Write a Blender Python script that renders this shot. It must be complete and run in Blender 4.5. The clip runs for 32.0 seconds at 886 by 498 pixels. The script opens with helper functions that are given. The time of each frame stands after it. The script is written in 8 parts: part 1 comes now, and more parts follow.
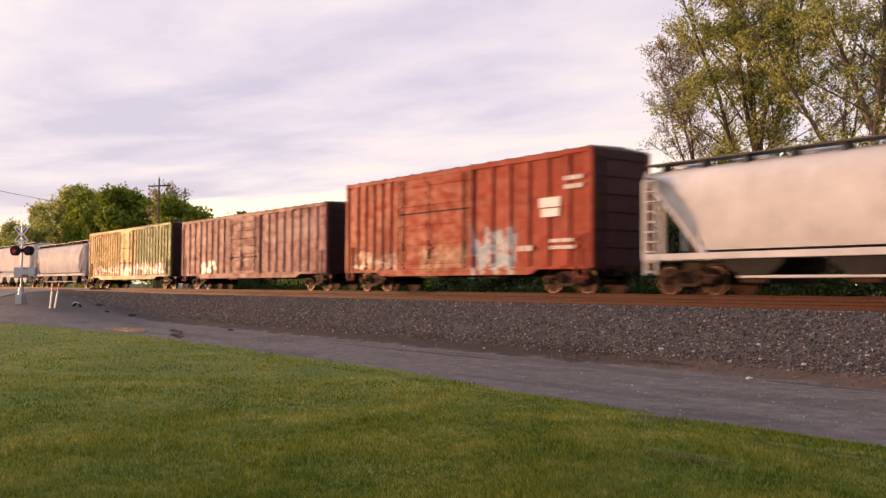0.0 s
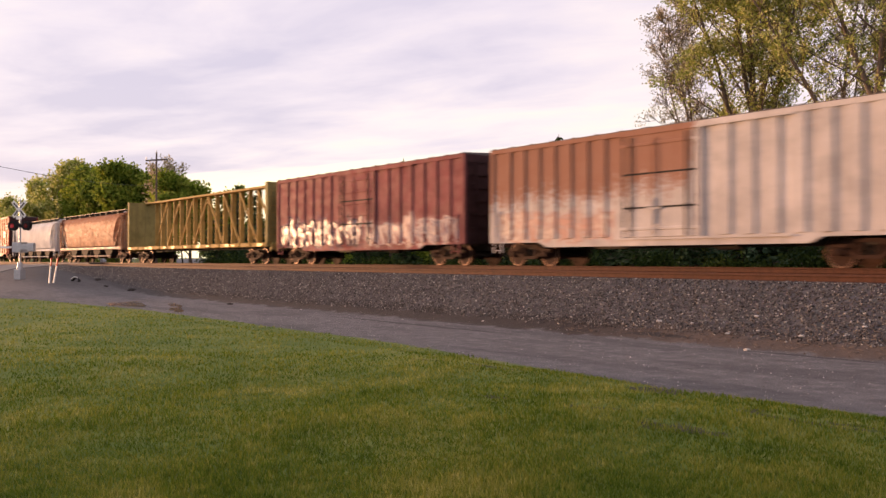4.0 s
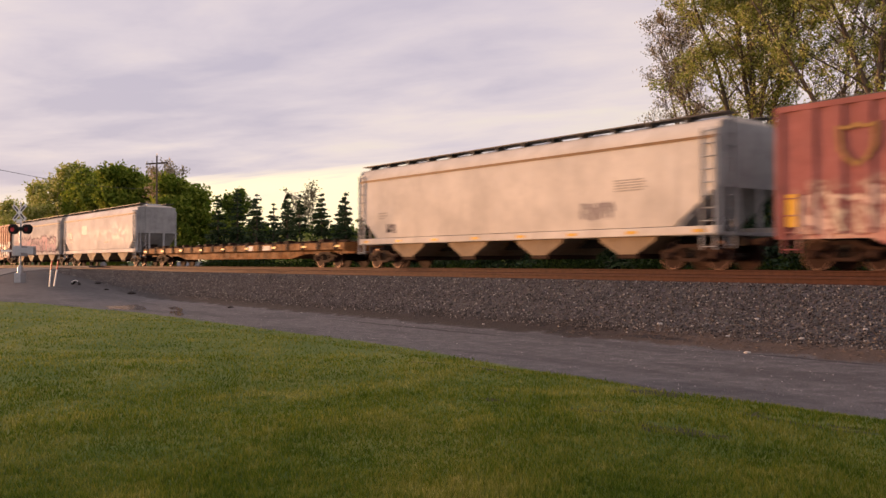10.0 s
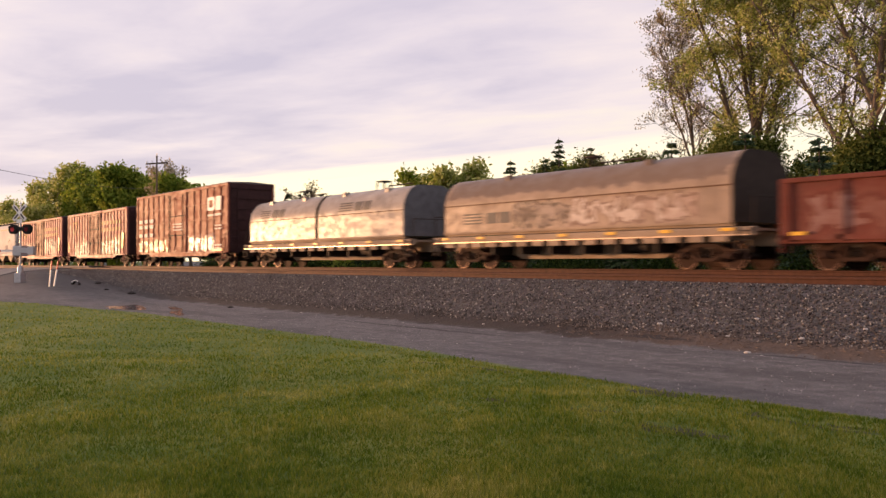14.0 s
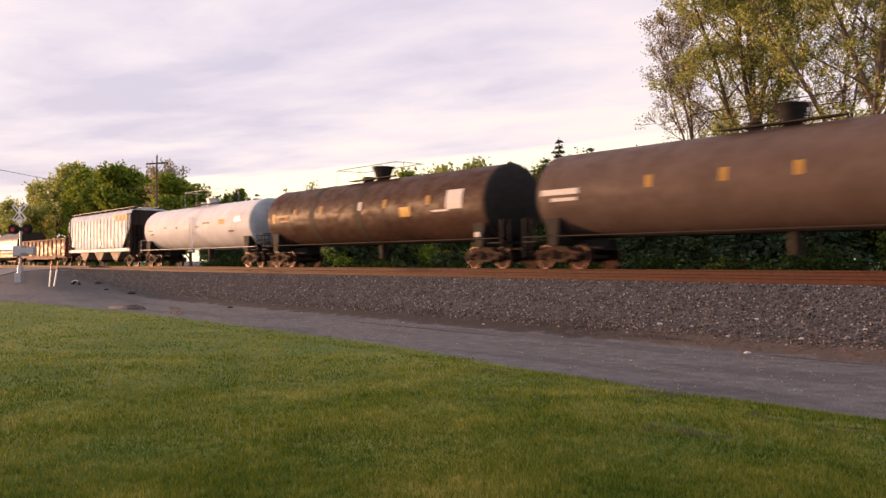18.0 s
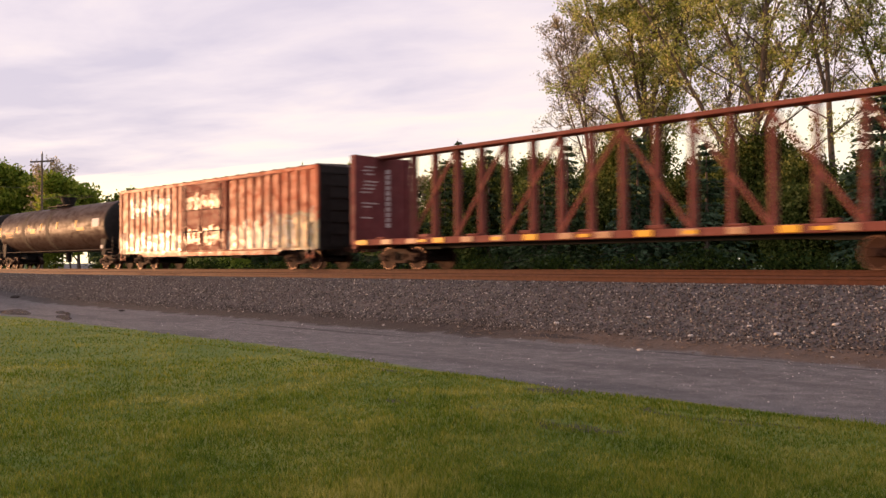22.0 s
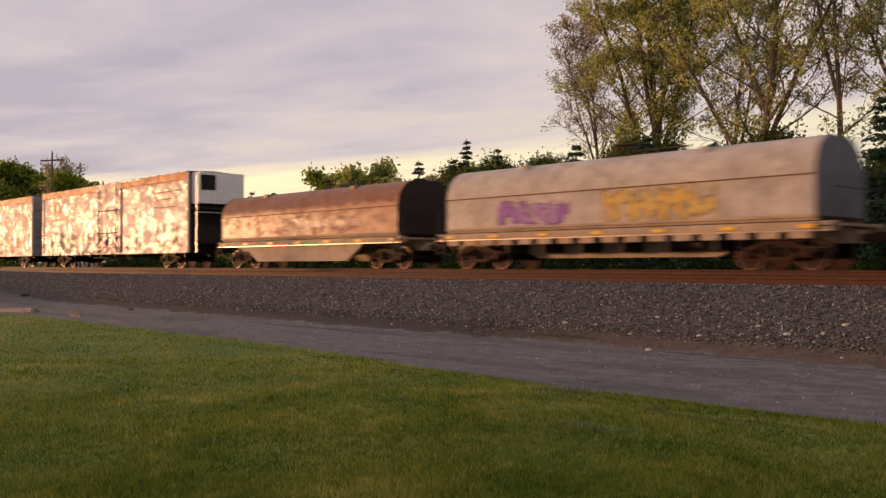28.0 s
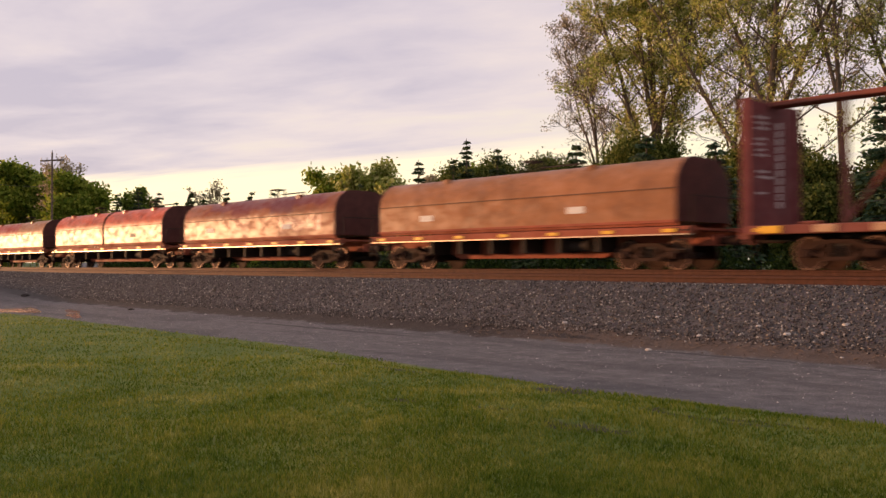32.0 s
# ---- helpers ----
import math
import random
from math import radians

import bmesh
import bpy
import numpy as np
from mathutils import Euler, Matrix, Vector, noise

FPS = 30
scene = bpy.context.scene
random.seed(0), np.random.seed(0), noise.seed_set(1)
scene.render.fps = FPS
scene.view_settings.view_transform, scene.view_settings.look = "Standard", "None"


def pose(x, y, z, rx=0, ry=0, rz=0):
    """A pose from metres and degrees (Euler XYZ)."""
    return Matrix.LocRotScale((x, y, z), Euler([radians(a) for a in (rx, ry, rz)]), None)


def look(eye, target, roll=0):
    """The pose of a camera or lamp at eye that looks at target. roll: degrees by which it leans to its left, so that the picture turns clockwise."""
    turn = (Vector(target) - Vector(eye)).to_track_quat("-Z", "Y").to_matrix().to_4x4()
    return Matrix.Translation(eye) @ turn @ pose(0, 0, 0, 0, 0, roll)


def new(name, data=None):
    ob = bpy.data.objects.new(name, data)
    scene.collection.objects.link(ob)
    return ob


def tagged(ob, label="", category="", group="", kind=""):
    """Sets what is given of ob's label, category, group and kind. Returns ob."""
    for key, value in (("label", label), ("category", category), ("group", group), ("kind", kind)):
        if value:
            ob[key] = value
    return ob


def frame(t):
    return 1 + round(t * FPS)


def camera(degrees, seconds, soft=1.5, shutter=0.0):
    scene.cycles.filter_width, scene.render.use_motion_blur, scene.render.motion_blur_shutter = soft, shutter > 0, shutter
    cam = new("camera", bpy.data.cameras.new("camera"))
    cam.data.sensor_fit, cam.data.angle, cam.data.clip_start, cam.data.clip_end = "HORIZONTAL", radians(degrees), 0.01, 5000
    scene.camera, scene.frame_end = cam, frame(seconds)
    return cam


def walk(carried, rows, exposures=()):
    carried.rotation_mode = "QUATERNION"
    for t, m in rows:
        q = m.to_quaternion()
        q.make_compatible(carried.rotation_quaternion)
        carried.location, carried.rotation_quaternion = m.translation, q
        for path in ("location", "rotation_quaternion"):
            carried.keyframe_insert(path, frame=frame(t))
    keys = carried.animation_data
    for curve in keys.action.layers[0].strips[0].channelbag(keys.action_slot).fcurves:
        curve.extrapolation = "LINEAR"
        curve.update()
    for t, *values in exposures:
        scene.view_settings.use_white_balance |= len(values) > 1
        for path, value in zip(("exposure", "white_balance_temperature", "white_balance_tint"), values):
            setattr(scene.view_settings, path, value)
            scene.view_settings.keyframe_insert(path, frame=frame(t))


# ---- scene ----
EYE_Z = 1.7
cam = camera(52.49, 32.0, soft=1.45, shutter=0.42)
# seconds, yaw, pitch, roll of the camera, which stands on the lawn
walk(cam, [(t, pose(0, 0, EYE_Z, 90 + p, r, y)) for t, y, p, r in [
    (0, 52.62, 2.43, -0.28), (0.1, 52.59, 2.45, -0.22), (0.2, 52.56, 2.11, -0.17), (0.3, 52.54, 1.15, -0.11),
    (0.4, 52.51, 0.1, -0.05), (0.5, 52.48, -0.76, 0.01), (0.6, 52.49, -1.42, -0.01), (0.7, 52.5, -1.87, -0.03),
    (0.8, 52.52, -2.2, -0.05), (0.9, 52.53, -2.32, -0.07), (1, 52.54, -2.26, -0.08), (1.1, 52.54, -2.12, -0.12),
    (1.3, 52.53, -2.15, -0.2), (1.5, 52.53, -1.99, -0.27), (1.6, 52.54, -1.87, -0.32), (1.8, 52.57, -1.54, -0.42),
    (2, 52.6, -0.98, -0.53), (2.3, 52.54, 0.13, -0.48), (2.5, 52.51, 0.81, -0.45), (4.5, 52.55, 0.7, -0.01),
    (5, 52.62, 0.77, -0.02), (5.5, 52.6, 0.91, -0.01), (6, 52.58, 0.83, -0.05), (6.5, 52.57, 0.87, -0.01),
    (7, 52.55, 0.89, -0.01), (8, 52.55, 0.92, 0), (14.5, 52.55, 0.92, 0.01), (20.5, 52.54, 0.93, -0.02),
    (20.6, 52.39, 0.96, 0.01), (20.7, 52.23, 0.99, 0.06), (20.8, 51.85, 1.01, 0.11), (20.9, 51.03, 1.04, 0.16),
    (21, 50.37, 1.06, 0.21), (21.1, 49.37, 1.07, 0.22), (21.2, 48.3, 1.07, 0.23), (21.3, 47.6, 1.08, 0.24),
    (21.4, 46.9, 1.08, 0.25), (21.5, 46.62, 1.09, 0.26), (21.6, 46.3, 1.07, 0.26), (21.8, 46.07, 1.02, 0.25),
    (22, 46.18, 0.97, 0.24), (22.2, 46.2, 0.95, 0.21), (22.5, 46.51, 0.9, 0.16), (23, 46.78, 0.9, 0.16),
    (23.5, 46.53, 0.9, 0.15), (24, 46.3, 0.9, 0.15), (24.5, 46.21, 0.91, 0.16), (26.5, 46.68, 0.93, 0.12),
    (27, 46.71, 0.92, 0.1), (28, 46.71, 0.93, 0.12), (32, 46.71, 0.93, 0.13),
]], exposures=[(0, 0.30, 6600, 10), (1, 0.47, 6600, 10), (2, 0.66, 6600, 10), (4.5, 0.35, 6600, 10), (5.2, 0.35, 6600, 10), (7, 0.30, 6650, 10), (7.6, 0.12, 6650, 10), (8, -0.05, 6650, 10), (8.5, 0.08, 6650, 10), (9, 0.20, 6600, 10), (9.6, 0.00, 6700, 10), (10, 0.01, 6750, 10), (11, 0.20, 6750, 10), (12, 0.35, 6700, 10), (13, 0.35, 6700, 10), (14, 0.22, 6700, 10), (17, 0.08, 6700, 10), (18.4, 0.45, 6600, 10), (19, 0.50, 6600, 10), (20, 0.52, 6600, 10), (21, 0.50, 6600, 10), (22, 0.35, 6750, 10), (23, 0.57, 6650, 10), (24, 0.66, 6650, 10), (24.5, 0.57, 6650, 10), (26.5, -0.38, 7200, 10), (27.2, -0.30, 7200, 10), (28, -0.20, 6900, 10), (29, -0.10, 6850, 10), (30, 0.04, 6850, 10), (31, 0.08, 6850, 10), (32, 0.07, 6850, 10)])

# ---- world and sun ----
SUN_EL, SUN_AZ = 1.7, 206.0      # degrees; azimuth counted from +x towards +y


def sky_world():
    w = bpy.data.worlds.new("evening_sky")
    scene.world = w
    w.use_nodes = True
    nt = w.node_tree
    nt.nodes.clear()
    N, K = nt.nodes.new, nt.links.new
    out, bg = N("ShaderNodeOutputWorld"), N("ShaderNodeBackground")
    tc, sep = N("ShaderNodeTexCoord"), N("ShaderNodeSeparateXYZ")
    K(tc.outputs["Generated"], sep.inputs[0])
    sky = N("ShaderNodeTexSky")
    sky.sky_type, sky.sun_disc = "NISHITA", False
    sky.sun_elevation, sky.sun_rotation = radians(SUN_EL), radians(90 - SUN_AZ)
    def M(op, a, b=None, c=None, clamp=False):
        n = N("ShaderNodeMath")
        n.operation, n.use_clamp = op, clamp
        for i, v in enumerate((a, b, c)):
            if isinstance(v, (int, float)):
                n.inputs[i].default_value = v
            elif v is not None:
                K(v, n.inputs[i])
        return n.outputs[0]

    def cloud_noise(vec, scale, detail, rough, dist):
        n = N("ShaderNodeTexNoise")
        n.inputs["Scale"].default_value, n.inputs["Detail"].default_value = scale, detail
        n.inputs["Roughness"].default_value, n.inputs["Distortion"].default_value = rough, dist
        K(vec, n.inputs["Vector"])
        return n.outputs[0]

    def deck(stretch, loc):
        """The cloud deck's own plane, its rows running 17 degrees off the railway."""
        mp = N("ShaderNodeMapping")
        mp.vector_type = "TEXTURE"
        mp.inputs["Rotation"].default_value = (0, 0, radians(17))
        mp.inputs["Scale"].default_value = (stretch, 1, 1)
        mp.inputs["Location"].default_value = loc
        K(com.outputs[0], mp.inputs[0])
        return mp.outputs[0]

    # cloud deck seen in perspective: direction over its height
    za = M("ADD", M("MAXIMUM", sep.outputs[2], 0.0), 0.05)
    com = N("ShaderNodeCombineXYZ")
    K(M("DIVIDE", sep.outputs[0], za), com.inputs[0]); K(M("DIVIDE", sep.outputs[1], za), com.inputs[1])
    bands = cloud_noise(deck(2.2, (0.4, 0.25, 0)), 0.62, 3, 0.45, 0.3)
    tufts = cloud_noise(deck(1.5, (5, 2, 1)), 1.9, 5, 0.55, 0.25)
    slow = cloud_noise(deck(1.3, (1.3, 4.1, 2)), 0.33, 2, 0.5, 0.0)
    body = M("ADD", M("MULTIPLY", bands, 0.50), M("ADD", M("MULTIPLY", tufts, 0.32), M("MULTIPLY", slow, 0.30)))
    # thick cloud: lavender grey; thin cloud: pinkish white
    cr = N("ShaderNodeValToRGB")
    e = cr.color_ramp.elements
    e[0].position, e[0].color = 0.455, (0.70, 0.635, 0.795, 1)
    e[1].position, e[1].color = 0.675, (1.10, 0.97, 0.90, 1)
    m = e.new(0.54); m.color = (0.885, 0.785, 0.895, 1)
    m = e.new(0.61); m.color = (1.03, 0.895, 0.93, 1)
    K(body, cr.inputs[0])
    # the deck ends above the railway's far side; its rim climbs to the right
    azim = M("ARCTAN2", sep.outputs[1], sep.outputs[0])
    rim = M("MULTIPLY_ADD", M("SUBTRACT", radians(144.7), azim), 0.0905, 0.117)
    wisp = cloud_noise(deck(4.5, (2, 7, 0)), 2.2, 4, 0.6, 0.2)
    rim = M("ADD", rim, M("MULTIPLY", M("SUBTRACT", wisp, 0.5), 0.030))
    below = M("DIVIDE", M("SUBTRACT", rim, sep.outputs[2]), 0.016, None, True)
    side = M("MULTIPLY", M("DIVIDE", M("SUBTRACT", azim, radians(75)), radians(40), None, True), M("DIVIDE", M("SUBTRACT", radians(172), azim), radians(14), None, True))
    shred = M("MULTIPLY_ADD", M("DIVIDE", M("SUBTRACT", wisp, 0.53), 0.10, None, True), -0.45, 1.0)
    both = M("MULTIPLY", M("MULTIPLY", below, side), shred)
    # the open strip is brightest low down on the left
    glow = M("DIVIDE", M("SUBTRACT", azim, radians(120)), radians(36), None, True)
    gold = N("ShaderNodeMix"); gold.data_type = "RGBA"
    K(glow, gold.inputs[0])
    gold.inputs[6].default_value, gold.inputs[7].default_value = (1.34, 1.20, 0.92, 1), (1.80, 1.52, 0.98, 1)
    strip = N("ShaderNodeMix"); strip.data_type = "RGBA"
    K(both, strip.inputs[0]); K(cr.outputs[0], strip.inputs[6])
    K(gold.outputs[2], strip.inputs[7])
    # sky texture behind the clouds
    boost = N("ShaderNodeVectorMath"); boost.operation = "SCALE"; boost.inputs["Scale"].default_value = 0.05
    K(sky.outputs[0], boost.inputs[0])
    add = N("ShaderNodeMix"); add.data_type = "RGBA"; add.blend_type = "ADD"; add.inputs[0].default_value = 1.0
    K(strip.outputs[2], add.inputs[6]); K(boost.outputs[0], add.inputs[7])
    K(add.outputs[2], bg.inputs[0])
    bg.inputs[1].default_value = 0.74
    K(bg.outputs[0], out.inputs[0])


sky_world()
sun = new("sun", bpy.data.lights.new("sun", "SUN"))
sun.data.energy, sun.data.angle, sun.data.color = 5.0, radians(2.5), (1.0, 0.53, 0.27)
sa, se = radians(SUN_AZ), radians(SUN_EL)
sun_dir = Vector((math.cos(sa) * math.cos(se), math.sin(sa) * math.cos(se), math.sin(se)))
sun.matrix_world = look(sun_dir * 50, (0, 0, 0))


# ---- materials ----
def nodes_of(name):
    m = bpy.data.materials.new(name)
    m.use_nodes = True
    nt = m.node_tree
    b = nt.nodes["Principled BSDF"]
    return m, nt, b


def noise_node(nt, vec, scale, detail=4, rough=0.55, dist=0.0):
    n = nt.nodes.new("ShaderNodeTexNoise")
    n.inputs["Scale"].default_value, n.inputs["Detail"].default_value = scale, detail
    n.inputs["Roughness"].default_value, n.inputs["Distortion"].default_value = rough, dist
    if vec is not None:
        nt.links.new(vec, n.inputs["Vector"])
    return n.outputs[0]


def ramp(nt, fac, *stops):
    r = nt.nodes.new("ShaderNodeValToRGB")
    e = r.color_ramp.elements
    for i, (p, c) in enumerate(stops):
        el = e[i] if i < 2 else e.new(p)
        el.position = p
        el.color = (*c, 1) if len(c) == 3 else c
    nt.links.new(fac, r.inputs[0])
    return r.outputs[0]


def math_node(nt, op, a, b=None, clamp=False):
    n = nt.nodes.new("ShaderNodeMath")
    n.operation, n.use_clamp = op, clamp
    for i, v in enumerate((a, b)):
        if v is None:
            continue
        if isinstance(v, (int, float)):
            n.inputs[i].default_value = v
        else:
            nt.links.new(v, n.inputs[i])
    return n.outputs[0]


def mix_col(nt, fac, a, b, blend="MIX"):
    n = nt.nodes.new("ShaderNodeMix")
    n.data_type, n.blend_type = "RGBA", blend
    for i, v in ((0, fac), (6, a), (7, b)):
        if isinstance(v, (int, float)):
            n.inputs[i].default_value = v
        elif isinstance(v, tuple):
            n.inputs[i].default_value = (*v[:3], 1)
        else:
            nt.links.new(v, n.inputs[i])
    return n.outputs[2]


def coords(nt, scale=(1, 1, 1), loc=(0, 0, 0)):
    t, m = nt.nodes.new("ShaderNodeTexCoord"), nt.nodes.new("ShaderNodeMapping")
    m.inputs["Scale"].default_value, m.inputs["Location"].default_value = scale, loc
    nt.links.new(t.outputs["Object"], m.inputs[0])
    return m.outputs[0]


def bump(nt, b, height, strength=0.3, dist=0.02):
    n = nt.nodes.new("ShaderNodeBump")
    n.inputs["Strength"].default_value, n.inputs["Distance"].default_value = strength, dist
    nt.links.new(height, n.inputs["Height"])
    nt.links.new(n.outputs[0], b.inputs["Normal"])


def simple(name, col, rough=0.6, metal=0.0, vary=0.25, scale=6.0, bumps=0.15):
    """A plain surface with two scales of grain in its tone and relief."""
    m, nt, b = nodes_of(name)
    v = coords(nt)
    n = math_node(nt, "ADD", math_node(nt, "MULTIPLY", noise_node(nt, v, scale, 5), 0.6),
                  math_node(nt, "MULTIPLY", noise_node(nt, v, scale * 9, 3), 0.4))
    lo = tuple(c * (1 - vary) for c in col)
    hi = tuple(min(1, c * (1 + vary)) for c in col)
    nt.links.new(ramp(nt, n, (0.32, lo), (0.68, hi)), b.inputs["Base Color"])
    b.inputs["Roughness"].default_value, b.inputs["Metallic"].default_value = rough, metal
    b.inputs["Specular IOR Level"].default_value = 0.2
    if bumps:
        bump(nt, b, n, bumps, 0.01)
    return m


def car_paint(name, col, rust=0.3, rough=0.42, dirt=0.4, tags=(), seed=0.0, spot=(0.10, 0.035, 0.018), rustbox=None, wave=0.02, gloss=False, blotch=0.3, shine=0.04, patches=()):
    """Weathered paint of a freight car in the car's own space (x along it, z up from the rail).
    tags: spray-paint pieces (x0, x1, z0, z1, fill, second fill, outline, letter width)."""
    m, nt, b = nodes_of(name)
    L = nt.links.new
    v = coords(nt, loc=(seed * 7.3, seed * 3.1, seed * 1.7))
    tc = nt.nodes.new("ShaderNodeTexCoord")
    sep = nt.nodes.new("ShaderNodeSeparateXYZ")
    L(tc.outputs["Object"], sep.inputs[0])
    X, Z = sep.outputs[0], sep.outputs[2]
    big = noise_node(nt, v, 0.55, 5, 0.6)
    blotch = blotch * (0.35 if gloss else 1.0)
    fine = noise_node(nt, v, 9.0, 5, 0.65)
    streak = noise_node(nt, coords(nt, (3.2, 3.2, 0.22), (seed, 0, 0)), 1.6, 5, 0.6)
    c = ramp(nt, big, (0.3, tuple(k * 0.82 for k in col)), (0.7, tuple(min(1, k * 1.12) for k in col)))
    # blotches of faded and grimy paint
    mid = noise_node(nt, coords(nt, (1.0, 1.0, 1.4), (seed * 5.1, 2.0, seed)), 1.1, 6, 0.68)
    c = mix_col(nt, math_node(nt, "MULTIPLY", ramp(nt, mid, (0.49, (0, 0, 0)), (0.61, (1, 1, 1))), blotch), c, tuple(k * 0.42 + 0.01 for k in col))
    c = mix_col(nt, math_node(nt, "MULTIPLY", ramp(nt, mid, (0.34, (1, 1, 1)), (0.46, (0, 0, 0))), blotch * 0.8), c, tuple(min(0.8, k * 1.35 + 0.04) for k in col))
    # sun-bleached and grimy streaks running down
    c = mix_col(nt, math_node(nt, "MULTIPLY", ramp(nt, streak, (0.45, (0, 0, 0)), (0.75, (1, 1, 1))), dirt * 0.7),
                c, tuple(k * 0.5 + 0.015 for k in col))
    runs = noise_node(nt, coords(nt, (9.0, 9.0, 0.5), (seed * 2, 0, 0)), 1.5, 4, 0.7)
    c = mix_col(nt, math_node(nt, "MULTIPLY", ramp(nt, runs, (0.5, (0, 0, 0)), (0.7, (1, 1, 1))), dirt * 0.6), c, tuple(k * 0.45 + 0.012 for k in col))
    # large ragged-edged areas of a second tone: repaint, whitewash, and shade-toned hood tops
    for x0, x1, z0, z1, col2 in patches:
        jag = math_node(nt, "MULTIPLY", math_node(nt, "SUBTRACT", noise_node(nt, v, 1.6, 6, 0.65), 0.5), 1.5)
        jx, jz = math_node(nt, "ADD", X, jag), math_node(nt, "ADD", Z, math_node(nt, "MULTIPLY", jag, 0.5))
        d = math_node(nt, "MINIMUM", math_node(nt, "MINIMUM", math_node(nt, "SUBTRACT", jx, x0), math_node(nt, "SUBTRACT", x1, jx)),
                      math_node(nt, "MINIMUM", math_node(nt, "SUBTRACT", jz, z0), math_node(nt, "SUBTRACT", z1, jz)))
        c = mix_col(nt, math_node(nt, "MULTIPLY", math_node(nt, "MULTIPLY", d, 9.0, True), 0.85), c, mix_col(nt, fine, tuple(k * 0.75 for k in col2), col2))
    # spray paint: rows of crooked block letters with an outline and a cloud of colour behind
    fresh = None
    M2 = lambda op, a, b=None, cl=False: math_node(nt, op, a, b, cl)

    def under(d, edge, soft):
        """1 where d lies below the edge."""
        return M2("MULTIPLY", M2("SUBTRACT", edge, d), 1 / soft, True)

    for x0, x1, z0, z1, fa, fb, line, lw in tags:
        lw, zh = lw * 1.25, z1 - z0
        wx = M2("ADD", M2("ADD", X, M2("MULTIPLY", M2("SUBTRACT", noise_node(nt, v, 1.7, 2), 0.5), 0.9 * lw)), M2("MULTIPLY", M2("SUBTRACT", Z, z0), 0.18))
        wz = M2("ADD", Z, M2("MULTIPLY", M2("SUBTRACT", noise_node(nt, coords(nt, loc=(3.3, seed, 1.1)), 1.9, 2), 0.5), 0.7 * zh))
        t = M2("DIVIDE", M2("SUBTRACT", wx, x0), lw)
        u = M2("SUBTRACT", M2("FRACT", t), 0.5)
        wn = nt.nodes.new("ShaderNodeTexWhiteNoise")
        wn.noise_dimensions = "1D"
        L(M2("ADD", M2("FLOOR", t), seed * 3.7 + x0), wn.inputs["W"])
        sc = nt.nodes.new("ShaderNodeSeparateColor")
        L(wn.outputs["Color"], sc.inputs[0])
        r0, r1, r2 = sc.outputs[0], sc.outputs[1], sc.outputs[2]
        w = M2("DIVIDE", M2("SUBTRACT", wz, z0), zh)
        mid_w = M2("SUBTRACT", w, 0.5)
        # two leaning stems and a crossbar for each letter
        d1 = M2("MULTIPLY", M2("ABSOLUTE", M2("ADD", M2("ADD", u, 0.26), M2("MULTIPLY", M2("SUBTRACT", r0, 0.5), M2("MULTIPLY", mid_w, 0.9)))), lw)
        d2 = M2("MULTIPLY", M2("ABSOLUTE", M2("ADD", M2("SUBTRACT", u, 0.24), M2("MULTIPLY", M2("SUBTRACT", r1, 0.5), M2("MULTIPLY", mid_w, 1.2)))), lw)
        d3 = M2("MULTIPLY", M2("ABSOLUTE", M2("SUBTRACT", w, M2("ADD", M2("MULTIPLY", r2, 0.7), 0.15))), zh)
        dist = M2("SUBTRACT", M2("MINIMUM", M2("MINIMUM", d1, d2), d3), lw * 0.115)
        top = M2("SUBTRACT", wz, M2("SUBTRACT", z1, M2("MULTIPLY", r1, zh * 0.3)))
        dist = M2("MAXIMUM", dist, M2("MAXIMUM", top, M2("SUBTRACT", z0, wz)))
        ends = M2("MAXIMUM", M2("SUBTRACT", x0, X), M2("SUBTRACT", X, x1))
        dist = M2("MAXIMUM", dist, ends)
        worn = ramp(nt, noise_node(nt, v, 5.0, 5, 0.75), (0.34, (0.15, 0.15, 0.15)), (0.46, (1, 1, 1)))
        tone = noise_node(nt, v, 2.3, 4, 0.65)
        fill = mix_col(nt, ramp(nt, M2("ADD", M2("MULTIPLY", r0, 0.35), M2("MULTIPLY", tone, 0.8)), (0.45, (0, 0, 0)), (0.68, (1, 1, 1))), fa, fb)
        cloud = M2("MULTIPLY", M2("MULTIPLY", under(dist, lw * 0.26, lw * 0.2), ramp(nt, tone, (0.42, (0, 0, 0)), (0.58, (1, 1, 1)))), 0.6)
        ink, body = M2("MULTIPLY", under(dist, lw * 0.085, 0.02), worn), M2("MULTIPLY", under(dist, 0.0, 0.02), worn)
        c = mix_col(nt, cloud, c, fb)
        c = mix_col(nt, M2("MULTIPLY", ink, 0.85), c, line)
        c = mix_col(nt, M2("MULTIPLY", body, 0.92), c, fill)
        fresh = body if fresh is None else M2("MAXIMUM", fresh, body)
    # rust: spots everywhere, more of it in the streaks
    rs = math_node(nt, "ADD", math_node(nt, "MULTIPLY", fine, 0.55), math_node(nt, "MULTIPLY", streak, 0.5))
    if rustbox:
        x0, x1 = rustbox
        inb = math_node(nt, "MULTIPLY", math_node(nt, "MULTIPLY", math_node(nt, "SUBTRACT", X, x0), 2.0, True),
                        math_node(nt, "MULTIPLY", math_node(nt, "SUBTRACT", x1, X), 2.0, True))
        up = math_node(nt, "MULTIPLY", math_node(nt, "SUBTRACT", Z, 1.6), 0.45, True)
        rs = math_node(nt, "ADD", rs, math_node(nt, "MULTIPLY", math_node(nt, "MULTIPLY", inb, up), math_node(nt, "ADD", big, 0.05)))
    cut = 0.74 - 0.22 * rust
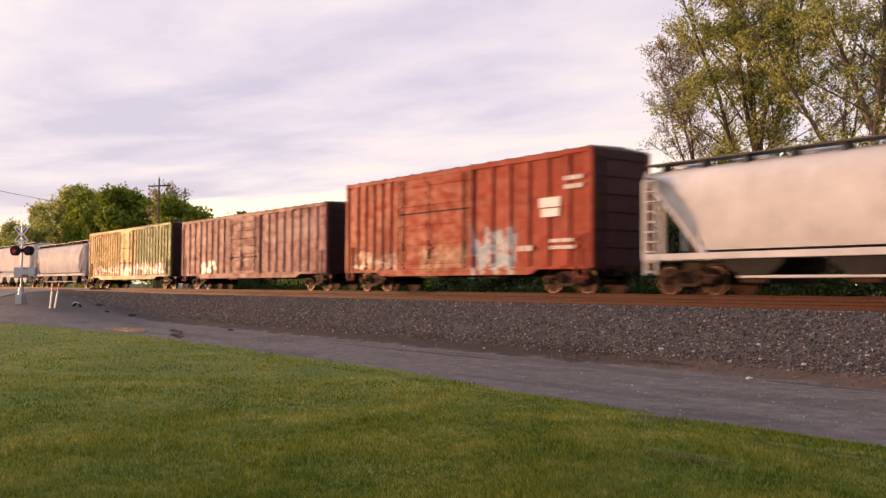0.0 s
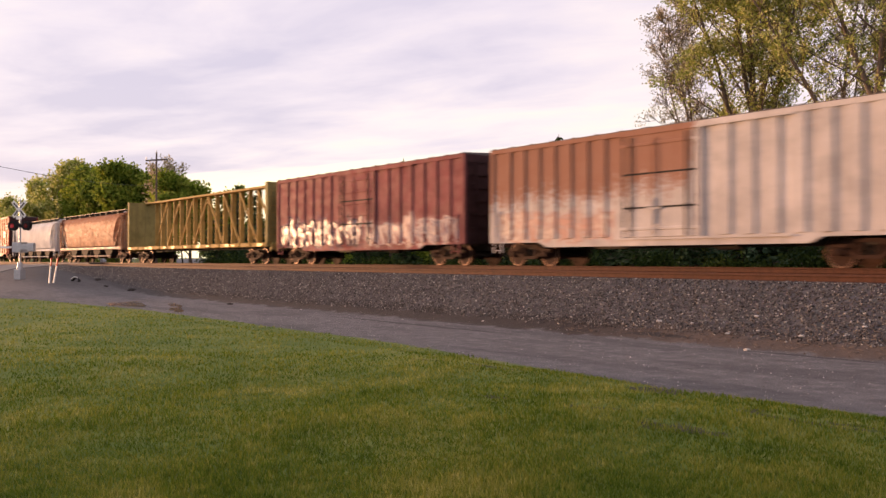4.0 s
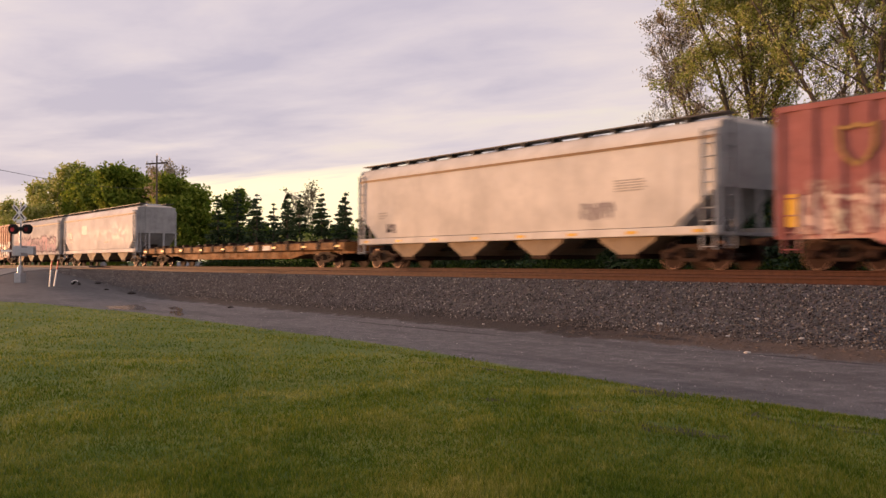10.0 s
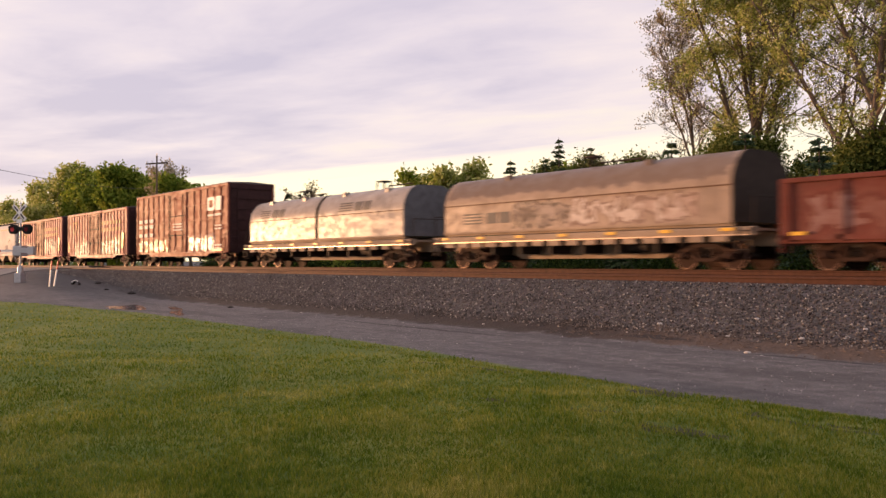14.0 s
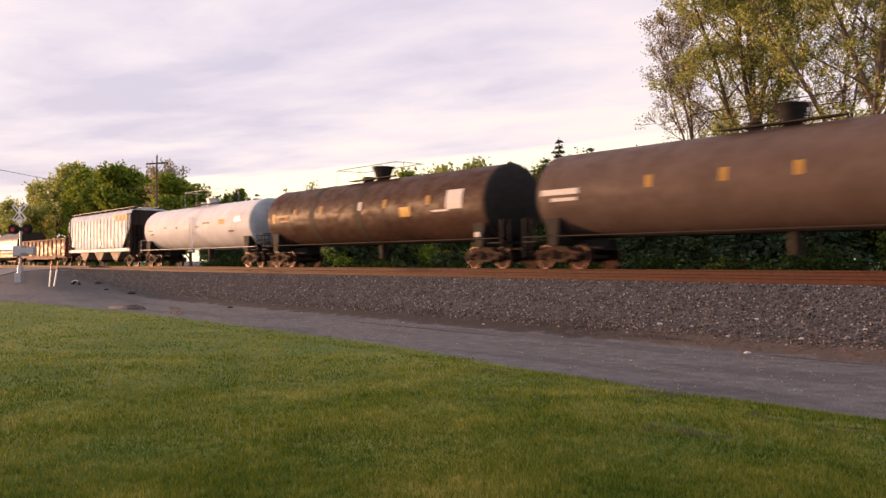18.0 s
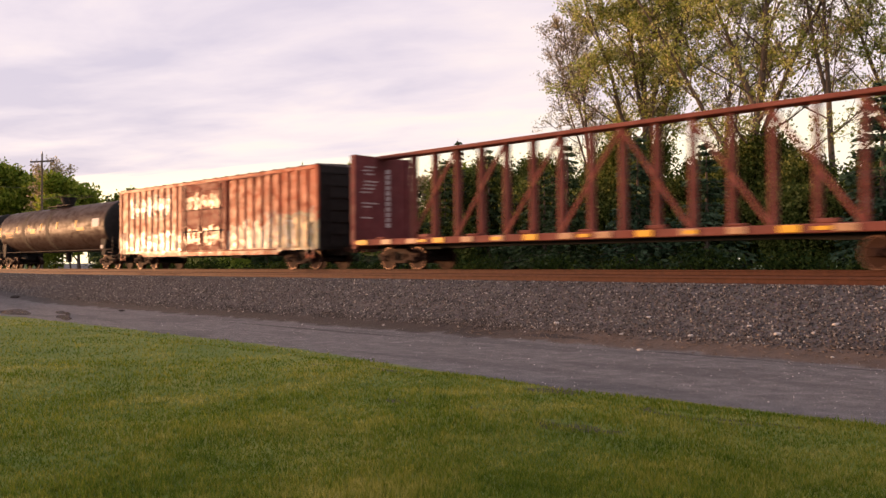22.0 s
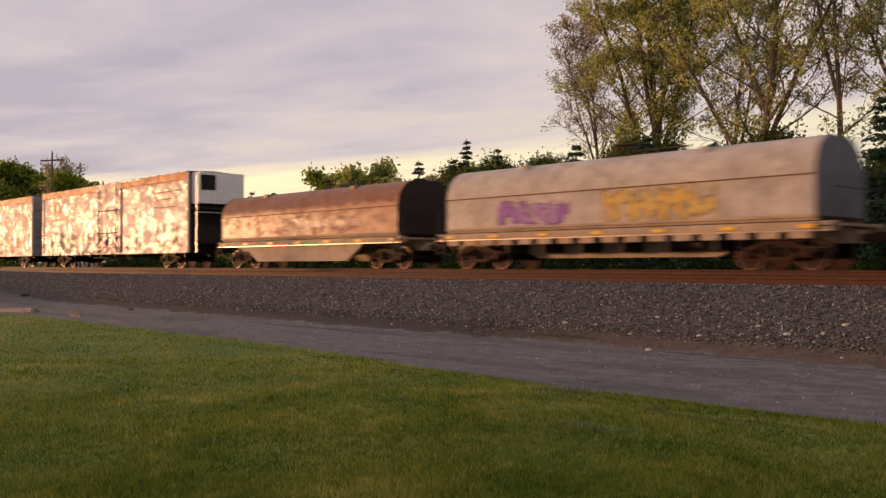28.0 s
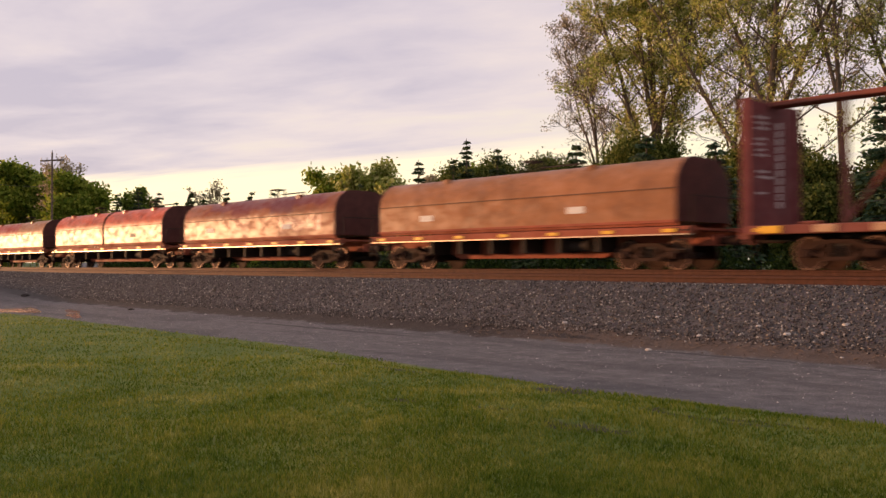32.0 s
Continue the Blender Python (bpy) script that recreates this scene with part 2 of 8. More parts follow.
    rf = ramp(nt, rs, (cut, (0, 0, 0)), (cut + 0.12, (1, 1, 1)))
    c = mix_col(nt, math_node(nt, "MULTIPLY", rf, 0.85), c, spot)
    L(c, b.inputs["Base Color"])
    # chalky old paint, but fresh spray paint keeps its gloss
    dull = math_node(nt, "ADD", math_node(nt, "MULTIPLY", fine, 0.05), (0.2 if shine > 0.02 else 0.26) if gloss else rough + 0.08)
    if fresh is not None and not gloss:
        mr = nt.nodes.new("ShaderNodeMix")
        L(fresh, mr.inputs[0]); L(dull, mr.inputs[2])
        mr.inputs[3].default_value = 0.27
        dull = mr.outputs[0]
    L(math_node(nt, "ADD", math_node(nt, "MULTIPLY", rf, 0.4), dull), b.inputs["Roughness"])
    # gloss survives in patches
    sheen = ramp(nt, noise_node(nt, coords(nt, (1, 1, 1.6), (seed * 1.9, 5.0, 0)), 1.7, 6, 0.7), (0.42, (0.1, 0.1, 0.1)), (0.64, (1, 1, 1)))
    if gloss:
        glint = ramp(nt, noise_node(nt, coords(nt, (1, 1, 1.3), (seed * 1.9, 5.0, 0)), 1.5, 5, 0.65), (0.46, (0.06, 0.06, 0.06)), (0.62, (1, 1, 1)))
        L(math_node(nt, "MULTIPLY", glint, shine * 0.35), b.inputs["Specular IOR Level"])
    elif fresh is not None:
        L(math_node(nt, "MULTIPLY", sheen, math_node(nt, "ADD", math_node(nt, "MULTIPLY", fresh, 0.02), shine * 2.2)), b.inputs["Specular IOR Level"])
    else:
        L(math_node(nt, "MULTIPLY", sheen, shine * 2.2), b.inputs["Specular IOR Level"])
    hh = math_node(nt, "ADD", math_node(nt, "MULTIPLY", noise_node(nt, v, 1.9, 2), 1.0), math_node(nt, "MULTIPLY", fine, 0.06))
    bump(nt, b, hh, 0.5, wave)
    return m


def emit(name, col, strength):
    m, nt, b = nodes_of(name)
    b.inputs["Base Color"].default_value = (*col, 1)
    b.inputs["Emission Color"].default_value = (*col, 1)
    b.inputs["Emission Strength"].default_value = strength
    return m


M_STEEL = simple("dark_rusty_steel", (0.034, 0.024, 0.019), 0.75, 0.0, 0.45, 5)
M_TRUCK = simple("rusty_cast_steel", (0.036, 0.015, 0.009), 0.8, 0.0, 0.5, 6)
M_TREAD = simple("polished_wheel_steel", (0.22, 0.13, 0.09), 0.5, 0.4, 0.3, 9, 0.05)
M_WALK = simple("weathered_grating_steel", (0.10, 0.095, 0.09), 0.6, 0.3, 0.3, 7)
# soot, plus the shade of ends turned from the sun, put into the colour
M_END = simple("sooty_shaded_maroon_end", (0.045, 0.02, 0.02), 0.7, 0.0, 0.35, 3)
# black for grimy parts, and for shade painted under decks and in door gaps
M_BLACK = simple("grime_and_shade_black", (0.02, 0.018, 0.017), 0.8, 0.0, 0.4, 5)
M_RAIL = simple("rusty_rail_steel", (0.075, 0.028, 0.015), 0.72, 0.0, 0.35, 7)
M_RAILTOP = simple("worn_rail_head", (0.085, 0.038, 0.024), 0.7, 0.1, 0.2, 8, 0.05)
M_TIE = simple("creosoted_wood", (0.075, 0.045, 0.03), 0.9, 0.0, 0.45, 5, 0.4)
M_GALV = simple("galvanised_steel", (0.45, 0.45, 0.46), 0.45, 0.6, 0.2, 7)
M_ROOF = simple("grimy_roof_sheet", (0.15, 0.13, 0.125), 0.7, 0.0, 0.3, 4)
M_WHITE = simple("white_paint", (0.78, 0.76, 0.72), 0.55, 0.0, 0.1, 5)
M_YELLOW = simple("yellow_reflective_marking", (0.75, 0.42, 0.05), 0.45, 0.0, 0.15, 8)
M_REDP = simple("red_marking", (0.45, 0.05, 0.03), 0.5, 0.0, 0.2, 8)
M_SILVER = simple("weathered_light_marking", (0.62, 0.58, 0.54), 0.6, 0.0, 0.2, 9)
M_FAINT = simple("faint_grey_lettering", (0.42, 0.37, 0.33), 0.6, 0.0, 0.2, 9)
M_DMARK = simple("faded_dark_marking", (0.10, 0.09, 0.085), 0.6, 0.0, 0.25, 9)


# ---- mesh helpers ----
class Geo:
    """Collects boxes, tubes and extrusions into one mesh."""

    def __init__(self):
        self.v, self.f = [], []

    def box(self, x0, x1, y0, y1, z0, z1, c=0.0):
        n = len(self.v)
        if c <= 0:
            self.v += [(x, y, z) for x in (x0, x1) for y in (y0, y1) for z in (z0, z1)]
            self.f += [tuple(n + i for i in q) for q in ((0, 1, 3, 2), (4, 6, 7, 5), (0, 4, 5, 1), (2, 3, 7, 6), (0, 2, 6, 4), (1, 5, 7, 3))]
            return self
        # chamfered along x
        pr = [(y0 + c, z0), (y1 - c, z0), (y1, z0 + c), (y1, z1 - c), (y1 - c, z1), (y0 + c, z1), (y0, z1 - c), (y0, z0 + c)]
        return self.prism(pr, x0, x1)

    def prism(self, profile, x0, x1, caps=True):
        """Extrude a (y, z) outline along x."""
        n, k = len(self.v), len(profile)
        self.v += [(x0, y, z) for y, z in profile] + [(x1, y, z) for y, z in profile]
        self.f += [(n + i, n + (i + 1) % k, n + k + (i + 1) % k, n + k + i) for i in range(k)]
        if caps:
            self.f += [tuple(n + i for i in range(k))[::-1], tuple(n + k + i for i in range(k))]
        return self

    def xz(self, outline, y0, y1):
        """Extrude an (x, z) outline along y."""
        n, k = len(self.v), len(outline)
        self.v += [(x, y0, z) for x, z in outline] + [(x, y1, z) for x, z in outline]
        self.f += [(n + i, n + k + i, n + k + (i + 1) % k, n + (i + 1) % k) for i in range(k)]
        self.f += [tuple(n + i for i in range(k)), tuple(n + k + i for i in range(k))[::-1]]
        return self

    def tube(self, a, b, r0, r1=None, seg=8):
        r1 = r0 if r1 is None else r1
        a, b = Vector(a), Vector(b)
        d = (b - a).normalized()
        s = d.orthogonal().normalized()
        t = d.cross(s)
        n = len(self.v)
        for p, r in ((a, r0), (b, r1)):
            for i in range(seg):
                w = 2 * math.pi * i / seg
                self.v.append(tuple(p + (s * math.cos(w) + t * math.sin(w)) * r))
        self.f += [(n + i, n + (i + 1) % seg, n + seg + (i + 1) % seg, n + seg + i) for i in range(seg)]
        self.f += [tuple(n + i for i in range(seg))[::-1], tuple(n + seg + i for i in range(seg))]
        return self

    def lathe_y(self, rings, seg=24, x=0, z=0):
        """Turn (y, radius) rings about an axis along y through x, z."""
        n = len(self.v)
        for y, r in rings:
            self.v += [(x + r * math.cos(2 * math.pi * i / seg), y, z + r * math.sin(2 * math.pi * i / seg)) for i in range(seg)]
        for j in range(len(rings) - 1):
            self.f += [(n + j * seg + i, n + j * seg + (i + 1) % seg, n + (j + 1) * seg + (i + 1) % seg, n + (j + 1) * seg + i) for i in range(seg)]
        self.f += [tuple(n + i for i in range(seg))[::-1], tuple(n + (len(rings) - 1) * seg + i for i in range(seg))]
        return self

    def sweep(self, pts, r, seg=5):
        """One round bar through the points."""
        n, pts = len(self.v), [Vector(p) for p in pts]
        for i, p in enumerate(pts):
            d = (pts[min(i + 1, len(pts) - 1)] - pts[max(i - 1, 0)]).normalized()
            s = d.cross(Vector((0, 0, 1))).normalized()
            t = d.cross(s)
            self.v += [tuple(p + (s * math.cos(6.2832 * k / seg) + t * math.sin(6.2832 * k / seg)) * r) for k in range(seg)]
        for j in range(len(pts) - 1):
            self.f += [(n + j * seg + k, n + j * seg + (k + 1) % seg, n + (j + 1) * seg + (k + 1) % seg, n + (j + 1) * seg + k) for k in range(seg)]
        self.f += [tuple(n + k for k in range(seg))[::-1], tuple(n + (len(pts) - 1) * seg + k for k in range(seg))]
        return self

    def lathe_x(self, rings, seg=40, z=0):
        n = len(self.v)
        for x, r in rings:
            self.v += [(x, r * math.cos(2 * math.pi * i / seg), z + r * math.sin(2 * math.pi * i / seg)) for i in range(seg)]
        for j in range(len(rings) - 1):
            self.f += [(n + j * seg + i, n + (j + 1) * seg + i, n + (j + 1) * seg + (i + 1) % seg, n + j * seg + (i + 1) % seg) for i in range(seg)]
        self.f += [tuple(n + i for i in range(seg)), tuple(n + (len(rings) - 1) * seg + i for i in range(seg))[::-1]]
        return self

    def mesh(self, name, material, smooth=False):
        me = bpy.data.meshes.new(name)
        me.from_pydata(self.v, [], self.f)
        b = bmesh.new()
        b.from_mesh(me)
        bmesh.ops.recalc_face_normals(b, faces=b.faces)
        b.to_mesh(me)
        b.free()
        me.materials.append(material)
        if smooth:
            me.polygons.foreach_set("use_smooth", [True] * len(me.polygons))
            me.set_sharp_from_angle(angle=radians(35))
        return me


def part(name, geo, material, parent, label="", smooth=False, at=None):
    """One mesh object under a thing or a part."""
    me = geo if isinstance(geo, bpy.types.Mesh) else geo.mesh(name, material, smooth)
    ob = new(name, me)
    ob.parent = parent
    if at is not None:
        ob.matrix_basis = at
    if label:
        ob["label"] = label
    return ob


def thing(name, label, category, m=None, group="", kind=""):
    ob = new(name)
    ob.empty_display_size = 0.3
    if m is not None:
        ob.matrix_basis = m
    return tagged(ob, label, category, group, kind)


def solid(name, geo, material, label, category="", m=None, kind="", group="", smooth=False):
    ob = new(name, geo if isinstance(geo, bpy.types.Mesh) else geo.mesh(name, material, smooth))
    if m is not None:
        ob.matrix_basis = m
    return tagged(ob, label, category, group, kind)


# ---- ground ----
TRACK_Y, RAIL_Z = 24.15, 1.496          # the track in use: centre line and rail head
NEAR_Y, NEAR_Z = 20.15, 1.37            # the empty track before it


def steps(pairs, v):
    """Straight lines through (position, height) pairs."""
    return np.interp(v, [p[0] for p in pairs], [p[1] for p in pairs])


def terrain(x, y):
    x, y = np.asarray(x, float), np.asarray(y, float)
    base = steps([(-3000, 0), (9.6, 0.0), (9.9, -0.05), (15.3, -0.03), (15.7, 0.05), (18.25, 1.19), (21.6, 1.20), (22.3, 1.31),
                  (26.2, 1.31), (28.6, 0.55), (34, 0.35), (3000, 0.35)], y)
    # the road crosses on the skew; d is the distance to the right of its edge
    d = (x + 72.0) * 0.6 + (y - 18.3) * 0.8
    side = np.where(d > -4, np.clip((d - 0.6) / 16.0, 0, 1), np.clip((-8.6 - d) / 16.0, 0, 1))
    side = side * side * (3 - 2 * side)
    ramp_z = steps([(-3000, 0), (-30, 0.0), (4, 0.0), (9.5, 0.12), (12, 0.75), (14, 1.12), (18, 1.30), (27, 1.44), (36, 1.0), (60, 0.5), (3000, 0.4)], y)
    z = np.maximum(base, base * side + ramp_z * (1 - side) - 0.02 * (1 - side))
    # the land climbs where the road leaves beyond the crossing
    far = np.clip((-x - 115) / 45, 0, 1) * np.clip((y - 46) / 22, 0, 1)
    z = z + 1.75 * far * far * (3 - 2 * far)
    # swells in the soft ground, none on the tracks
    bumpy = 0.03 * np.sin(x * 0.37 + 1.3) * np.sin(y * 0.61) + 0.02 * np.sin(x * 0.93 - y * 0.7)
    return z + bumpy * np.where((y < 9.5) | (y > 29), 1.0, 0.0)


WORN = ((-7.64, 9.35, 0.55, 0.24), (-5.66, 7.4, 0.6, 0.2), (-5.2, 8.7, 0.9, 0.16), (-12.3, 9.1, 0.45, 0.10), (-10.9, 9.3, 0.7, 0.12), (-8.4, 7.2, 0.35, 0.07), (-7.1, 7.65, 0.5, 0.08), (-14.6, 9.9, 0.5, 0.1), (-4.5, 9.0, 0.6, 0.12))      # bare spots: x, y and half sizes


GRASS_EDGE = ((-70, 4.0), (-43, 8.5), (-38, 10.0), (-32, 10.85), (-16, 10.7), (-11.3, 10.1), (-9, 10.0), (-7.8, 9.55), (-6.4, 9.95), (10, 10.1))      # where the lawn meets the lane


def ground_material():
    m, nt, b = nodes_of("ground_surface")
    L = nt.links.new
    v = coords(nt)
    tc, sep = nt.nodes.new("ShaderNodeTexCoord"), nt.nodes.new("ShaderNodeSeparateXYZ")
    L(tc.outputs["Object"], sep.inputs[0])
    Y, X = sep.outputs[1], sep.outputs[0]
    wob = math_node(nt, "MULTIPLY", math_node(nt, "SUBTRACT", noise_node(nt, v, 0.9, 6, 0.65), 0.5), 1.5)
    Yw = math_node(nt, "ADD", Y, wob)
    n1, n2, n3 = noise_node(nt, v, 0.35, 4), noise_node(nt, v, 3.0, 5), noise_node(nt, v, 28, 4, 0.7)
    mixn = math_node(nt, "ADD", math_node(nt, "MULTIPLY", n1, 0.5), math_node(nt, "ADD", math_node(nt, "MULTIPLY", n2, 0.3), math_node(nt, "MULTIPLY", n3, 0.2)))
    lawn = ramp(nt, mixn, (0.34, (0.060, 0.105, 0.012)), (0.5, (0.115, 0.155, 0.02)), (0.64, (0.21, 0.21, 0.042)))
    # tarred lane with stones in it
    st = noise_node(nt, v, 42, 3, 0.8)
    lane = ramp(nt, math_node(nt, "ADD", math_node(nt, "MULTIPLY", n2, 0.3), math_node(nt, "MULTIPLY", st, 0.7)),
                (0.36, (0.050, 0.044, 0.044)), (0.52, (0.135, 0.121, 0.118)), (0.60, (0.20, 0.18, 0.172)), (0.68, (0.42, 0.38, 0.36)))
    wet = ramp(nt, noise_node(nt, coords(nt, (0.18, 0.7, 1)), 1.1, 5), (0.50, (0, 0, 0)), (0.60, (1, 1, 1)))
    lane = mix_col(nt, math_node(nt, "MULTIPLY", wet, 0.45), lane, (0.05, 0.045, 0.045))
    vo = nt.nodes.new("ShaderNodeTexVoronoi")
    vo.inputs["Scale"].default_value = 16
    L(v, vo.inputs["Vector"])
    # cells darken outwards: shade in the gaps between stones is put into the colour
    stone = mix_col(nt, 0.6, ramp(nt, vo.outputs["Distance"], (0.1, (0.20, 0.17, 0.16)), (0.5, (0.012, 0.010, 0.010))), vo.outputs["Color"], "MULTIPLY")
    ball = mix_col(nt, 0.55, stone, ramp(nt, n2, (0.3, (0.07, 0.058, 0.055)), (0.7, (0.17, 0.145, 0.135))))
    dirt = ramp(nt, math_node(nt, "ADD", math_node(nt, "MULTIPLY", n2, 0.5), math_node(nt, "MULTIPLY", n3, 0.5)), (0.35, (0.028, 0.021, 0.018)), (0.62, (0.115, 0.078, 0.058)))
    meadow = ramp(nt, mixn, (0.35, (0.04, 0.07, 0.018)), (0.62, (0.10, 0.13, 0.035)))

    def step_at(edge, soft):
        return math_node(nt, "MULTIPLY", math_node(nt, "SUBTRACT", Yw, edge - soft / 2), 1 / soft, True)

    # bare trodden spots in the lawn
    for px, py, sx, sy in WORN:
        e = math_node(nt, "ADD", math_node(nt, "POWER", math_node(nt, "DIVIDE", math_node(nt, "SUBTRACT", X, px), sx), 2), math_node(nt, "POWER", math_node(nt, "DIVIDE", math_node(nt, "SUBTRACT", Yw, py), sy), 2))
        lawn = mix_col(nt, ramp(nt, e, (0.5, (0.9, 0.9, 0.9)), (1.0, (0, 0, 0))), lawn, (0.038, 0.032, 0.016))
    run = math_node(nt, "DIVIDE", math_node(nt, "ADD", X, 70.0), 80.0, True)
    edge_y = ramp(nt, run, *[((x + 70) / 80, ((y - 3) / 10,) * 3) for x, y in GRASS_EDGE])
    edge_y = math_node(nt, "ADD", math_node(nt, "MULTIPLY", edge_y, 10.0), 3.0)
    fray = math_node(nt, "ADD", math_node(nt, "MULTIPLY", wob, 0.35), Y)
    c = mix_col(nt, math_node(nt, "MULTIPLY", math_node(nt, "SUBTRACT", fray, edge_y), 6.0, True), lawn, lane)
    # damp black rut where the lane meets the ballast, brown litter further on
    litter = mix_col(nt, n3, (0.055, 0.036, 0.027), (0.16, 0.115, 0.09))
    rut = mix_col(nt, n2, (0.012, 0.0095, 0.009), (0.05, 0.036, 0.03))
    dirt = mix_col(nt, math_node(nt, "MULTIPLY", math_node(nt, "ADD", X, 15.5), 0.3, True), mix_col(nt, 0.08, rut, dirt), mix_col(nt, 0.5, litter, dirt))
    c = mix_col(nt, step_at(15.35, 0.18), c, dirt)
    c = mix_col(nt, step_at(16.15, 0.35), c, ball)
    # tyre ruts and patched tar in the lane
    for px, py, sx, sy in ((-8.8, 15.15, 1.9, 0.13), (-12.8, 15.75, 1.1, 0.10), (-5.0, 15.0, 1.6, 0.12), (-20.0, 14.2, 5.0, 0.16)):
        e = math_node(nt, "ADD", math_node(nt, "POWER", math_node(nt, "DIVIDE", math_node(nt, "SUBTRACT", X, px), sx), 2), math_node(nt, "POWER", math_node(nt, "DIVIDE", math_node(nt, "SUBTRACT", math_node(nt, "ADD", Y, math_node(nt, "MULTIPLY", wob, 0.3)), py), sy), 2))
        c = mix_col(nt, ramp(nt, e, (0.4, (0.8, 0.8, 0.8)), (1.1, (0, 0, 0))), c, (0.03, 0.025, 0.025))
    c = mix_col(nt, step_at(27.8, 0.8), c, meadow)
    # worn dirt beside the crossing
    near_road = math_node(nt, "MULTIPLY", math_node(nt, "SUBTRACT", -40.0, X), 0.1, True)
    bank = math_node(nt, "MULTIPLY", near_road, math_node(nt, "MULTIPLY", step_at(12.0, 3.0), math_node(nt, "SUBTRACT", 1.0, step_at(18.5, 0.5))))
    c = mix_col(nt, math_node(nt, "MULTIPLY", bank, 0.85), c, mix_col(nt, n2, (0.028, 0.024, 0.024), (0.075, 0.064, 0.06)))
    L(c, b.inputs["Base Color"])
    b.inputs["Roughness"].default_value = 0.85
    b.inputs["Specular IOR Level"].default_value = 0.3
    hgt = math_node(nt, "ADD", math_node(nt, "MULTIPLY", n3, 0.6), math_node(nt, "MULTIPLY", vo.outputs["Distance"], 0.5))
    bump(nt, b, hgt, 0.5, 0.03)
    return m


def build_ground():
    xs = np.concatenate([[-3000, -1500, -700, -350, -220], np.arange(-160, -90, 5), np.arange(-90, 24, 1.0), [28, 40, 70, 120, 250, 600, 1400, 3000]])
    ys = np.concatenate([[-3000, -1200, -400, -150, -70, -40, -25, -15, -8, -4], np.arange(-2, 9.5, 1.0), [9.6, 9.9], np.arange(10.4, 15.3, 0.7), [15.3, 15.7, 16.6, 17.5, 18.25, 19.2, 20.4, 21.6, 22.3, 24, 26.2, 27.4, 28.6, 30, 32, 34],
                         [38, 44, 52, 62, 76, 95, 130, 200, 350, 700, 1500, 3000]])
    gx, gy = np.meshgrid(xs, ys)
    gz = terrain(gx, gy)
    nx, ny = len(xs), len(ys)
    verts = np.stack([gx.ravel(), gy.ravel(), gz.ravel()], 1)
    idx = np.arange(nx * ny).reshape(ny, nx)
    q = np.stack([idx[:-1, :-1], idx[:-1, 1:], idx[1:, 1:], idx[1:, :-1]], -1).reshape(-1, 4)
    me = bpy.data.meshes.new("ground")
    me.from_pydata(verts.tolist(), [], q.tolist())
    me.materials.append(ground_material())
    me.polygons.foreach_set("use_smooth", [True] * len(me.polygons))
    tagged(new("ground", me), "lawn, tarred lane and stone embankment along the railway", "ground", kind="structure")


build_ground()


def soup(name, verts, faces, material, label, category, attr=None):
    """A great number of small loose pieces as one object."""
    me = bpy.data.meshes.new(name)
    k = faces.shape[1]
    me.vertices.add(len(verts))
    me.vertices.foreach_set("co", np.ascontiguousarray(verts, dtype=np.float32).ravel())
    me.loops.add(faces.size)
    me.loops.foreach_set("vertex_index", np.ascontiguousarray(faces, dtype=np.int32).ravel())
    me.polygons.add(len(faces))
    me.polygons.foreach_set("loop_start", np.arange(0, faces.size, k, dtype=np.int32))
    me.update(calc_edges=True)
    me.validate()
    me.materials.append(material)
    return me if label is None else tagged(new(name, me), label, category, kind="stuff")


def island_material(name, stops, rough=0.8, scale=0.0, world=0.0, spec=0.3, through_light=0.0):
    """Colour by piece, with slow patches over the whole."""
    m, nt, b = nodes_of(name)
    g = nt.nodes.new("ShaderNodeNewGeometry")
    f = g.outputs["Random Per Island"]
    if world:
        v = coords(nt)
        patch = math_node(nt, "ADD", math_node(nt, "MULTIPLY", noise_node(nt, v, world, 4, 0.6), 0.75), math_node(nt, "MULTIPLY", noise_node(nt, v, world * 7, 3, 0.6), 0.42))
        f = math_node(nt, "ADD", math_node(nt, "MULTIPLY", f, 0.34), math_node(nt, "SUBTRACT", math_node(nt, "MULTIPLY", patch, 1.45), 0.53))
    c = ramp(nt, f, *stops)
    nt.links.new(c, b.inputs["Base Color"])
    b.inputs["Roughness"].default_value = rough
    b.inputs["Specular IOR Level"].default_value = spec
    if through_light:
        tr, mx = nt.nodes.new("ShaderNodeBsdfTranslucent"), nt.nodes.new("ShaderNodeMixShader")
        nt.links.new(c, tr.inputs[0])
        mx.inputs[0].default_value = through_light
        nt.links.new(b.outputs[0], mx.inputs[1])
        nt.links.new(tr.outputs[0], mx.inputs[2])
        nt.links.new(mx.outputs[0], nt.nodes["Material Output"].inputs[0])
    return m


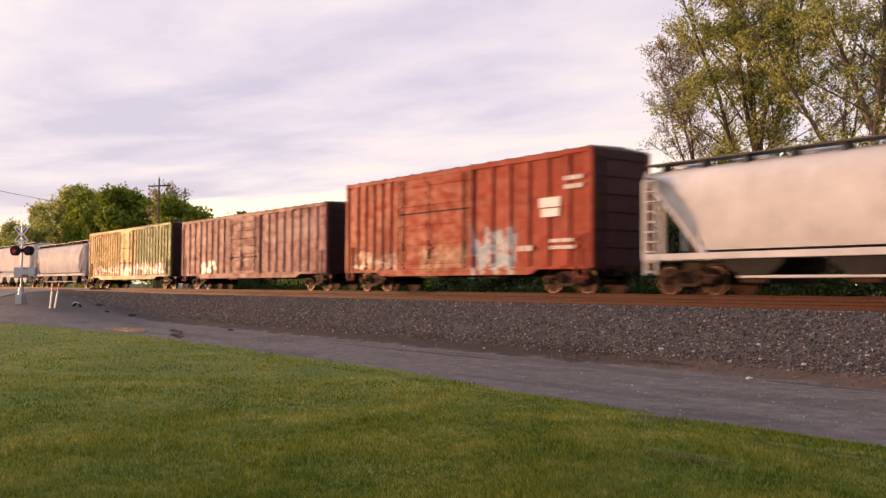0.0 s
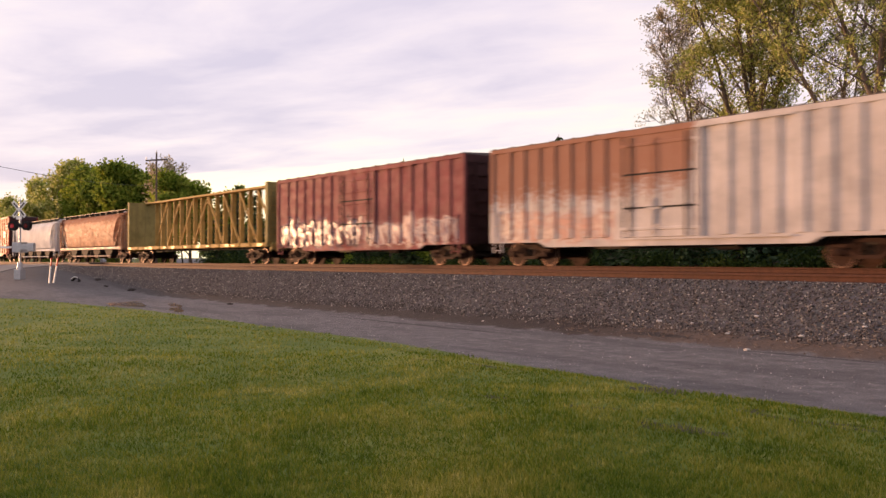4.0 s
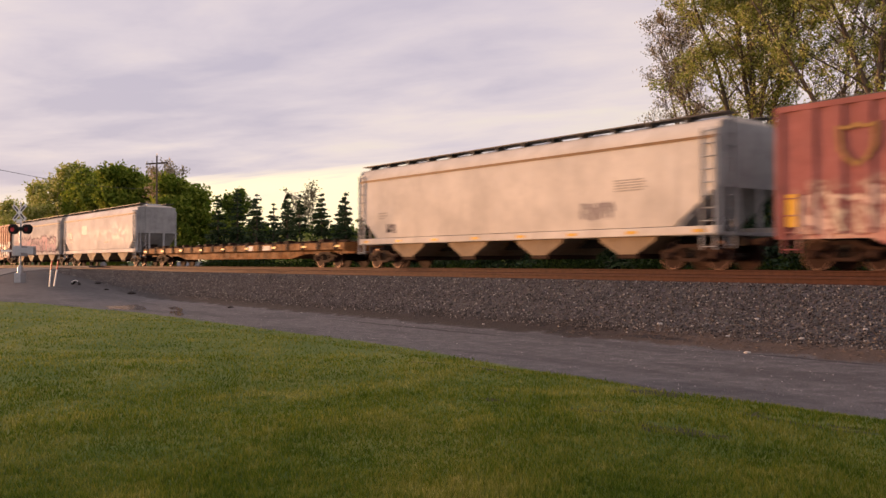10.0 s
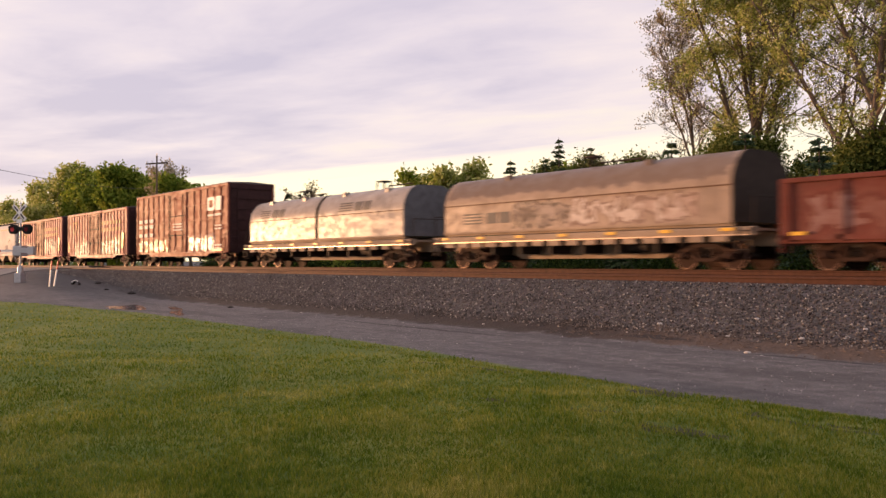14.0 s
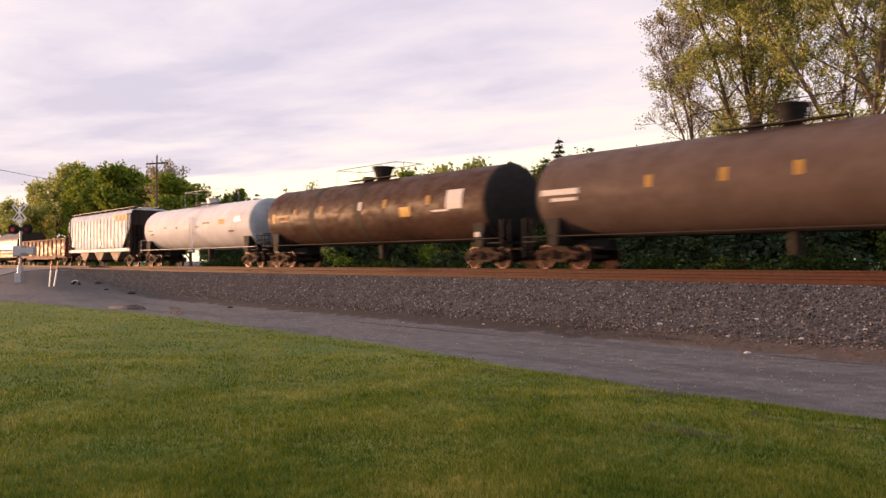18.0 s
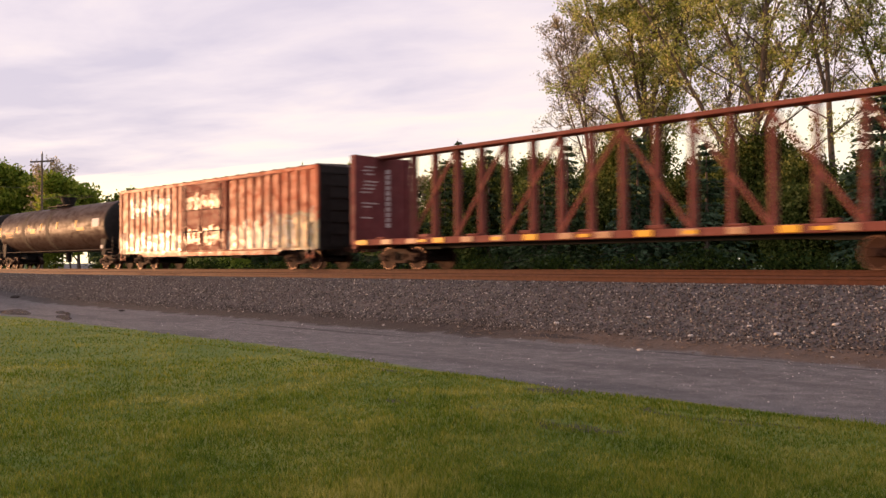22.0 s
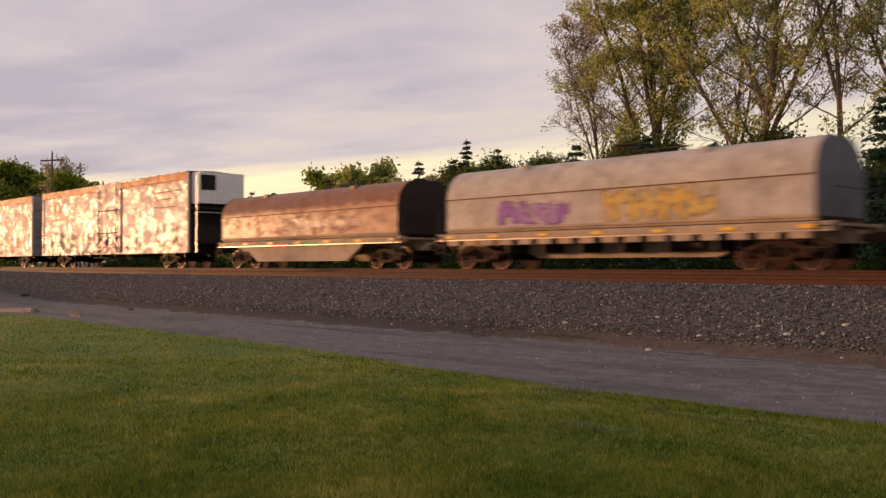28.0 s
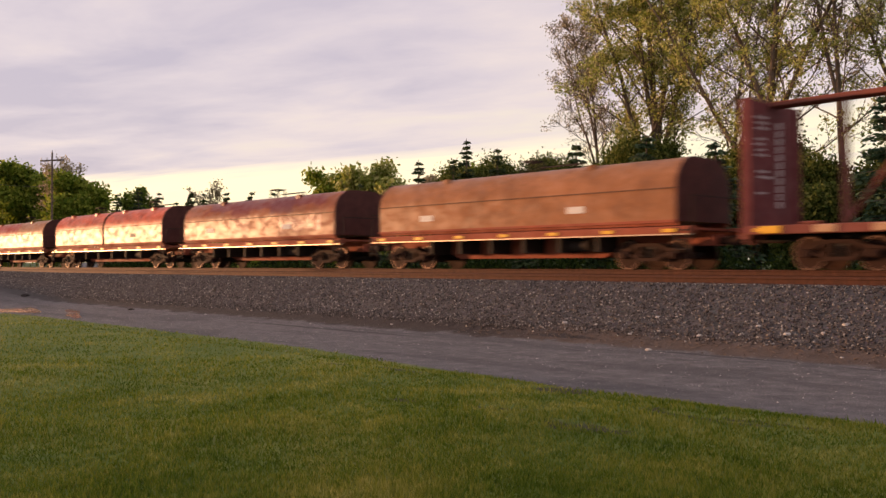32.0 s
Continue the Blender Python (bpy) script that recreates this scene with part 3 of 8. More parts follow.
def lawn_blades():
    rng = np.random.default_rng(4)
    # dense near the camera, thinner away
    n = 400000
    a = np.radians(rng.uniform(94, 178, n))
    r = 1 / rng.uniform(1 / 60.0, 1 / 4.0, n)
    x, y = r * np.cos(a), r * np.sin(a)
    # thinning out towards the edges of the wedge laid out for the camera's view
    deg = np.degrees(a)
    fade = np.clip((r - 2.5) / 3.5, 0, 1) * np.clip((deg - 94) / 9, 0, 1) * np.clip((178 - deg) / 5, 0, 1)
    keep = rng.uniform(0, 1, n) < fade
    # and a thin growth all round
    m = 60000
    a2, r2 = rng.uniform(0, 2 * math.pi, m), 14 * np.sqrt(rng.uniform(0.001, 1, m))
    x, y, r = np.concatenate([x, r2 * np.cos(a2)]), np.concatenate([y, r2 * np.sin(a2)]), np.concatenate([r, r2])
    keep = np.concatenate([keep, np.ones(m, bool)])
    n += m
    edge = steps(GRASS_EDGE, x) + 0.13 * np.sin(x * 2.1) * np.sin(x * 0.83 + 2) + rng.normal(0, 0.08, n) - 0.04
    keep &= y < edge
    for px, py, sx, sy in WORN:
        e = ((x - px) / sx) ** 2 + ((y - py) / sy) ** 2
        keep &= (e > 0.9) | (rng.uniform(0, 1, n) < 0.35)
    x, y, r = x[keep], y[keep], r[keep]
    n = len(x)
    h = rng.uniform(0.028, 0.065, n) * (1 + 0.25 * np.sin(x * 2.1) * np.sin(y * 1.7))
    w = 0.0022 + 0.00055 * r
    a = rng.uniform(0, 2 * math.pi, n)
    lean = rng.normal(0, 0.022, (n, 2))
    z = terrain(x, y) - 0.004
    p = np.stack([x, y, z], 1)
    s = np.stack([np.cos(a) * w, np.sin(a) * w, np.zeros(n)], 1)
    tip = p + np.stack([lean[:, 0], lean[:, 1], h], 1)
    v = np.stack([p - s, p + s, tip], 1).reshape(-1, 3)
    f = np.arange(3 * n).reshape(-1, 3)
    mat = island_material("grass_blades", ((0.08, (0.034, 0.074, 0.007)), (0.38, (0.102, 0.157, 0.015)), (0.62, (0.235, 0.245, 0.037)), (0.92, (0.50, 0.44, 0.15))), 0.6, world=0.8, through_light=0.4, spec=0.12)
    soup("grass", v, f, mat, "short mown lawn with yellowing patches", "grass")


def stones(name, label, n, area, size, mat, seed, lift=0.3):
    """Loose crushed stones lying on the ground."""
    rng = np.random.default_rng(seed)
    x, y = area(rng, n)
    n = len(x)
    s = rng.uniform(*size, n)[:, None, None] * rng.uniform(0.6, 1.3, (n, 1, 3))
    octa = np.array([(1, 0, 0), (-1, 0, 0), (0, 1, 0), (0, -1, 0), (0, 0, 1), (0, 0, -1)], float)
    o = octa[None] * rng.uniform(0.65, 1.2, (n, 6, 1)) + rng.normal(0, 0.16, (n, 6, 3))
    # random turn about z, then tip
    a, t = rng.uniform(0, 6.28, n), rng.uniform(-0.9, 0.9, n)
    o = o * s
    ca, sa_, ct, st = np.cos(a)[:, None], np.sin(a)[:, None], np.cos(t)[:, None], np.sin(t)[:, None]
    X, Y, Z = o[..., 0], o[..., 1], o[..., 2]
    Y, Z = Y * ct - Z * st, Y * st + Z * ct
    X, Y = X * ca - Y * sa_, X * sa_ + Y * ca
    z = terrain(x, y) + s[:, 0, 2] * lift
    v = np.stack([X + x[:, None], Y + y[:, None], Z + z[:, None]], -1).reshape(-1, 3)
    tri = np.array([(0, 2, 4), (2, 1, 4), (1, 3, 4), (3, 0, 4), (2, 0, 5), (1, 2, 5), (3, 1, 5), (0, 3, 5)])
    f = (tri[None] + (np.arange(n) * 6)[:, None, None]).reshape(-1, 3)
    soup(name, v, f, mat, label, "ballast stones")


M_STONES = island_material("crushed_stone", ((0.0, (0.022, 0.018, 0.018)), (0.4, (0.072, 0.060, 0.056)), (0.75, (0.14, 0.118, 0.106)), (0.93, (0.23, 0.20, 0.175)), (1.0, (0.44, 0.40, 0.36))), 0.85)
M_PEBBLE = island_material("pale_gravel", ((0.0, (0.10, 0.085, 0.08)), (0.6, (0.24, 0.215, 0.20)), (1.0, (0.6, 0.56, 0.52))), 0.85)


def slope_area(rng, n):
    u = rng.uniform(0, 1, n) ** 1.25
    x = 6 - u * 72
    y = np.maximum(16.0 + rng.normal(0, 0.14, n), rng.uniform(15.8, 19.3, n))
    return x, y


def lane_area(rng, n):
    u = rng.uniform(0, 1, n) ** 1.5
    return 4 - u * 34, rng.uniform(9.9, 15.6, n)


lawn_blades()
stones("ballast", "grey crushed stone ballast on the railway embankment", 90000, slope_area, (0.013, 0.033), M_STONES, 7)
stones("gravel", "pale loose stones scattered on the tarred lane", 5000, lane_area, (0.004, 0.013), M_PEBBLE, 8, 0.2)


# ---- tracks and crossing ----
def rail_profile(y, top):
    h = 0.172
    return [(y - 0.07, top - h), (y + 0.07, top - h), (y + 0.07, top - h + 0.012), (y + 0.010, top - h + 0.035), (y + 0.010, top - 0.045),
            (y + 0.036, top - 0.033), (y + 0.036, top - 0.006), (y + 0.030, top), (y - 0.030, top), (y - 0.036, top - 0.006), (y - 0.036, top - 0.033),
            (y - 0.010, top - 0.045), (y - 0.010, top - h + 0.035), (y - 0.07, top - h + 0.012)]


def build_track(name, yc, top, label):
    t = thing(name, label, "railway track", kind="structure")
    for dy in (-0.753, 0.753):
        part("rail", Geo().prism(rail_profile(yc + dy, top), -320, 120), M_RAIL, t)
        part("rail_head", Geo().box(-320, 120, yc + dy - 0.027, yc + dy + 0.027, top + 0.001, top + 0.0035), M_RAILTOP, t)
    tz = top - 0.172 - 0.012
    tie = Geo().box(-0.115, 0.115, -1.3, 1.3, -0.17, 0, 0.012).mesh("tie", M_TIE)
    plate = Geo().box(-0.09, 0.09, -0.17, 0.17, 0, 0.012).mesh("tie_plate", M_RAIL)
    n = 150 if yc < 22 else 60
    for i in range(n):
        x = 5.0 - i * 0.5
        if -92 < x < -73:
            continue
        o = part("tie", tie, None, t, at=pose(x, yc, tz, 0, 0, random.uniform(-1, 1)))
        part("tie_plate", plate, None, o, at=pose(0, -0.753, 0))
    return t


build_track("near_track", NEAR_Y, NEAR_Z, "rusty empty railway track on stone ballast")
build_track("far_track", TRACK_Y, RAIL_Z, "railway track under the passing freight train")

M_ASPH = simple("worn_asphalt", (0.17, 0.16, 0.155), 0.85, 0.0, 0.25, 3, 0.3)
M_PLANK = simple("crossing_timber", (0.16, 0.135, 0.12), 0.85, 0.0, 0.3, 4, 0.3)


def build_road():
    def edge(y, k):
        """A point of the skew road: k = 0 on its right edge, 1 on its left."""
        return -72.0 - (y - 18.3) * 0.8 / 0.6 - 13.33 * k

    g = Geo()
    for ys in ([-40, -20, -8, 4, 9.5, 12, 14, 17.5, 18.3], [26.3, 28, 32, 36, 42]):
        prof = [(y, steps([(-30, 0.0), (4, 0.0), (9.5, 0.12), (12, 0.75), (14, 1.12), (18, 1.30), (27, 1.44), (36, 1.0), (60, 0.5)], y) + 0.02) for y in ys]
        n = len(g.v)
        for y, z in prof:
            g.v += [(edge(y, 0), y, z), (edge(y, 1), y, z), (edge(y, 0), y, z - 0.3), (edge(y, 1), y, z - 0.3)]
        for i in range(len(prof) - 1):
            a, b = n + 4 * i, n + 4 * i + 4
            g.f += [(a, b, b + 1, a + 1), (a + 2, a + 3, b + 3, b + 2), (a, a + 2, b + 2, b), (a + 1, b + 1, b + 3, a + 3)]
        g.f += [(n, n + 1, n + 3, n + 2), (n + 4 * len(prof) - 4, n + 4 * len(prof) - 2, n + 4 * len(prof) - 1, n + 4 * len(prof) - 3)]
    # beyond the railway the road bends away over the fields
    pts = [((-103.6, 42), (-116.9, 42)), ((-118, 52), (-130, 49)), ((-150, 66), (-156, 58)), ((-230, 96), (-232, 87))]
    n = len(g.v)
    for (p, q) in pts:
        z = float(terrain(*p)) + 0.06
        g.v += [(p[0], p[1], z), (q[0], q[1], z)]
    g.f += [(n + 2 * i, n + 2 * i + 1, n + 2 * i + 3, n + 2 * i + 2) for i in range(len(pts) - 1)]
    r = solid("road", g, M_ASPH, "worn grey asphalt road over the level crossing", "road", kind="structure")
    for yc, top in ((NEAR_Y, NEAR_Z), (TRACK_Y, RAIL_Z)):
        for a, b in ((-1.85, -0.84), (-0.66, 0.66), (0.84, 1.85)):
            for k in range(5):
                x = edge(yc + (a + b) / 2, 1) + 2.66 * k
                part("crossing_panel", Geo().box(x + 0.01, x + 2.65, yc + a, yc + b, top - 0.2, top - 0.006, 0.02), M_PLANK, r)


build_road()


def water_material():
    m, nt, b = nodes_of("puddle_water")
    b.inputs["Base Color"].default_value = (0.03, 0.026, 0.024, 1)
    b.inputs["Roughness"].default_value = 0.13
    b.inputs["IOR"].default_value = 1.33
    b.inputs["Specular IOR Level"].default_value = 1.0
    bump(nt, b, noise_node(nt, coords(nt), 5, 3), 0.14, 0.02)
    return m


M_WATER = water_material()


def puddle(cx, cy, rx, ry, seed, turn=-18):
    rng = random.Random(seed)
    ph = [rng.uniform(0, 6.28) for _ in range(4)]
    n = 48
    pts = []
    for i in range(n):
        a = 2 * math.pi * i / n
        k = 1 + 0.22 * math.sin(2 * a + ph[0]) + 0.16 * math.sin(3 * a + ph[1]) + 0.1 * math.sin(5 * a + ph[2]) + 0.06 * math.sin(9 * a + ph[3])
        p, q, w = rx * k * math.cos(a), ry * k * math.sin(a), radians(turn)
        pts.append((cx + p * math.cos(w) - q * math.sin(w), cy + p * math.sin(w) + q * math.cos(w)))
    me = bpy.data.meshes.new("puddle")
    z = -0.034
    me.from_pydata([(x, y, z) for x, y in pts], [], [tuple(range(n))])
    me.materials.append(M_WATER)
    tagged(new("puddle", me), "shallow rain puddle on the tarred lane reflecting the train", "puddle", "puddles", "structure")


for a in ((-37.2, 12.05, 3.1, 0.8, 1), (-33.8, 12.9, 1.6, 0.2, 2), (-30.8, 11.8, 1.3, 0.26, 4)):
    puddle(*a)


# ---- freight train: shared running gear ----
def wheel_mesh():
    g = Geo().lathe_y([(-0.07, 0.18), (-0.068, 0.34), (-0.07, 0.375), (-0.07, 0.44), (0.045, 0.452), (0.055, 0.485), (0.075, 0.485), (0.075, 0.37), (0.05, 0.34), (0.05, 0.18)], 28)
    return g.mesh("wheel", M_TRUCK, True)


def rim_mesh():
    n, g = 28, Geo()
    for y, r in ((-0.0715, 0.408), (-0.0745, 0.410), (-0.0745, 0.436), (-0.0715, 0.439)):
        g.v += [(r * math.cos(6.2832 * i / n), y, r * math.sin(6.2832 * i / n)) for i in range(n)]
    for j in range(4):
        k = (j + 1) % 4
        g.f += [(j * n + i, j * n + (i + 1) % n, k * n + (i + 1) % n, k * n + i) for i in range(n)]
    return g.mesh("tread_rim", M_TREAD, True)


def side_frame_mesh():
    g = Geo()
    g.xz([(-1.15, 0.50), (-1.13, 0.62), (-0.72, 0.66), (-0.42, 0.80), (0.42, 0.80), (0.72, 0.66), (1.13, 0.62), (1.15, 0.50), (0.72, 0.46), (0.40, 0.70), (-0.40, 0.70), (-0.72, 0.46)], -0.09, 0.09)
    g.xz([(-0.74, 0.50), (-0.38, 0.26), (0.38, 0.26), (0.74, 0.50), (0.62, 0.52), (0.33, 0.36), (-0.33, 0.36), (-0.62, 0.52)], -0.09, 0.09)
    g.box(-0.40, -0.27, -0.08, 0.08, 0.3, 0.76).box(0.27, 0.40, -0.08, 0.08, 0.3, 0.76)
    for x in (-0.865, 0.865):
        g.box(x - 0.17, x + 0.17, -0.12, 0.10, 0.33, 0.57, 0.03)
        g.lathe_y([(-0.17, 0.05), (-0.165, 0.10), (-0.12, 0.11), (0.0, 0.11)], 14, x, 0.45)
    return g.mesh("side_frame", M_TRUCK)


def spring_mesh():
    """One coil spring of a truck, wound five times."""
    pts = [(0.06 * math.cos(0.7854 * k), 0.06 * math.sin(0.7854 * k), 0.36 + 0.26 * k / 40) for k in range(41)]
    return Geo().sweep(pts, 0.018, 4).mesh("coil_spring", M_STEEL)


WHEEL, RIM, SIDEFRAME, SPRING = wheel_mesh(), rim_mesh(), side_frame_mesh(), spring_mesh()
AXLE = Geo().tube((0, -1.0, 0), (0, 1.0, 0), 0.085, seg=12).mesh("axle", M_STEEL, True)
BOLSTER = Geo().box(-0.2, 0.2, -1.0, 1.0, 0.5, 0.78, 0.04).box(-0.9, 0.9, -0.1, 0.1, 0.62, 0.72).mesh("truck", M_STEEL)
COUPLER = Geo().box(-0.9, 0.0, -0.09, 0.09, 0.76, 0.96, 0.03).xz([(0, 0.72), (0.22, 0.72), (0.28, 0.78), (0.28, 0.98), (0.2, 1.0), (0, 1.0)], -0.16, 0.10).box(0.1, 0.30, 0.06, 0.2, 0.74, 0.98).mesh("coupler", M_TRUCK)
HOSE = Geo().tube((0, 0.3, 0.75), (0.15, 0.3, 0.42), 0.025, seg=6).tube((0.15, 0.3, 0.42), (0.33, 0.25, 0.36), 0.025, seg=6).mesh("brake_hose", M_BLACK)


def truck_set(car, x):
    t = part("truck", BOLSTER, None, car, at=pose(x, 0, 0))
    for y, turn in ((-1.0, 0), (1.0, 180)):
        part("side_frame", SIDEFRAME, None, t, at=pose(0, y, 0, 0, 0, turn))
        for dx in (-0.16, 0, 0.16):
            part("coil_spring", SPRING, None, t, at=pose(dx, y, 0))
    for dx in (-0.865, 0.865):
        part("axle", AXLE, None, t, at=pose(dx, 0, 0.445))
        for y, turn in ((-0.77, 0), (0.77, 180)):
            part("wheel", WHEEL, None, t, at=pose(dx, y, 0.445, 0, 0, turn))
            part("wheel_rim", RIM, None, t, "worn bright rim of the wheel", at=pose(dx, y, 0.445, 0, 0, turn))


def running_gear(car, L, inset, ext):
    """Trucks, couplers and air hoses. ext: how far the coupler face stands past the body."""
    for s in (-1, 1):
        truck_set(car, s * (L / 2 - inset))
        turn = 0 if s > 0 else 180
        part("coupler", COUPLER, None, car, at=pose(s * (L / 2 + ext - 0.25), 0, 0, 0, 0, turn))
        part("brake_hose", HOSE, None, car, at=pose(s * (L / 2 + ext - 0.45), 0, 0, 0, 0, turn))


def ladder(car, x0, x1, y, z0, z1, n, mat, name="ladder"):
    g = Geo()
    sg = -1 if y < 0 else 1
    for x in (x0, x1):
        g.box(x - 0.025, x + 0.025, y, y + sg * 0.05, z0, z1)
    for i in range(n):
        z = z0 + 0.1 + (z1 - z0 - 0.2) * i / (n - 1)
        g.tube((x0, y + sg * 0.06, z), (x1, y + sg * 0.06, z), 0.016, seg=6)
    part(name, g, mat, car)


def end_ladder(car, x, sx, y0, y1, z0, z1, n, mat):
    g = Geo()
    for y in (y0, y1):
        g.box(min(x, x + sx * 0.05), max(x, x + sx * 0.05), y - 0.025, y + 0.025, z0, z1)
    for i in range(n):
        z = z0 + 0.1 + (z1 - z0 - 0.2) * i / (n - 1)
        g.tube((x + sx * 0.06, y0, z), (x + sx * 0.06, y1, z), 0.016, seg=6)
    part("end_ladder", g, mat, car)


def marks(car, rows, y, mat, name, label):
    """Plain bars for stencilled lettering: (x0, x1, z0, z1)."""
    for x0, x1, z0, z1 in rows:
        part(name, Geo().box(x0, x1, y - 0.004, y + 0.02, z0, z1), mat, car, label)


def stencil(cx, z, w, rows, h=0.09, seed=0):
    rng = random.Random(seed)
    out = []
    for r in range(rows):
        x = cx - w / 2
        while x < cx + w / 2 - 0.1:
            k = rng.uniform(0.12, 0.45)
            out.append((x, min(cx + w / 2, x + k), z - r * h * 1.9 - h, z - r * h * 1.9))
            x += k + 0.07
    return out


def reflectors(car, L, y, z, n, mat=None):
    for i in range(n):
        x = -L / 2 + 0.5 + (L - 1.0) * i / (n - 1)
        part("reflector", Geo().box(x - 0.22, x + 0.22, y - 0.006, y + 0.02, z - 0.05, z + 0.05), mat or M_YELLOW, car, "yellow reflective strip")


YS = 1.55        # half width of a car


# ---- boxcar ----
def boxcar(label, L, H, paint, ribs, inset=1.7, door=(-1.55, 1.55), sill=0.88, roof=None, endmat=None, rails=False, plug=True, logo=None, doorpaint=None,
           doorlines=7, ribw=0.34, drop=True, fascia=0.16, ext=0.75, name="boxcar", ladders=True):
    car = thing(name, label, "freight car", group="cars of the freight train")
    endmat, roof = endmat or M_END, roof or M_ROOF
    top = H - 0.06
    # side sheets stand back from the ribs
    part("side_wall", Geo().box(-L / 2, L / 2, -YS + 0.065, -YS + 0.095, sill, top - fascia + 0.01), paint, car)
    part("side_wall", Geo().box(-L / 2, L / 2, YS - 0.095, YS - 0.065, sill, top - fascia + 0.01), paint, car)
    part("floor", Geo().box(-L / 2 + 0.05, L / 2 - 0.05, -YS + 0.1, YS - 0.1, sill + 0.05, sill + 0.2), M_STEEL, car)
    for y0, y1 in ((-YS, -YS + 0.09), (YS - 0.09, YS)):
        part("top_chord", Geo().box(-L / 2, L / 2, y0, y1, top - fascia, top, 0.01), paint, car)
        low = [(-L / 2, sill - 0.02), (L / 2, sill - 0.02), (L / 2, sill + 0.12), (-L / 2, sill + 0.12)]
        if drop:
            low = [(-L / 2, sill + 0.06), (-L / 2, sill - 0.02), (-L / 2 + 2.6, sill - 0.02), (-L / 2 + 3.0, sill - 0.2), (L / 2 - 3.0, sill - 0.2), (L / 2 - 2.6, sill - 0.02), (L / 2, sill - 0.02), (L / 2, sill + 0.06)]
        part("side_sill", Geo().xz(low, y0, y1), paint, car)
    for s in (-1, 1):
        part("corner_post", Geo().box(s * L / 2 - 0.09, s * L / 2 + 0.09, -YS - 0.001, -YS + 0.12, sill, top, 0.01), paint, car)
        part("corner_post", Geo().box(s * L / 2 - 0.09, s * L / 2 + 0.09, YS - 0.12, YS + 0.001, sill, top, 0.01), paint, car)
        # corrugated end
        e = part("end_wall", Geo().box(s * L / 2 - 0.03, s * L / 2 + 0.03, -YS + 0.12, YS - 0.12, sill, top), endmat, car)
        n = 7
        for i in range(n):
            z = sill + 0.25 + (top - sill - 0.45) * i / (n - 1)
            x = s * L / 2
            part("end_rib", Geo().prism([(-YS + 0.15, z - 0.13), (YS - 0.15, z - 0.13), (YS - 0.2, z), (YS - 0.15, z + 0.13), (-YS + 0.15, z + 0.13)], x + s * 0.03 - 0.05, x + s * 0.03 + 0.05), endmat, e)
        if ladders:
            end_ladder(car, s * (L / 2 + 0.09), s, -s * 1.32, -s * 0.92, sill - 0.1, top - 0.3, 9, endmat)
            ladder(car, s * L / 2 - s * 0.62, s * L / 2 - s * 0.18, -YS - 0.004, sill - 0.4, sill + 1.2, 4, paint, "side_ladder")
    # ribs on both sides
    for y0, y1 in ((-YS, -YS + 0.115), (YS - 0.115, YS)):
        for a, b in ((-L / 2 + 0.1, door[0] - 0.08), (door[1] + 0.08, L / 2 - 0.1)):
            for i in range(1, ribs):
                x = a + (b - a) * i / ribs
                k = ribw / 2
                part("rib", Geo().box(x - k, x + k, y0, y1, sill + 0.1, top - fascia, 0.012), paint, car)
    if rails:
        for z in (sill + 1.1, sill + 2.1, sill + 3.1):
            for a, b in ((-L / 2 + 0.9, door[0] - 0.1), (door[1] + 0.1, L / 2 - 0.9)):
                part("side_rail", Geo().box(a, b, -YS - 0.03, -YS + 0.02, z - 0.035, z + 0.035), paint, car)
    # sliding door with pressed ribs, rails and locking bar
    dm = doorpaint or paint
    d = part("door", Geo().box(door[0], door[1], -YS - 0.015, -YS + 0.04, sill + 0.08, top - fascia - 0.03, 0.01), dm, car)
    for i in range(doorlines):
        z = sill + 0.35 + (top - fascia - sill - 0.7) * i / max(1, doorlines - 1)
        part("door_rib", Geo().box(door[0] + 0.06, door[1] - 0.06, -YS - 0.045, -YS - 0.01, z - 0.05, z + 0.05, 0.015), dm, d)
    for x in (door[0], door[1]):
        part("door_post", Geo().box(x - 0.07, x + 0.07, -YS - 0.035, -YS + 0.03, sill + 0.02, top - fascia), dm, d)
    # dark strips painting in the shaded gaps round the door and across its leaves
    for x in (door[0] + 0.1, door[1] - 0.1) if doorlines < 10 else ():
        part("door_gap_strip", Geo().box(x - 0.035, x + 0.035, -YS - 0.02, -YS, sill + 0.1, top - fascia - 0.05), M_BLACK, d)
    for u in (0.30, 0.62) if doorlines < 10 else ():
        z = sill + (top - fascia - sill) * u
        part("door_gap_strip", Geo().box(door[0] + 0.14, door[1] - 0.14, -YS - 0.022, -YS, z - 0.03, z + 0.03), M_BLACK, d)
    for x in (door[0] + 0.45, door[1] - 0.45) if plug and door[1] - door[0] > 2.5 else ():
        part("lock_rod", Geo().tube((x, -YS - 0.07, sill + 0.1), (x, -YS - 0.07, top - fascia - 0.1), 0.028, seg=6).box(x - 0.06, x + 0.06, -YS - 0.075, -YS - 0.02, sill + 0.9, sill + 1.1), M_STEEL, d)
    g = Geo()
    for x in ((door[0] * 0.55 + door[1] * 0.45,) if plug else (door[1] - 0.35,)):
        g.tube((x, -YS - 0.09, sill + 0.1), (x, -YS - 0.09, top - fascia - 0.2), 0.025, seg=6)
        g.box(x - 0.3, x + 0.3, -YS - 0.10, -YS - 0.04, sill + 0.95, sill + 1.02)
        g.box(x - 0.05, x + 0.05, -YS - 0.10, -YS - 0.02, sill + 0.5, sill + 1.3)
    part("lock_bar", g, dm, d)
    part("door_track", Geo().box(door[0] - 0.2, door[1] + (door[1] - door[0]), -YS - 0.07, -YS, sill + 0.0, sill + 0.06), dm, car)
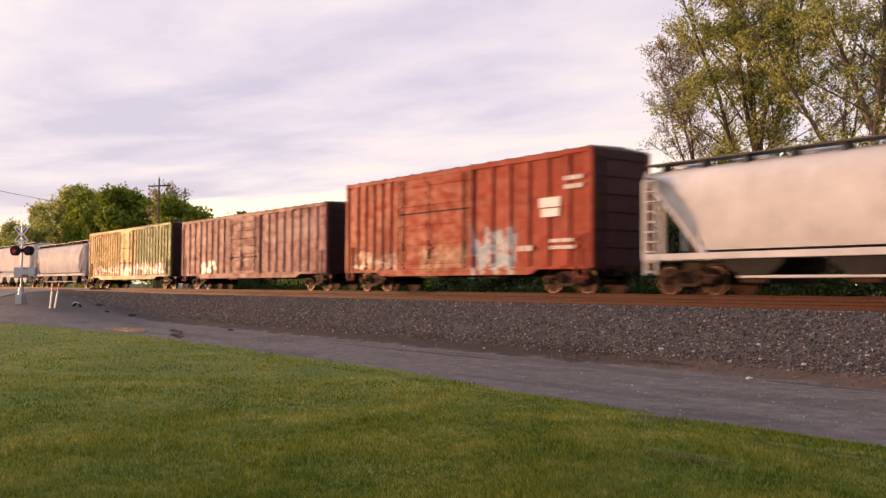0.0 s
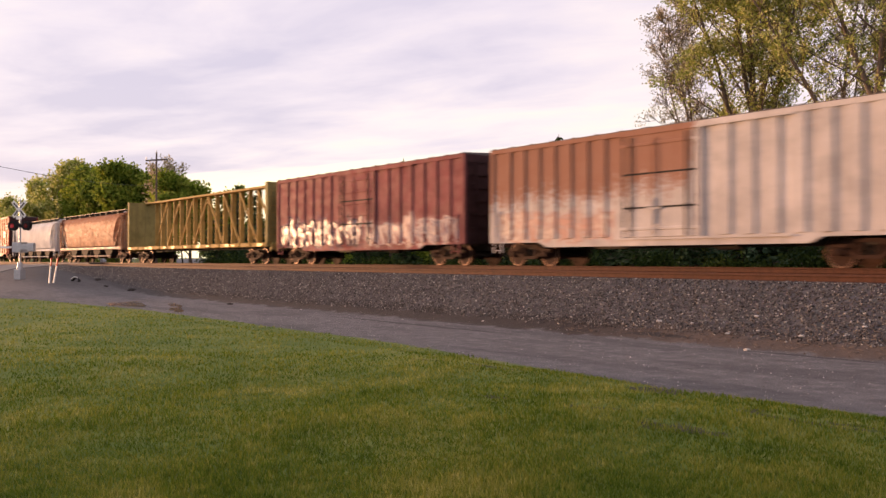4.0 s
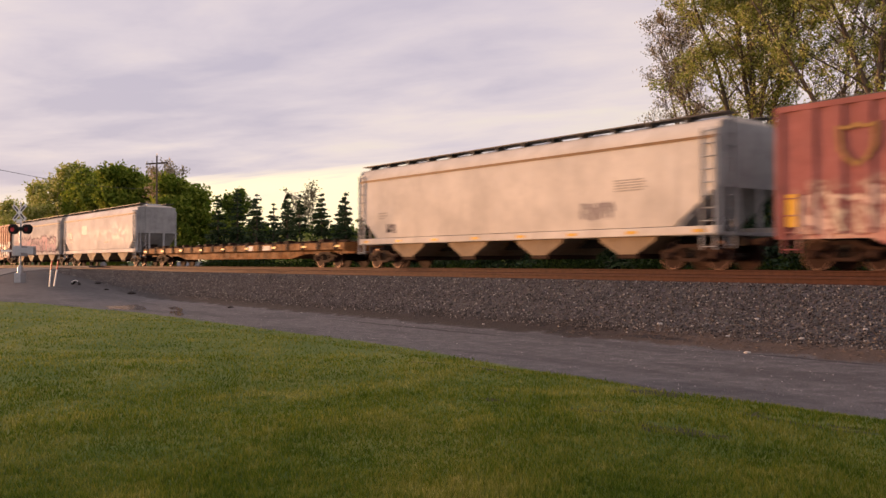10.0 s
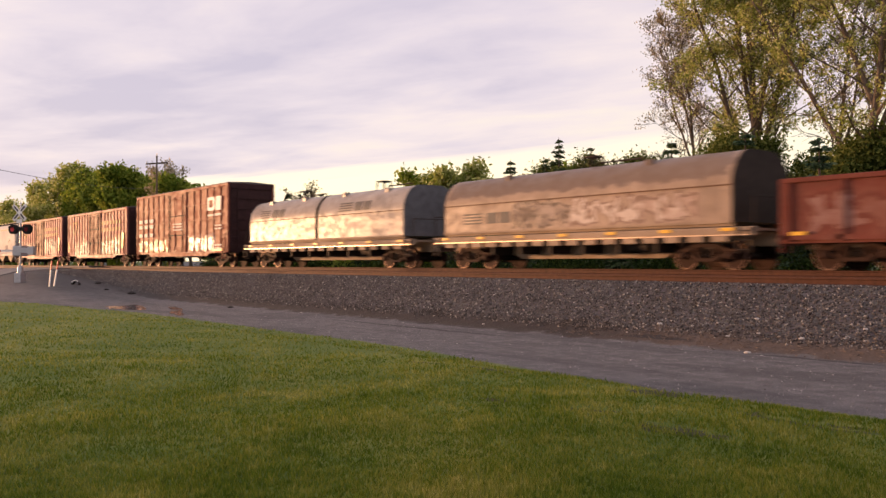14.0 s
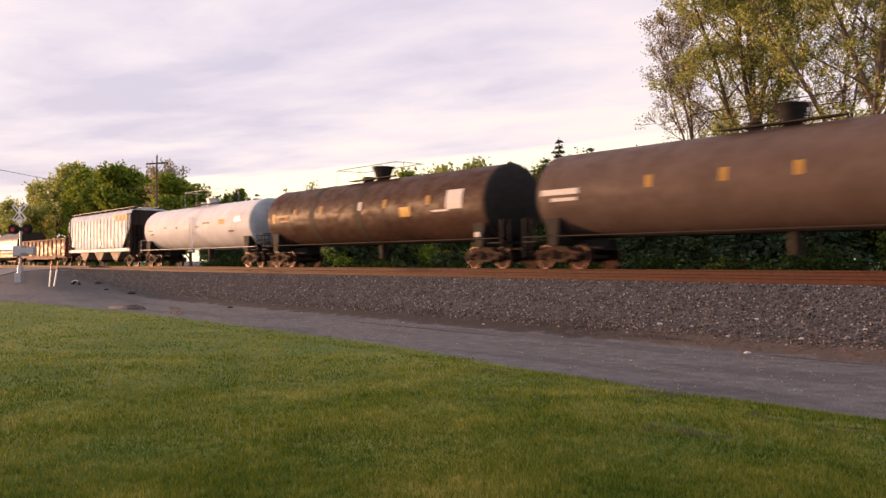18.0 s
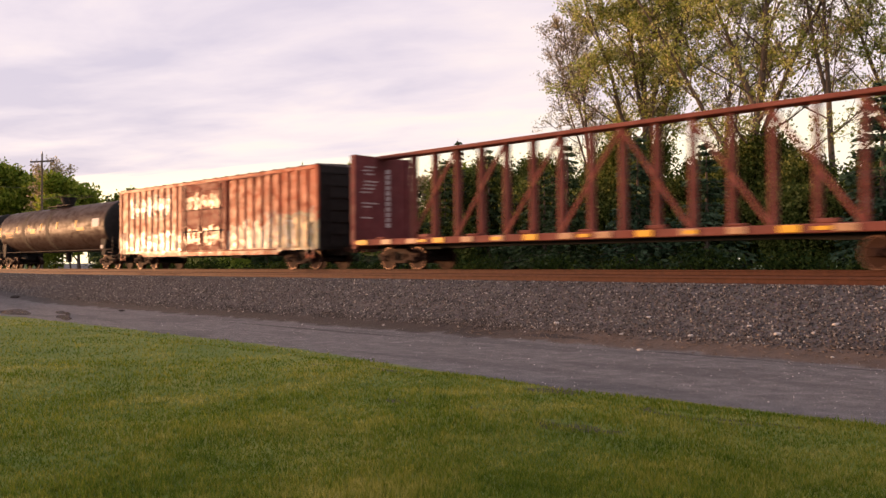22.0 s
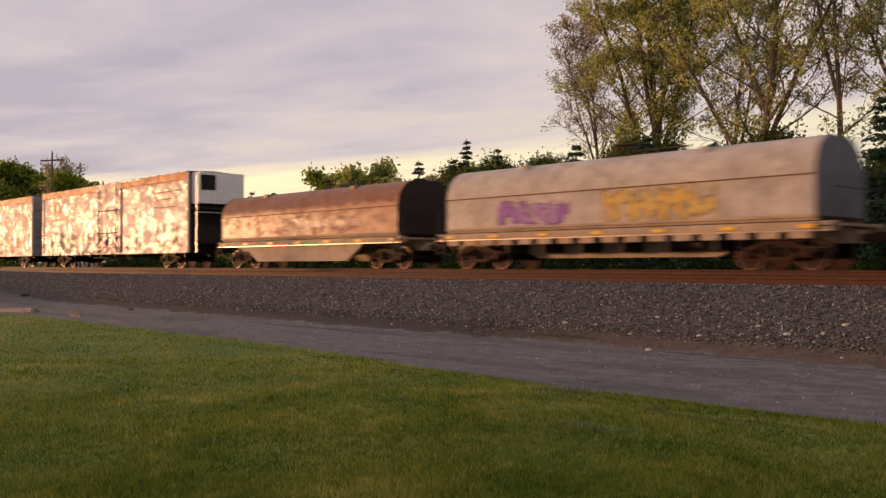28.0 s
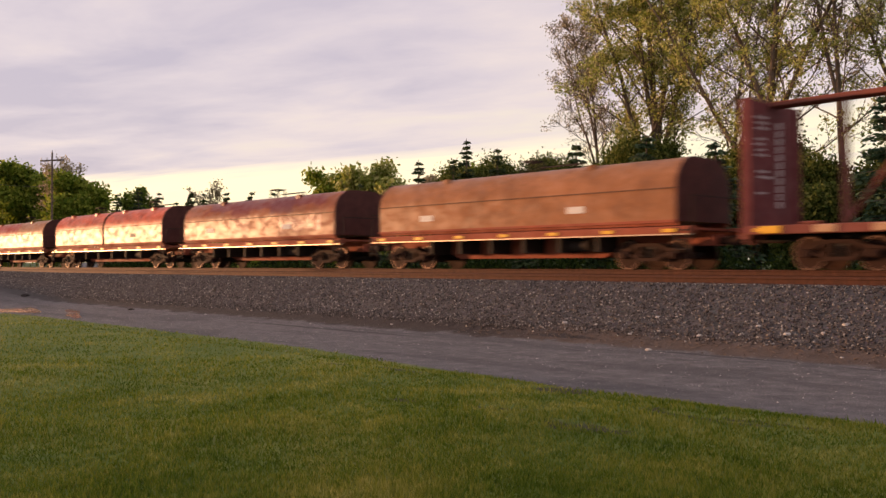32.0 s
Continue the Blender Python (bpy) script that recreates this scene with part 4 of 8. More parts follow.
    part("door_track", Geo().box(door[0] - 0.1, door[1] + (door[1] - door[0]), -YS - 0.05, -YS, top - fascia - 0.04, top - fascia + 0.02), dm, car)
    part("door", Geo().box(door[0], door[1], YS - 0.04, YS + 0.015, sill + 0.08, top - fascia - 0.03, 0.01), dm, car)
    # low gabled roof with seams
    r = part("roof", Geo().prism([(-YS, top), (YS, top), (YS, top + 0.02), (0, top + 0.09), (-YS, top + 0.02)], -L / 2, L / 2), roof, car)
    n = int(L / 1.05)
    for i in range(n + 1):
        x = -L / 2 + 0.04 + (L - 0.08) * i / n
        part("roof_seam", Geo().prism([(-YS - 0.012, top + 0.0), (YS + 0.012, top + 0.0), (YS + 0.012, top + 0.05), (0, top + 0.125), (-YS - 0.012, top + 0.05)], x - 0.05, x + 0.05), roof, r)
    part("center_sill", Geo().box(-L / 2, L / 2, -0.18, 0.18, 0.62, sill + 0.05), M_STEEL, car)
    for x in (-2.6, -0.9, 1.2, 2.9):
        part("cross_bearer", Geo().box(x - 0.08, x + 0.08, -YS + 0.15, YS - 0.15, sill - 0.18, sill + 0.05), M_STEEL, car)
    part("brake_cylinder", Geo().tube((1.6, -0.7, 0.7), (2.4, -0.7, 0.7), 0.16, seg=12), M_STEEL, car)
    running_gear(car, L, inset, ext)
    return car


# ---- covered hopper with smooth sides and slope sheets ----
def covered_hopper(label, L, H, paint, bays=4, inset=1.35, rounded=0.0, stripe=None, slope=1.6, zcut=2.55, side=1.36, ext=0.75, ribs=0, endposts=None, chutes=None, sill=None, name="covered_hopper"):
    """rounded: how far the side bulges past its sill (m). ribs: outside posts."""
    car = thing(name, label, "freight car", group="cars of the freight train")
    post, sill = endposts or paint, sill or paint
    hl = L / 2
    top = H - 0.12
    # section of the shell
    if rounded:
        prof = [(1.40, side - 0.1), (1.47, side + 0.2), (1.53, side + 0.55), (1.56, side + 1.0), (1.56, top - 1.1), (1.53, top - 0.75), (1.46, top - 0.48), (1.33, top - 0.25), (1.1, top - 0.07), (0.55, top + 0.05)]
    else:
        prof = [(YS - 0.02, side), (YS, side + 0.15), (YS, top - 0.55), (YS - 0.04, top - 0.4), (1.32, top - 0.1), (1.15, top), (0.5, top + 0.05)]
    full = [(-y, z) for y, z in prof] + [(y, z) for y, z in reversed(prof)]
    xs_cut = hl - slope
    # shell: straight middle, ends cut back below the slope sheets
    g = Geo()
    k = len(full)
    # the end sections lift their lower edge along the slope
    n = 12
    rings = []
    shape = (lambda u: 1 - math.sqrt(max(0.0, 1 - u * u))) if rounded else (lambda u: u)
    for i in range(n + 1):
        u = i / n
        x = -hl + slope * u
        lift = zcut + (side - zcut) * shape(u)
        rings.append([(x, y, max(z, lift)) for y, z in full])
    for i in range(n + 1):
        u = 1 - i / n
        x = hl - slope * u
        lift = zcut + (side - zcut) * shape(u)
        rings.append([(x, y, max(z, lift)) for y, z in full])
    for r in rings:
        g.v += r
    for j in range(len(rings) - 1):
        g.f += [(j * k + i, j * k + (i + 1) % k, (j + 1) * k + (i + 1) % k, (j + 1) * k + i) for i in range(k)]
    g.f += [tuple(range(k))[::-1], tuple((len(rings) - 1) * k + i for i in range(k))]
    part("shell", g, paint, car, smooth=True)
    if ribs:
        for s in (-1, 1):
            for i in range(ribs):
                x = -hl + 0.15 + (L - 0.3) * i / (ribs - 1)
                lo = side if abs(x) < xs_cut else side + (zcut - side) * (abs(x) - xs_cut) / slope
                part("side_post", Geo().box(x - 0.06, x + 0.06, min(s * YS, s * (YS + 0.05)), max(s * YS, s * (YS + 0.05)), lo, top - 0.5, 0.015), paint, car)
    for s in (-1, 1):
        part("side_sill", Geo().box(-hl, hl, min(s * (YS - 0.08), s * (YS + 0.02)), max(s * (YS - 0.08), s * (YS + 0.02)), side - 0.28, side - 0.02 if not rounded else side - 0.08, 0.015), sill, car)
        part("slope_sheet", Geo().xz([(s * hl, zcut - 0.02), (s * (hl - 0.04), zcut - 0.02), (s * (xs_cut - 0.3), side - 0.3), (s * (xs_cut - 0.1), side - 0.3)], -YS + 0.08, YS - 0.08), post, car)
        # closed bay between the curved side and the slope sheet
        edge_pts = [(s * (hl - slope * u), zcut + (side - zcut) * shape(u)) for u in [i / 10 for i in range(11)]]
        if rounded:
            part("end_bay", Geo().xz([(s * (xs_cut + 0.05), side - 0.25)] + edge_pts[::-1] + [(s * hl, zcut - 0.3)], -1.2, 1.2), sill, car)
        # end platform, frame posts and ladders
        part("end_platform", Geo().box(min(s * hl, s * (hl - 1.6)), max(s * hl, s * (hl - 1.6)), -YS + 0.05, YS - 0.05, side - 0.3, side - 0.2), post, car)
        for y in (-YS + 0.08, -0.55, 0.55, YS - 0.08):
            part("end_post", Geo().box(s * hl - 0.05, s * hl + 0.05, y - 0.06, y + 0.06, side - 0.25, zcut + (0.02 if abs(y) < 1 else top - 0.35 - zcut)), post, car)
        part("end_sheet", Geo().box(s * hl - 0.015, s * hl + 0.03, -YS + 0.12, YS - 0.12, zcut - 0.05, top - 0.1), post, car)
        end_ladder(car, s * (hl + 0.05), s, -1.25, -0.85, side - 0.7, top + 0.0, 11, post)
        ladder(car, s * hl - s * 0.55, s * hl - s * 0.08, -YS - 0.004, side - 0.75, top - 0.3, 10, post, "side_ladder")
        part("brake_rigging", Geo().box(s * (hl - 1.3) - 0.3, s * (hl - 1.3) + 0.3, -0.5, 0.5, side - 0.2, side + 0.35, 0.05).tube((s * (hl - 0.7), -0.5, side - 0.1), (s * (hl - 0.7), 0.5, side - 0.1), 0.15, seg=12), M_STEEL, car)
    if stripe:
        for s in (-1, 1):
            part("side_stripe", Geo().box(-hl + 0.02, hl - 0.02, min(s * (YS - 0.03), s * (YS + 0.025)), max(s * (YS - 0.03), s * (YS + 0.025)), top - 0.62, top - 0.53), stripe, car)
    if rounded:
        part("air_pipe", Geo().tube((-hl + 3.4, -1.32, 0.55), (hl - 3.4, -1.32, 0.55), 0.045, seg=8), sill, car)
        for x in np.linspace(-hl + 3.6, hl - 3.6, 5):
            part("pipe_hanger", Geo().box(x - 0.03, x + 0.03, -1.34, -1.28, 0.55, side - 0.2), M_STEEL, car)
    # discharge chutes
    w = (2 * xs_cut) / bays
    for i in range(bays):
        c = -xs_cut + w * (i + 0.5)
        part("hopper_chute", Geo().xz([(c - w * 0.30, side - 0.26), (c + w * 0.30, side - 0.26), (c + w * 0.28, side - 0.42), (c + 0.36, 0.5), (c - 0.36, 0.5), (c - w * 0.28, side - 0.42)], -YS + 0.2, YS - 0.2), chutes or paint, car)
        part("outlet_gate", Geo().box(c - 0.42, c + 0.42, -YS + 0.25, YS - 0.25, 0.36, 0.52, 0.03), M_TRUCK, car)
    # running boards and hatches on the roof
    for y in (-0.95, 0.95):
        b = part("running_board", Geo().box(-hl - 0.1, hl + 0.1, y - 0.3, y + 0.3, H + 0.03, H + 0.07), M_WALK, car)
        for i in range(int(L / 1.5)):
            x = -hl + 0.5 + i * 1.5
            part("bracket", Geo().box(x - 0.04, x + 0.04, y - 0.25, y + 0.25, top - 0.1, H + 0.03), M_WALK, b)
    for i in range(bays * 2):
        c = -hl + 1.0 + (L - 2.0) * i / (bays * 2 - 1)
        part("roof_hatch", Geo().box(c - 0.55, c + 0.55, -0.5, 0.5, top, H + 0.06, 0.05), M_GALV, car)
    part("center_sill", Geo().box(-hl, hl, -0.18, 0.18, 0.75, 1.05), M_STEEL, car)
    running_gear(car, L, inset, ext)
    return car


# ---- tank car ----
def tank_car(label, L, R, zc, paint, inset=0.5, dome=2.3, bands=(), endmat=None, platform=False, ext=0.95, dark_dome=True, name="tank_car"):
    car = thing(name, label, "freight car", group="cars of the freight train")
    hl = L / 2
    rings = []
    for i in range(9):
        a = math.pi / 2 * i / 8
        rings.append((-hl - 0.42 * math.cos(a) + 0.0, max(0.02, R * math.sin(a))))
    rings += [(x, R) for x in np.linspace(-hl + 0.3, hl - 0.3, 9)]
    part("tank", Geo().lathe_x(rings[:9] + rings[9:] + [(-x, r) for x, r in reversed(rings[:9])], 56, zc), paint, car, smooth=True)
    for s in (-1, 1):
        hr = [(s * (hl + 0.425 * math.cos(math.pi / 2 * i / 8)), max(0.02, (R + 0.006) * math.sin(math.pi / 2 * i / 8))) for i in range(9)]
        part("tank_head", Geo().lathe_x(hr + [(s * (hl - 0.02), R + 0.006)], 56, zc), endmat or M_BLACK, car, smooth=True)
        part("stub_sill", Geo().box(min(s * (hl - 2.2), s * (hl + 0.8)), max(s * (hl - 2.2), s * (hl + 0.8)), -0.3, 0.3, 0.68, 1.05), M_BLACK, car)
        part("bolster", Geo().xz([(s * (hl - inset) - 0.2, 0.85), (s * (hl - inset) + 0.2, 0.85), (s * (hl - inset) + 0.35, zc - R * 0.55), (s * (hl - inset) - 0.35, zc - R * 0.55)], -1.35, 1.35), M_BLACK, car)
        part("end_platform", Geo().box(s * (hl + 0.55) - 0.35, s * (hl + 0.55) + 0.35, -1.45, 1.45, 0.98, 1.03), M_BLACK, car)
        part("handrail", Geo().tube((s * (hl + 0.85), -1.4, 1.0), (s * (hl + 0.85), -1.4, 1.9), 0.02, seg=6).tube((s * (hl + 0.85), 1.4, 1.0), (s * (hl + 0.85), 1.4, 1.9), 0.02, seg=6)
             .tube((s * (hl + 0.85), -1.4, 1.9), (s * (hl + 0.85), 1.4, 1.9), 0.02, seg=6), M_GALV if platform else M_STEEL, car)
        end_ladder(car, s * (hl + 0.87), s, -1.4, -1.0, 0.45, 1.9, 6, M_BLACK)
    for x in bands:
        part("tank_band", Geo().lathe_x([(x - 0.28, R + 0.012), (x + 0.28, R + 0.012)], 56, zc), M_STEEL, car, smooth=True)
    # long handrail along the flank
    for y in (-1.5, 1.5):
        g = Geo().tube((-hl - 0.8, y, 1.18), (hl + 0.8, y, 1.18), 0.022, seg=6)
        for i in range(7):
            x = -hl + 0.4 + (L - 0.8) * i / 6
            g.tube((x, y, 1.18), (x, y * 0.75, 1.3), 0.018, seg=5)
        part("side_handrail", g, M_GALV if platform else M_STEEL, car)
    d = part("valve_housing", Geo().tube((dome, 0, zc + R - 0.06), (dome, 0, zc + R + 0.12), 0.3, 0.38, 20).tube((dome, 0, zc + R + 0.12), (dome, 0, zc + R + 0.60), 0.36, 0.52, 20) if dark_dome else cyl_z(dome, zc + R - 0.05, 0.40, 0.45), M_BLACK if dark_dome else M_GALV, car, smooth=True)
    part("housing_lid", cyl_z(dome, zc + R + 0.60, 0.55, 0.05) if dark_dome else cyl_z(dome, zc + R + 0.40, 0.44, 0.06), M_BLACK if dark_dome else M_GALV, d, smooth=True)
    # top walkway and rail round the fittings
    for y in (-0.75, 0.45):
        part("walkway", Geo().box(dome - 2.0, dome + 2.0, y, y + 0.3, zc + R + 0.02, zc + R + 0.06), M_STEEL, car)
    g = Geo()
    up = 0.66 if dark_dome else 0.95
    for y in (-0.78, 0.78):
        g.tube((dome - 3.0, y, zc + R + up), (dome + 2.2, y, zc + R + up), 0.014, seg=6)
        for x in (dome - 3.0, dome - 1.0, dome + 1.0, dome + 2.2):
            g.tube((x, y, zc + R - 0.2), (x, y, zc + R + up), 0.014, seg=6)
    for x in (dome - 3.0, dome + 2.2):
        g.tube((x, -0.78, zc + R + up), (x, 0.78, zc + R + up), 0.014, seg=6)
    part("safety_rail", g, M_GALV if platform else M_STEEL, car)
    part("manway", cyl_z(dome - 1.3, zc + R - 0.05, 0.3, 0.3), M_STEEL if dark_dome else paint, car, smooth=True)
    x = dome
    if platform:
        ladder(car, x - 0.25, x + 0.25, -1.52, 0.95, zc + 0.6, 7, paint, "side_ladder")
    part("bottom_outlet", cyl_z(0, 0.45, 0.2, zc - R - 0.4), M_STEEL, car, smooth=True)
    running_gear(car, L, inset, ext)
    return car


def cyl_z(x, z, r, h, y=0.0, seg=20):
    return Geo().tube((x, y, z), (x, y, z + h), r, r, seg)


# ---- centrebeam flat ----
def centerbeam(label, L, H, paint, panel_l, panel_r, posts=13, diagonal=True, inset=2.3, light=None, ext=0.75, panelmat=None, panels=True, name="centerbeam_flatcar"):
    car = thing(name, label, "freight car", group="cars of the freight train")
    hl, deck = L / 2, 1.2
    pm = panelmat or paint
    for s in (-1, 1):
        part("side_sill", Geo().box(-hl, hl, min(s * 1.35, s * YS), max(s * 1.35, s * YS), deck - 0.24, deck, 0.02), paint, car)
        b = part("bulkhead", Geo().box(s * hl - 0.05, s * hl + 0.05, -1.35, 1.35, deck, H), pm, car)
        for z in np.linspace(deck + 0.35, H - 0.25, 6):
            part("bulkhead_rib", Geo().box(s * hl + s * 0.02 - 0.06, s * hl + s * 0.02 + 0.06, -1.33, 1.33, z - 0.09, z + 0.09, 0.02), pm, b)
        for y in (-1.4, 1.4):
            part("bulkhead_post", Geo().box(s * hl - 0.16, s * hl + 0.12, y - 0.1, y + 0.1, deck - 0.2, H, 0.02), pm, car)
        part("end_frame", Geo().box(min(s * hl, s * (hl + 0.3)), max(s * hl, s * (hl + 0.3)), -1.3, 1.3, deck - 0.35, deck - 0.05), paint, car)
        end_ladder(car, s * (hl + 0.08), s, -1.3, -0.9, deck - 0.5, H - 0.4, 9, paint)
    part("deck", Geo().box(-hl, hl, -1.35, 1.35, deck - 0.18, deck - 0.06), paint, car)
    # the sill is black to put the shade below the deck into its colour
    part("center_sill", Geo().xz([(-hl, 0.8), (-hl, 1.0), (hl, 1.0), (hl, 0.8), (hl - 4.5, 0.8), (hl - 5.5, 0.86), (-hl + 5.5, 0.86), (-hl + 4.5, 0.8)], -0.25, 0.25), M_BLACK, car)
    part("top_chord", Geo().box(-hl + 0.1, hl - 0.1, -0.28, 0.28, H - 0.12, H + 0.02, 0.02), paint, car)
    # panelled ends of the beam
    for a, b in ((-hl + 0.1, panel_l), (panel_r, hl - 0.1)):
        if panels:
            p = part("beam_panel", Geo().box(a, b, -0.07, 0.07, deck, H - 0.1), pm, car)
            for i in range(int((b - a) / 0.95) + 1):
                x = a + 0.1 + i * 0.95
                if x < b:
                    part("panel_stiffener", Geo().box(x - 0.07, x + 0.07, -0.2, 0.2, deck, H - 0.1, 0.03), pm, p)
    w = (panel_r - panel_l) / posts
    for i in range(posts + 1):
        x = panel_l + w * i
        part("beam_post", Geo().box(x - 0.055, x + 0.055, -0.15, 0.15, deck - 0.06, H - 0.1, 0.03), paint, car)
        if diagonal and i % 2 == 0 and i + 2 <= posts:
            za, zb = (deck, H - 0.15) if x + w < 0.2 else (H - 0.15, deck)
            part("diagonal_brace", Geo().xz([(x - 0.06, za), (x + 0.06, za), (x + 2 * w + 0.06, zb), (x + 2 * w - 0.06, zb)], -0.17, -0.07), paint, car)
    n = 16
    for s in (-1, 1):
        for i in range(n):
            x = -hl + 0.7 + (L - 1.4) * i / (n - 1)
            part("stake_pocket", Geo().box(x - 0.28, x + 0.28, min(s * (YS - 0.01), s * (YS + 0.05)), max(s * (YS - 0.01), s * (YS + 0.05)), deck - 0.22, deck - 0.02, 0.02), (light if light else paint) if i % 3 else M_YELLOW, car)
    reflectors(car, L, -YS - 0.055, deck - 0.12, 7)
    running_gear(car, L, inset, ext)
    return car


# ---- steel coil car ----
M_SEAM = simple("rusty_hood_seam", (0.11, 0.055, 0.035), 0.7, 0.0, 0.3, 6)
# pale metal lip: the glint along the sill's lower edge is put into its colour
M_LIP = simple("glint_toned_sill_edge", (0.46, 0.34, 0.25), 0.4, 0.5, 0.3, 6)
# hood ends turned from the sun: their shade is put into this darker red
M_HOODEND = simple("shaded_red_hood_end", (0.085, 0.032, 0.027), 0.7, 0.0, 0.35, 3)
def hood_profile(z0, zt, w):
    pts = []
    zs = z0 + (zt - z0) * 0.50
    pts.append((w, z0))
    pts.append((w, zs))
    for i in range(1, 9):
        a = math.pi / 2 * i / 8
        pts.append((0.34 * w + 0.66 * w * math.cos(a), zs + (zt - zs) * math.sin(a)))
    return [(-y, z) for y, z in pts] + [(y, z) for y, z in reversed(pts)]


def coil_car(label, L, zt, hoodmat, frame, hoods=1, deep=False, inset=1.25, frame_ext=0.75, endmat=None, deck=1.25, ext=1.45, trough=False, sidepost=False, name="coil_car"):
    car = thing(name, label, "freight car", group="cars of the freight train")
    hl, fl = L / 2, L / 2 + frame_ext
    z0 = deck + 0.18
    em, seam = M_STEEL, M_SEAM
    gap = 0.12
    spans = [(-hl, hl)] if hoods == 1 else [(-hl, -gap), (gap, hl)]
    for a, b in spans:
        h = part("hood", Geo().prism(hood_profile(z0, zt, 1.5), a, b), hoodmat, car, smooth=True)
        zs = z0 + (zt - z0) * 0.5
        for s in (-1, 1):
            part("hood_seam", Geo().box(a, b, min(s * 1.495, s * 1.53), max(s * 1.495, s * 1.53), zs - 0.02, zs + 0.012), seam, h)
            part("hood_skirt", Geo().box(a, b, min(s * 1.49, s * 1.54), max(s * 1.49, s * 1.54), z0 - 0.05, z0 + 0.03), frame, h)
        # inner ends take dark steel, painting in the shade between two hoods
        for x, sgn in ((a, -1), (b, 1)):
            part("hood_end", Geo().prism(hood_profile(z0 + 0.001, zt + 0.012, 1.512), x - 0.03 if sgn < 0 else x - 0.01, x + 0.01 if sgn < 0 else x + 0.03), em if abs(x) < 1 else endmat or em, h, smooth=True)
        # lifting fittings and roof brackets
        c = (a + b) / 2
        for x in (a + (b - a) * 0.25, a + (b - a) * 0.75):
            for y in (-1.12, 0.86):
                part("stacking_bracket", Geo().box(x - 0.12, x + 0.12, y, y + 0.26, zt - 0.32, zt - 0.02, 0.03), hoodmat, h)
        g = Geo()
        arch = [(c - 0.34, 0, zt - 0.03), (c - 0.32, 0, zt + 0.30), (c - 0.2, 0, zt + 0.44), (c + 0.2, 0, zt + 0.44), (c + 0.32, 0, zt + 0.30), (c + 0.34, 0, zt - 0.03)]
        for y in (-0.2, 0.2):
            for p, q in zip(arch, arch[1:]):
                g.tube((p[0], y, p[2]), (q[0], y, q[2]), 0.035, seg=6)
        g.box(c - 0.3, c + 0.3, -0.25, 0.25, zt + 0.42, zt + 0.47)
        g.box(c - 1.4, c + 1.4, -0.2, 0.2, zt - 0.01, zt + 0.03)
        g.tube((c + 0.34, 0, zt + 0.2), (c + 2.3, 0, zt + 0.2), 0.03, seg=6).tube((c + 2.3, 0, zt - 0.03), (c + 2.3, 0, zt + 0.2), 0.03, seg=6)
        part("lifting_bail", g, em, h)
    for s in (-1, 1):
        ya, yb = min(s * 1.36, s * YS), max(s * 1.36, s * YS)
        part("side_sill", Geo().box(-fl, fl, ya, yb, deck - 0.20, deck + 0.02, 0.02), frame, car)
        part("sill_lip", Geo().box(-fl, fl, min(s * 1.5, s * (YS + 0.03)), max(s * 1.5, s * (YS + 0.03)), deck - 0.235, deck - 0.195), M_LIP, car)
        part("trough_side", Geo().box(-hl, hl, min(s * 1.36, s * 1.44), max(s * 1.36, s * 1.44), deck + 0.05, z0 + 0.05), frame, car)
        if deep:
            part("side_girder", Geo().xz([(-hl + 2.1, deck - 0.19), (hl - 2.1, deck - 0.19), (hl - 3.3, 0.32), (-hl + 3.3, 0.32)], min(s * 1.38, s * 1.50), max(s * 1.38, s * 1.50)), frame, car)
        if sidepost:
            for i in range(16):
                x = -hl + 0.4 + (L - 0.8) * i / 15
                part("sill_stiffener", Geo().box(x - 0.28, x + 0.28, min(s * 1.45, s * (YS + 0.02)), max(s * 1.45, s * (YS + 0.02)), deck - 0.42, deck - 0.22, 0.02), frame, car)
        part("end_platform", Geo().box(min(s * hl, s * fl), max(s * hl, s * fl), -1.5, 1.5, deck - 0.1, deck - 0.02), frame, car)
        g = Geo()
        for y in (-1.45, 1.45):
            g.tube((s * (fl - 0.05), y, deck), (s * (fl - 0.05), y, deck + 0.9), 0.02, seg=6)
        g.tube((s * (fl - 0.05), -1.45, deck + 0.9), (s * (fl - 0.05), 1.45, deck + 0.9), 0.02, seg=6)
        part("handrail", g, M_STEEL, car)
        ladder(car, s * fl - s * 0.5, s * fl - s * 0.08, -YS - 0.004, 0.5, deck, 3, M_STEEL, "side_step")
    if not deep:
        part("center_sill", Geo().xz([(-fl, 0.72), (-fl, 1.05), (fl, 1.05), (fl, 0.72), (hl - 2.6, 0.72), (hl - 3.4, 0.38), (-hl + 3.4, 0.38), (-hl + 2.6, 0.72)], -0.35, 0.35), frame, car)
        for i in range(6):
            x = -hl + 2.9 + (L - 5.8) * i / 5
            part("cross_bearer", Geo().xz([(x - 0.07, 0.55), (x + 0.07, 0.55), (x + 0.07, deck - 0.2), (x - 0.07, deck - 0.2)], -1.4, 1.4), M_STEEL, car)
    else:
        part("center_sill", Geo().box(-fl, fl, -0.3, 0.3, 0.72, 1.05), frame, car)
    part("brake_reservoir", Geo().tube((hl - 4.4, -0.9, 0.78), (hl - 3.5, -0.9, 0.78), 0.2, seg=12), M_STEEL, car)
    running_gear(car, L, inset, ext)
    return car


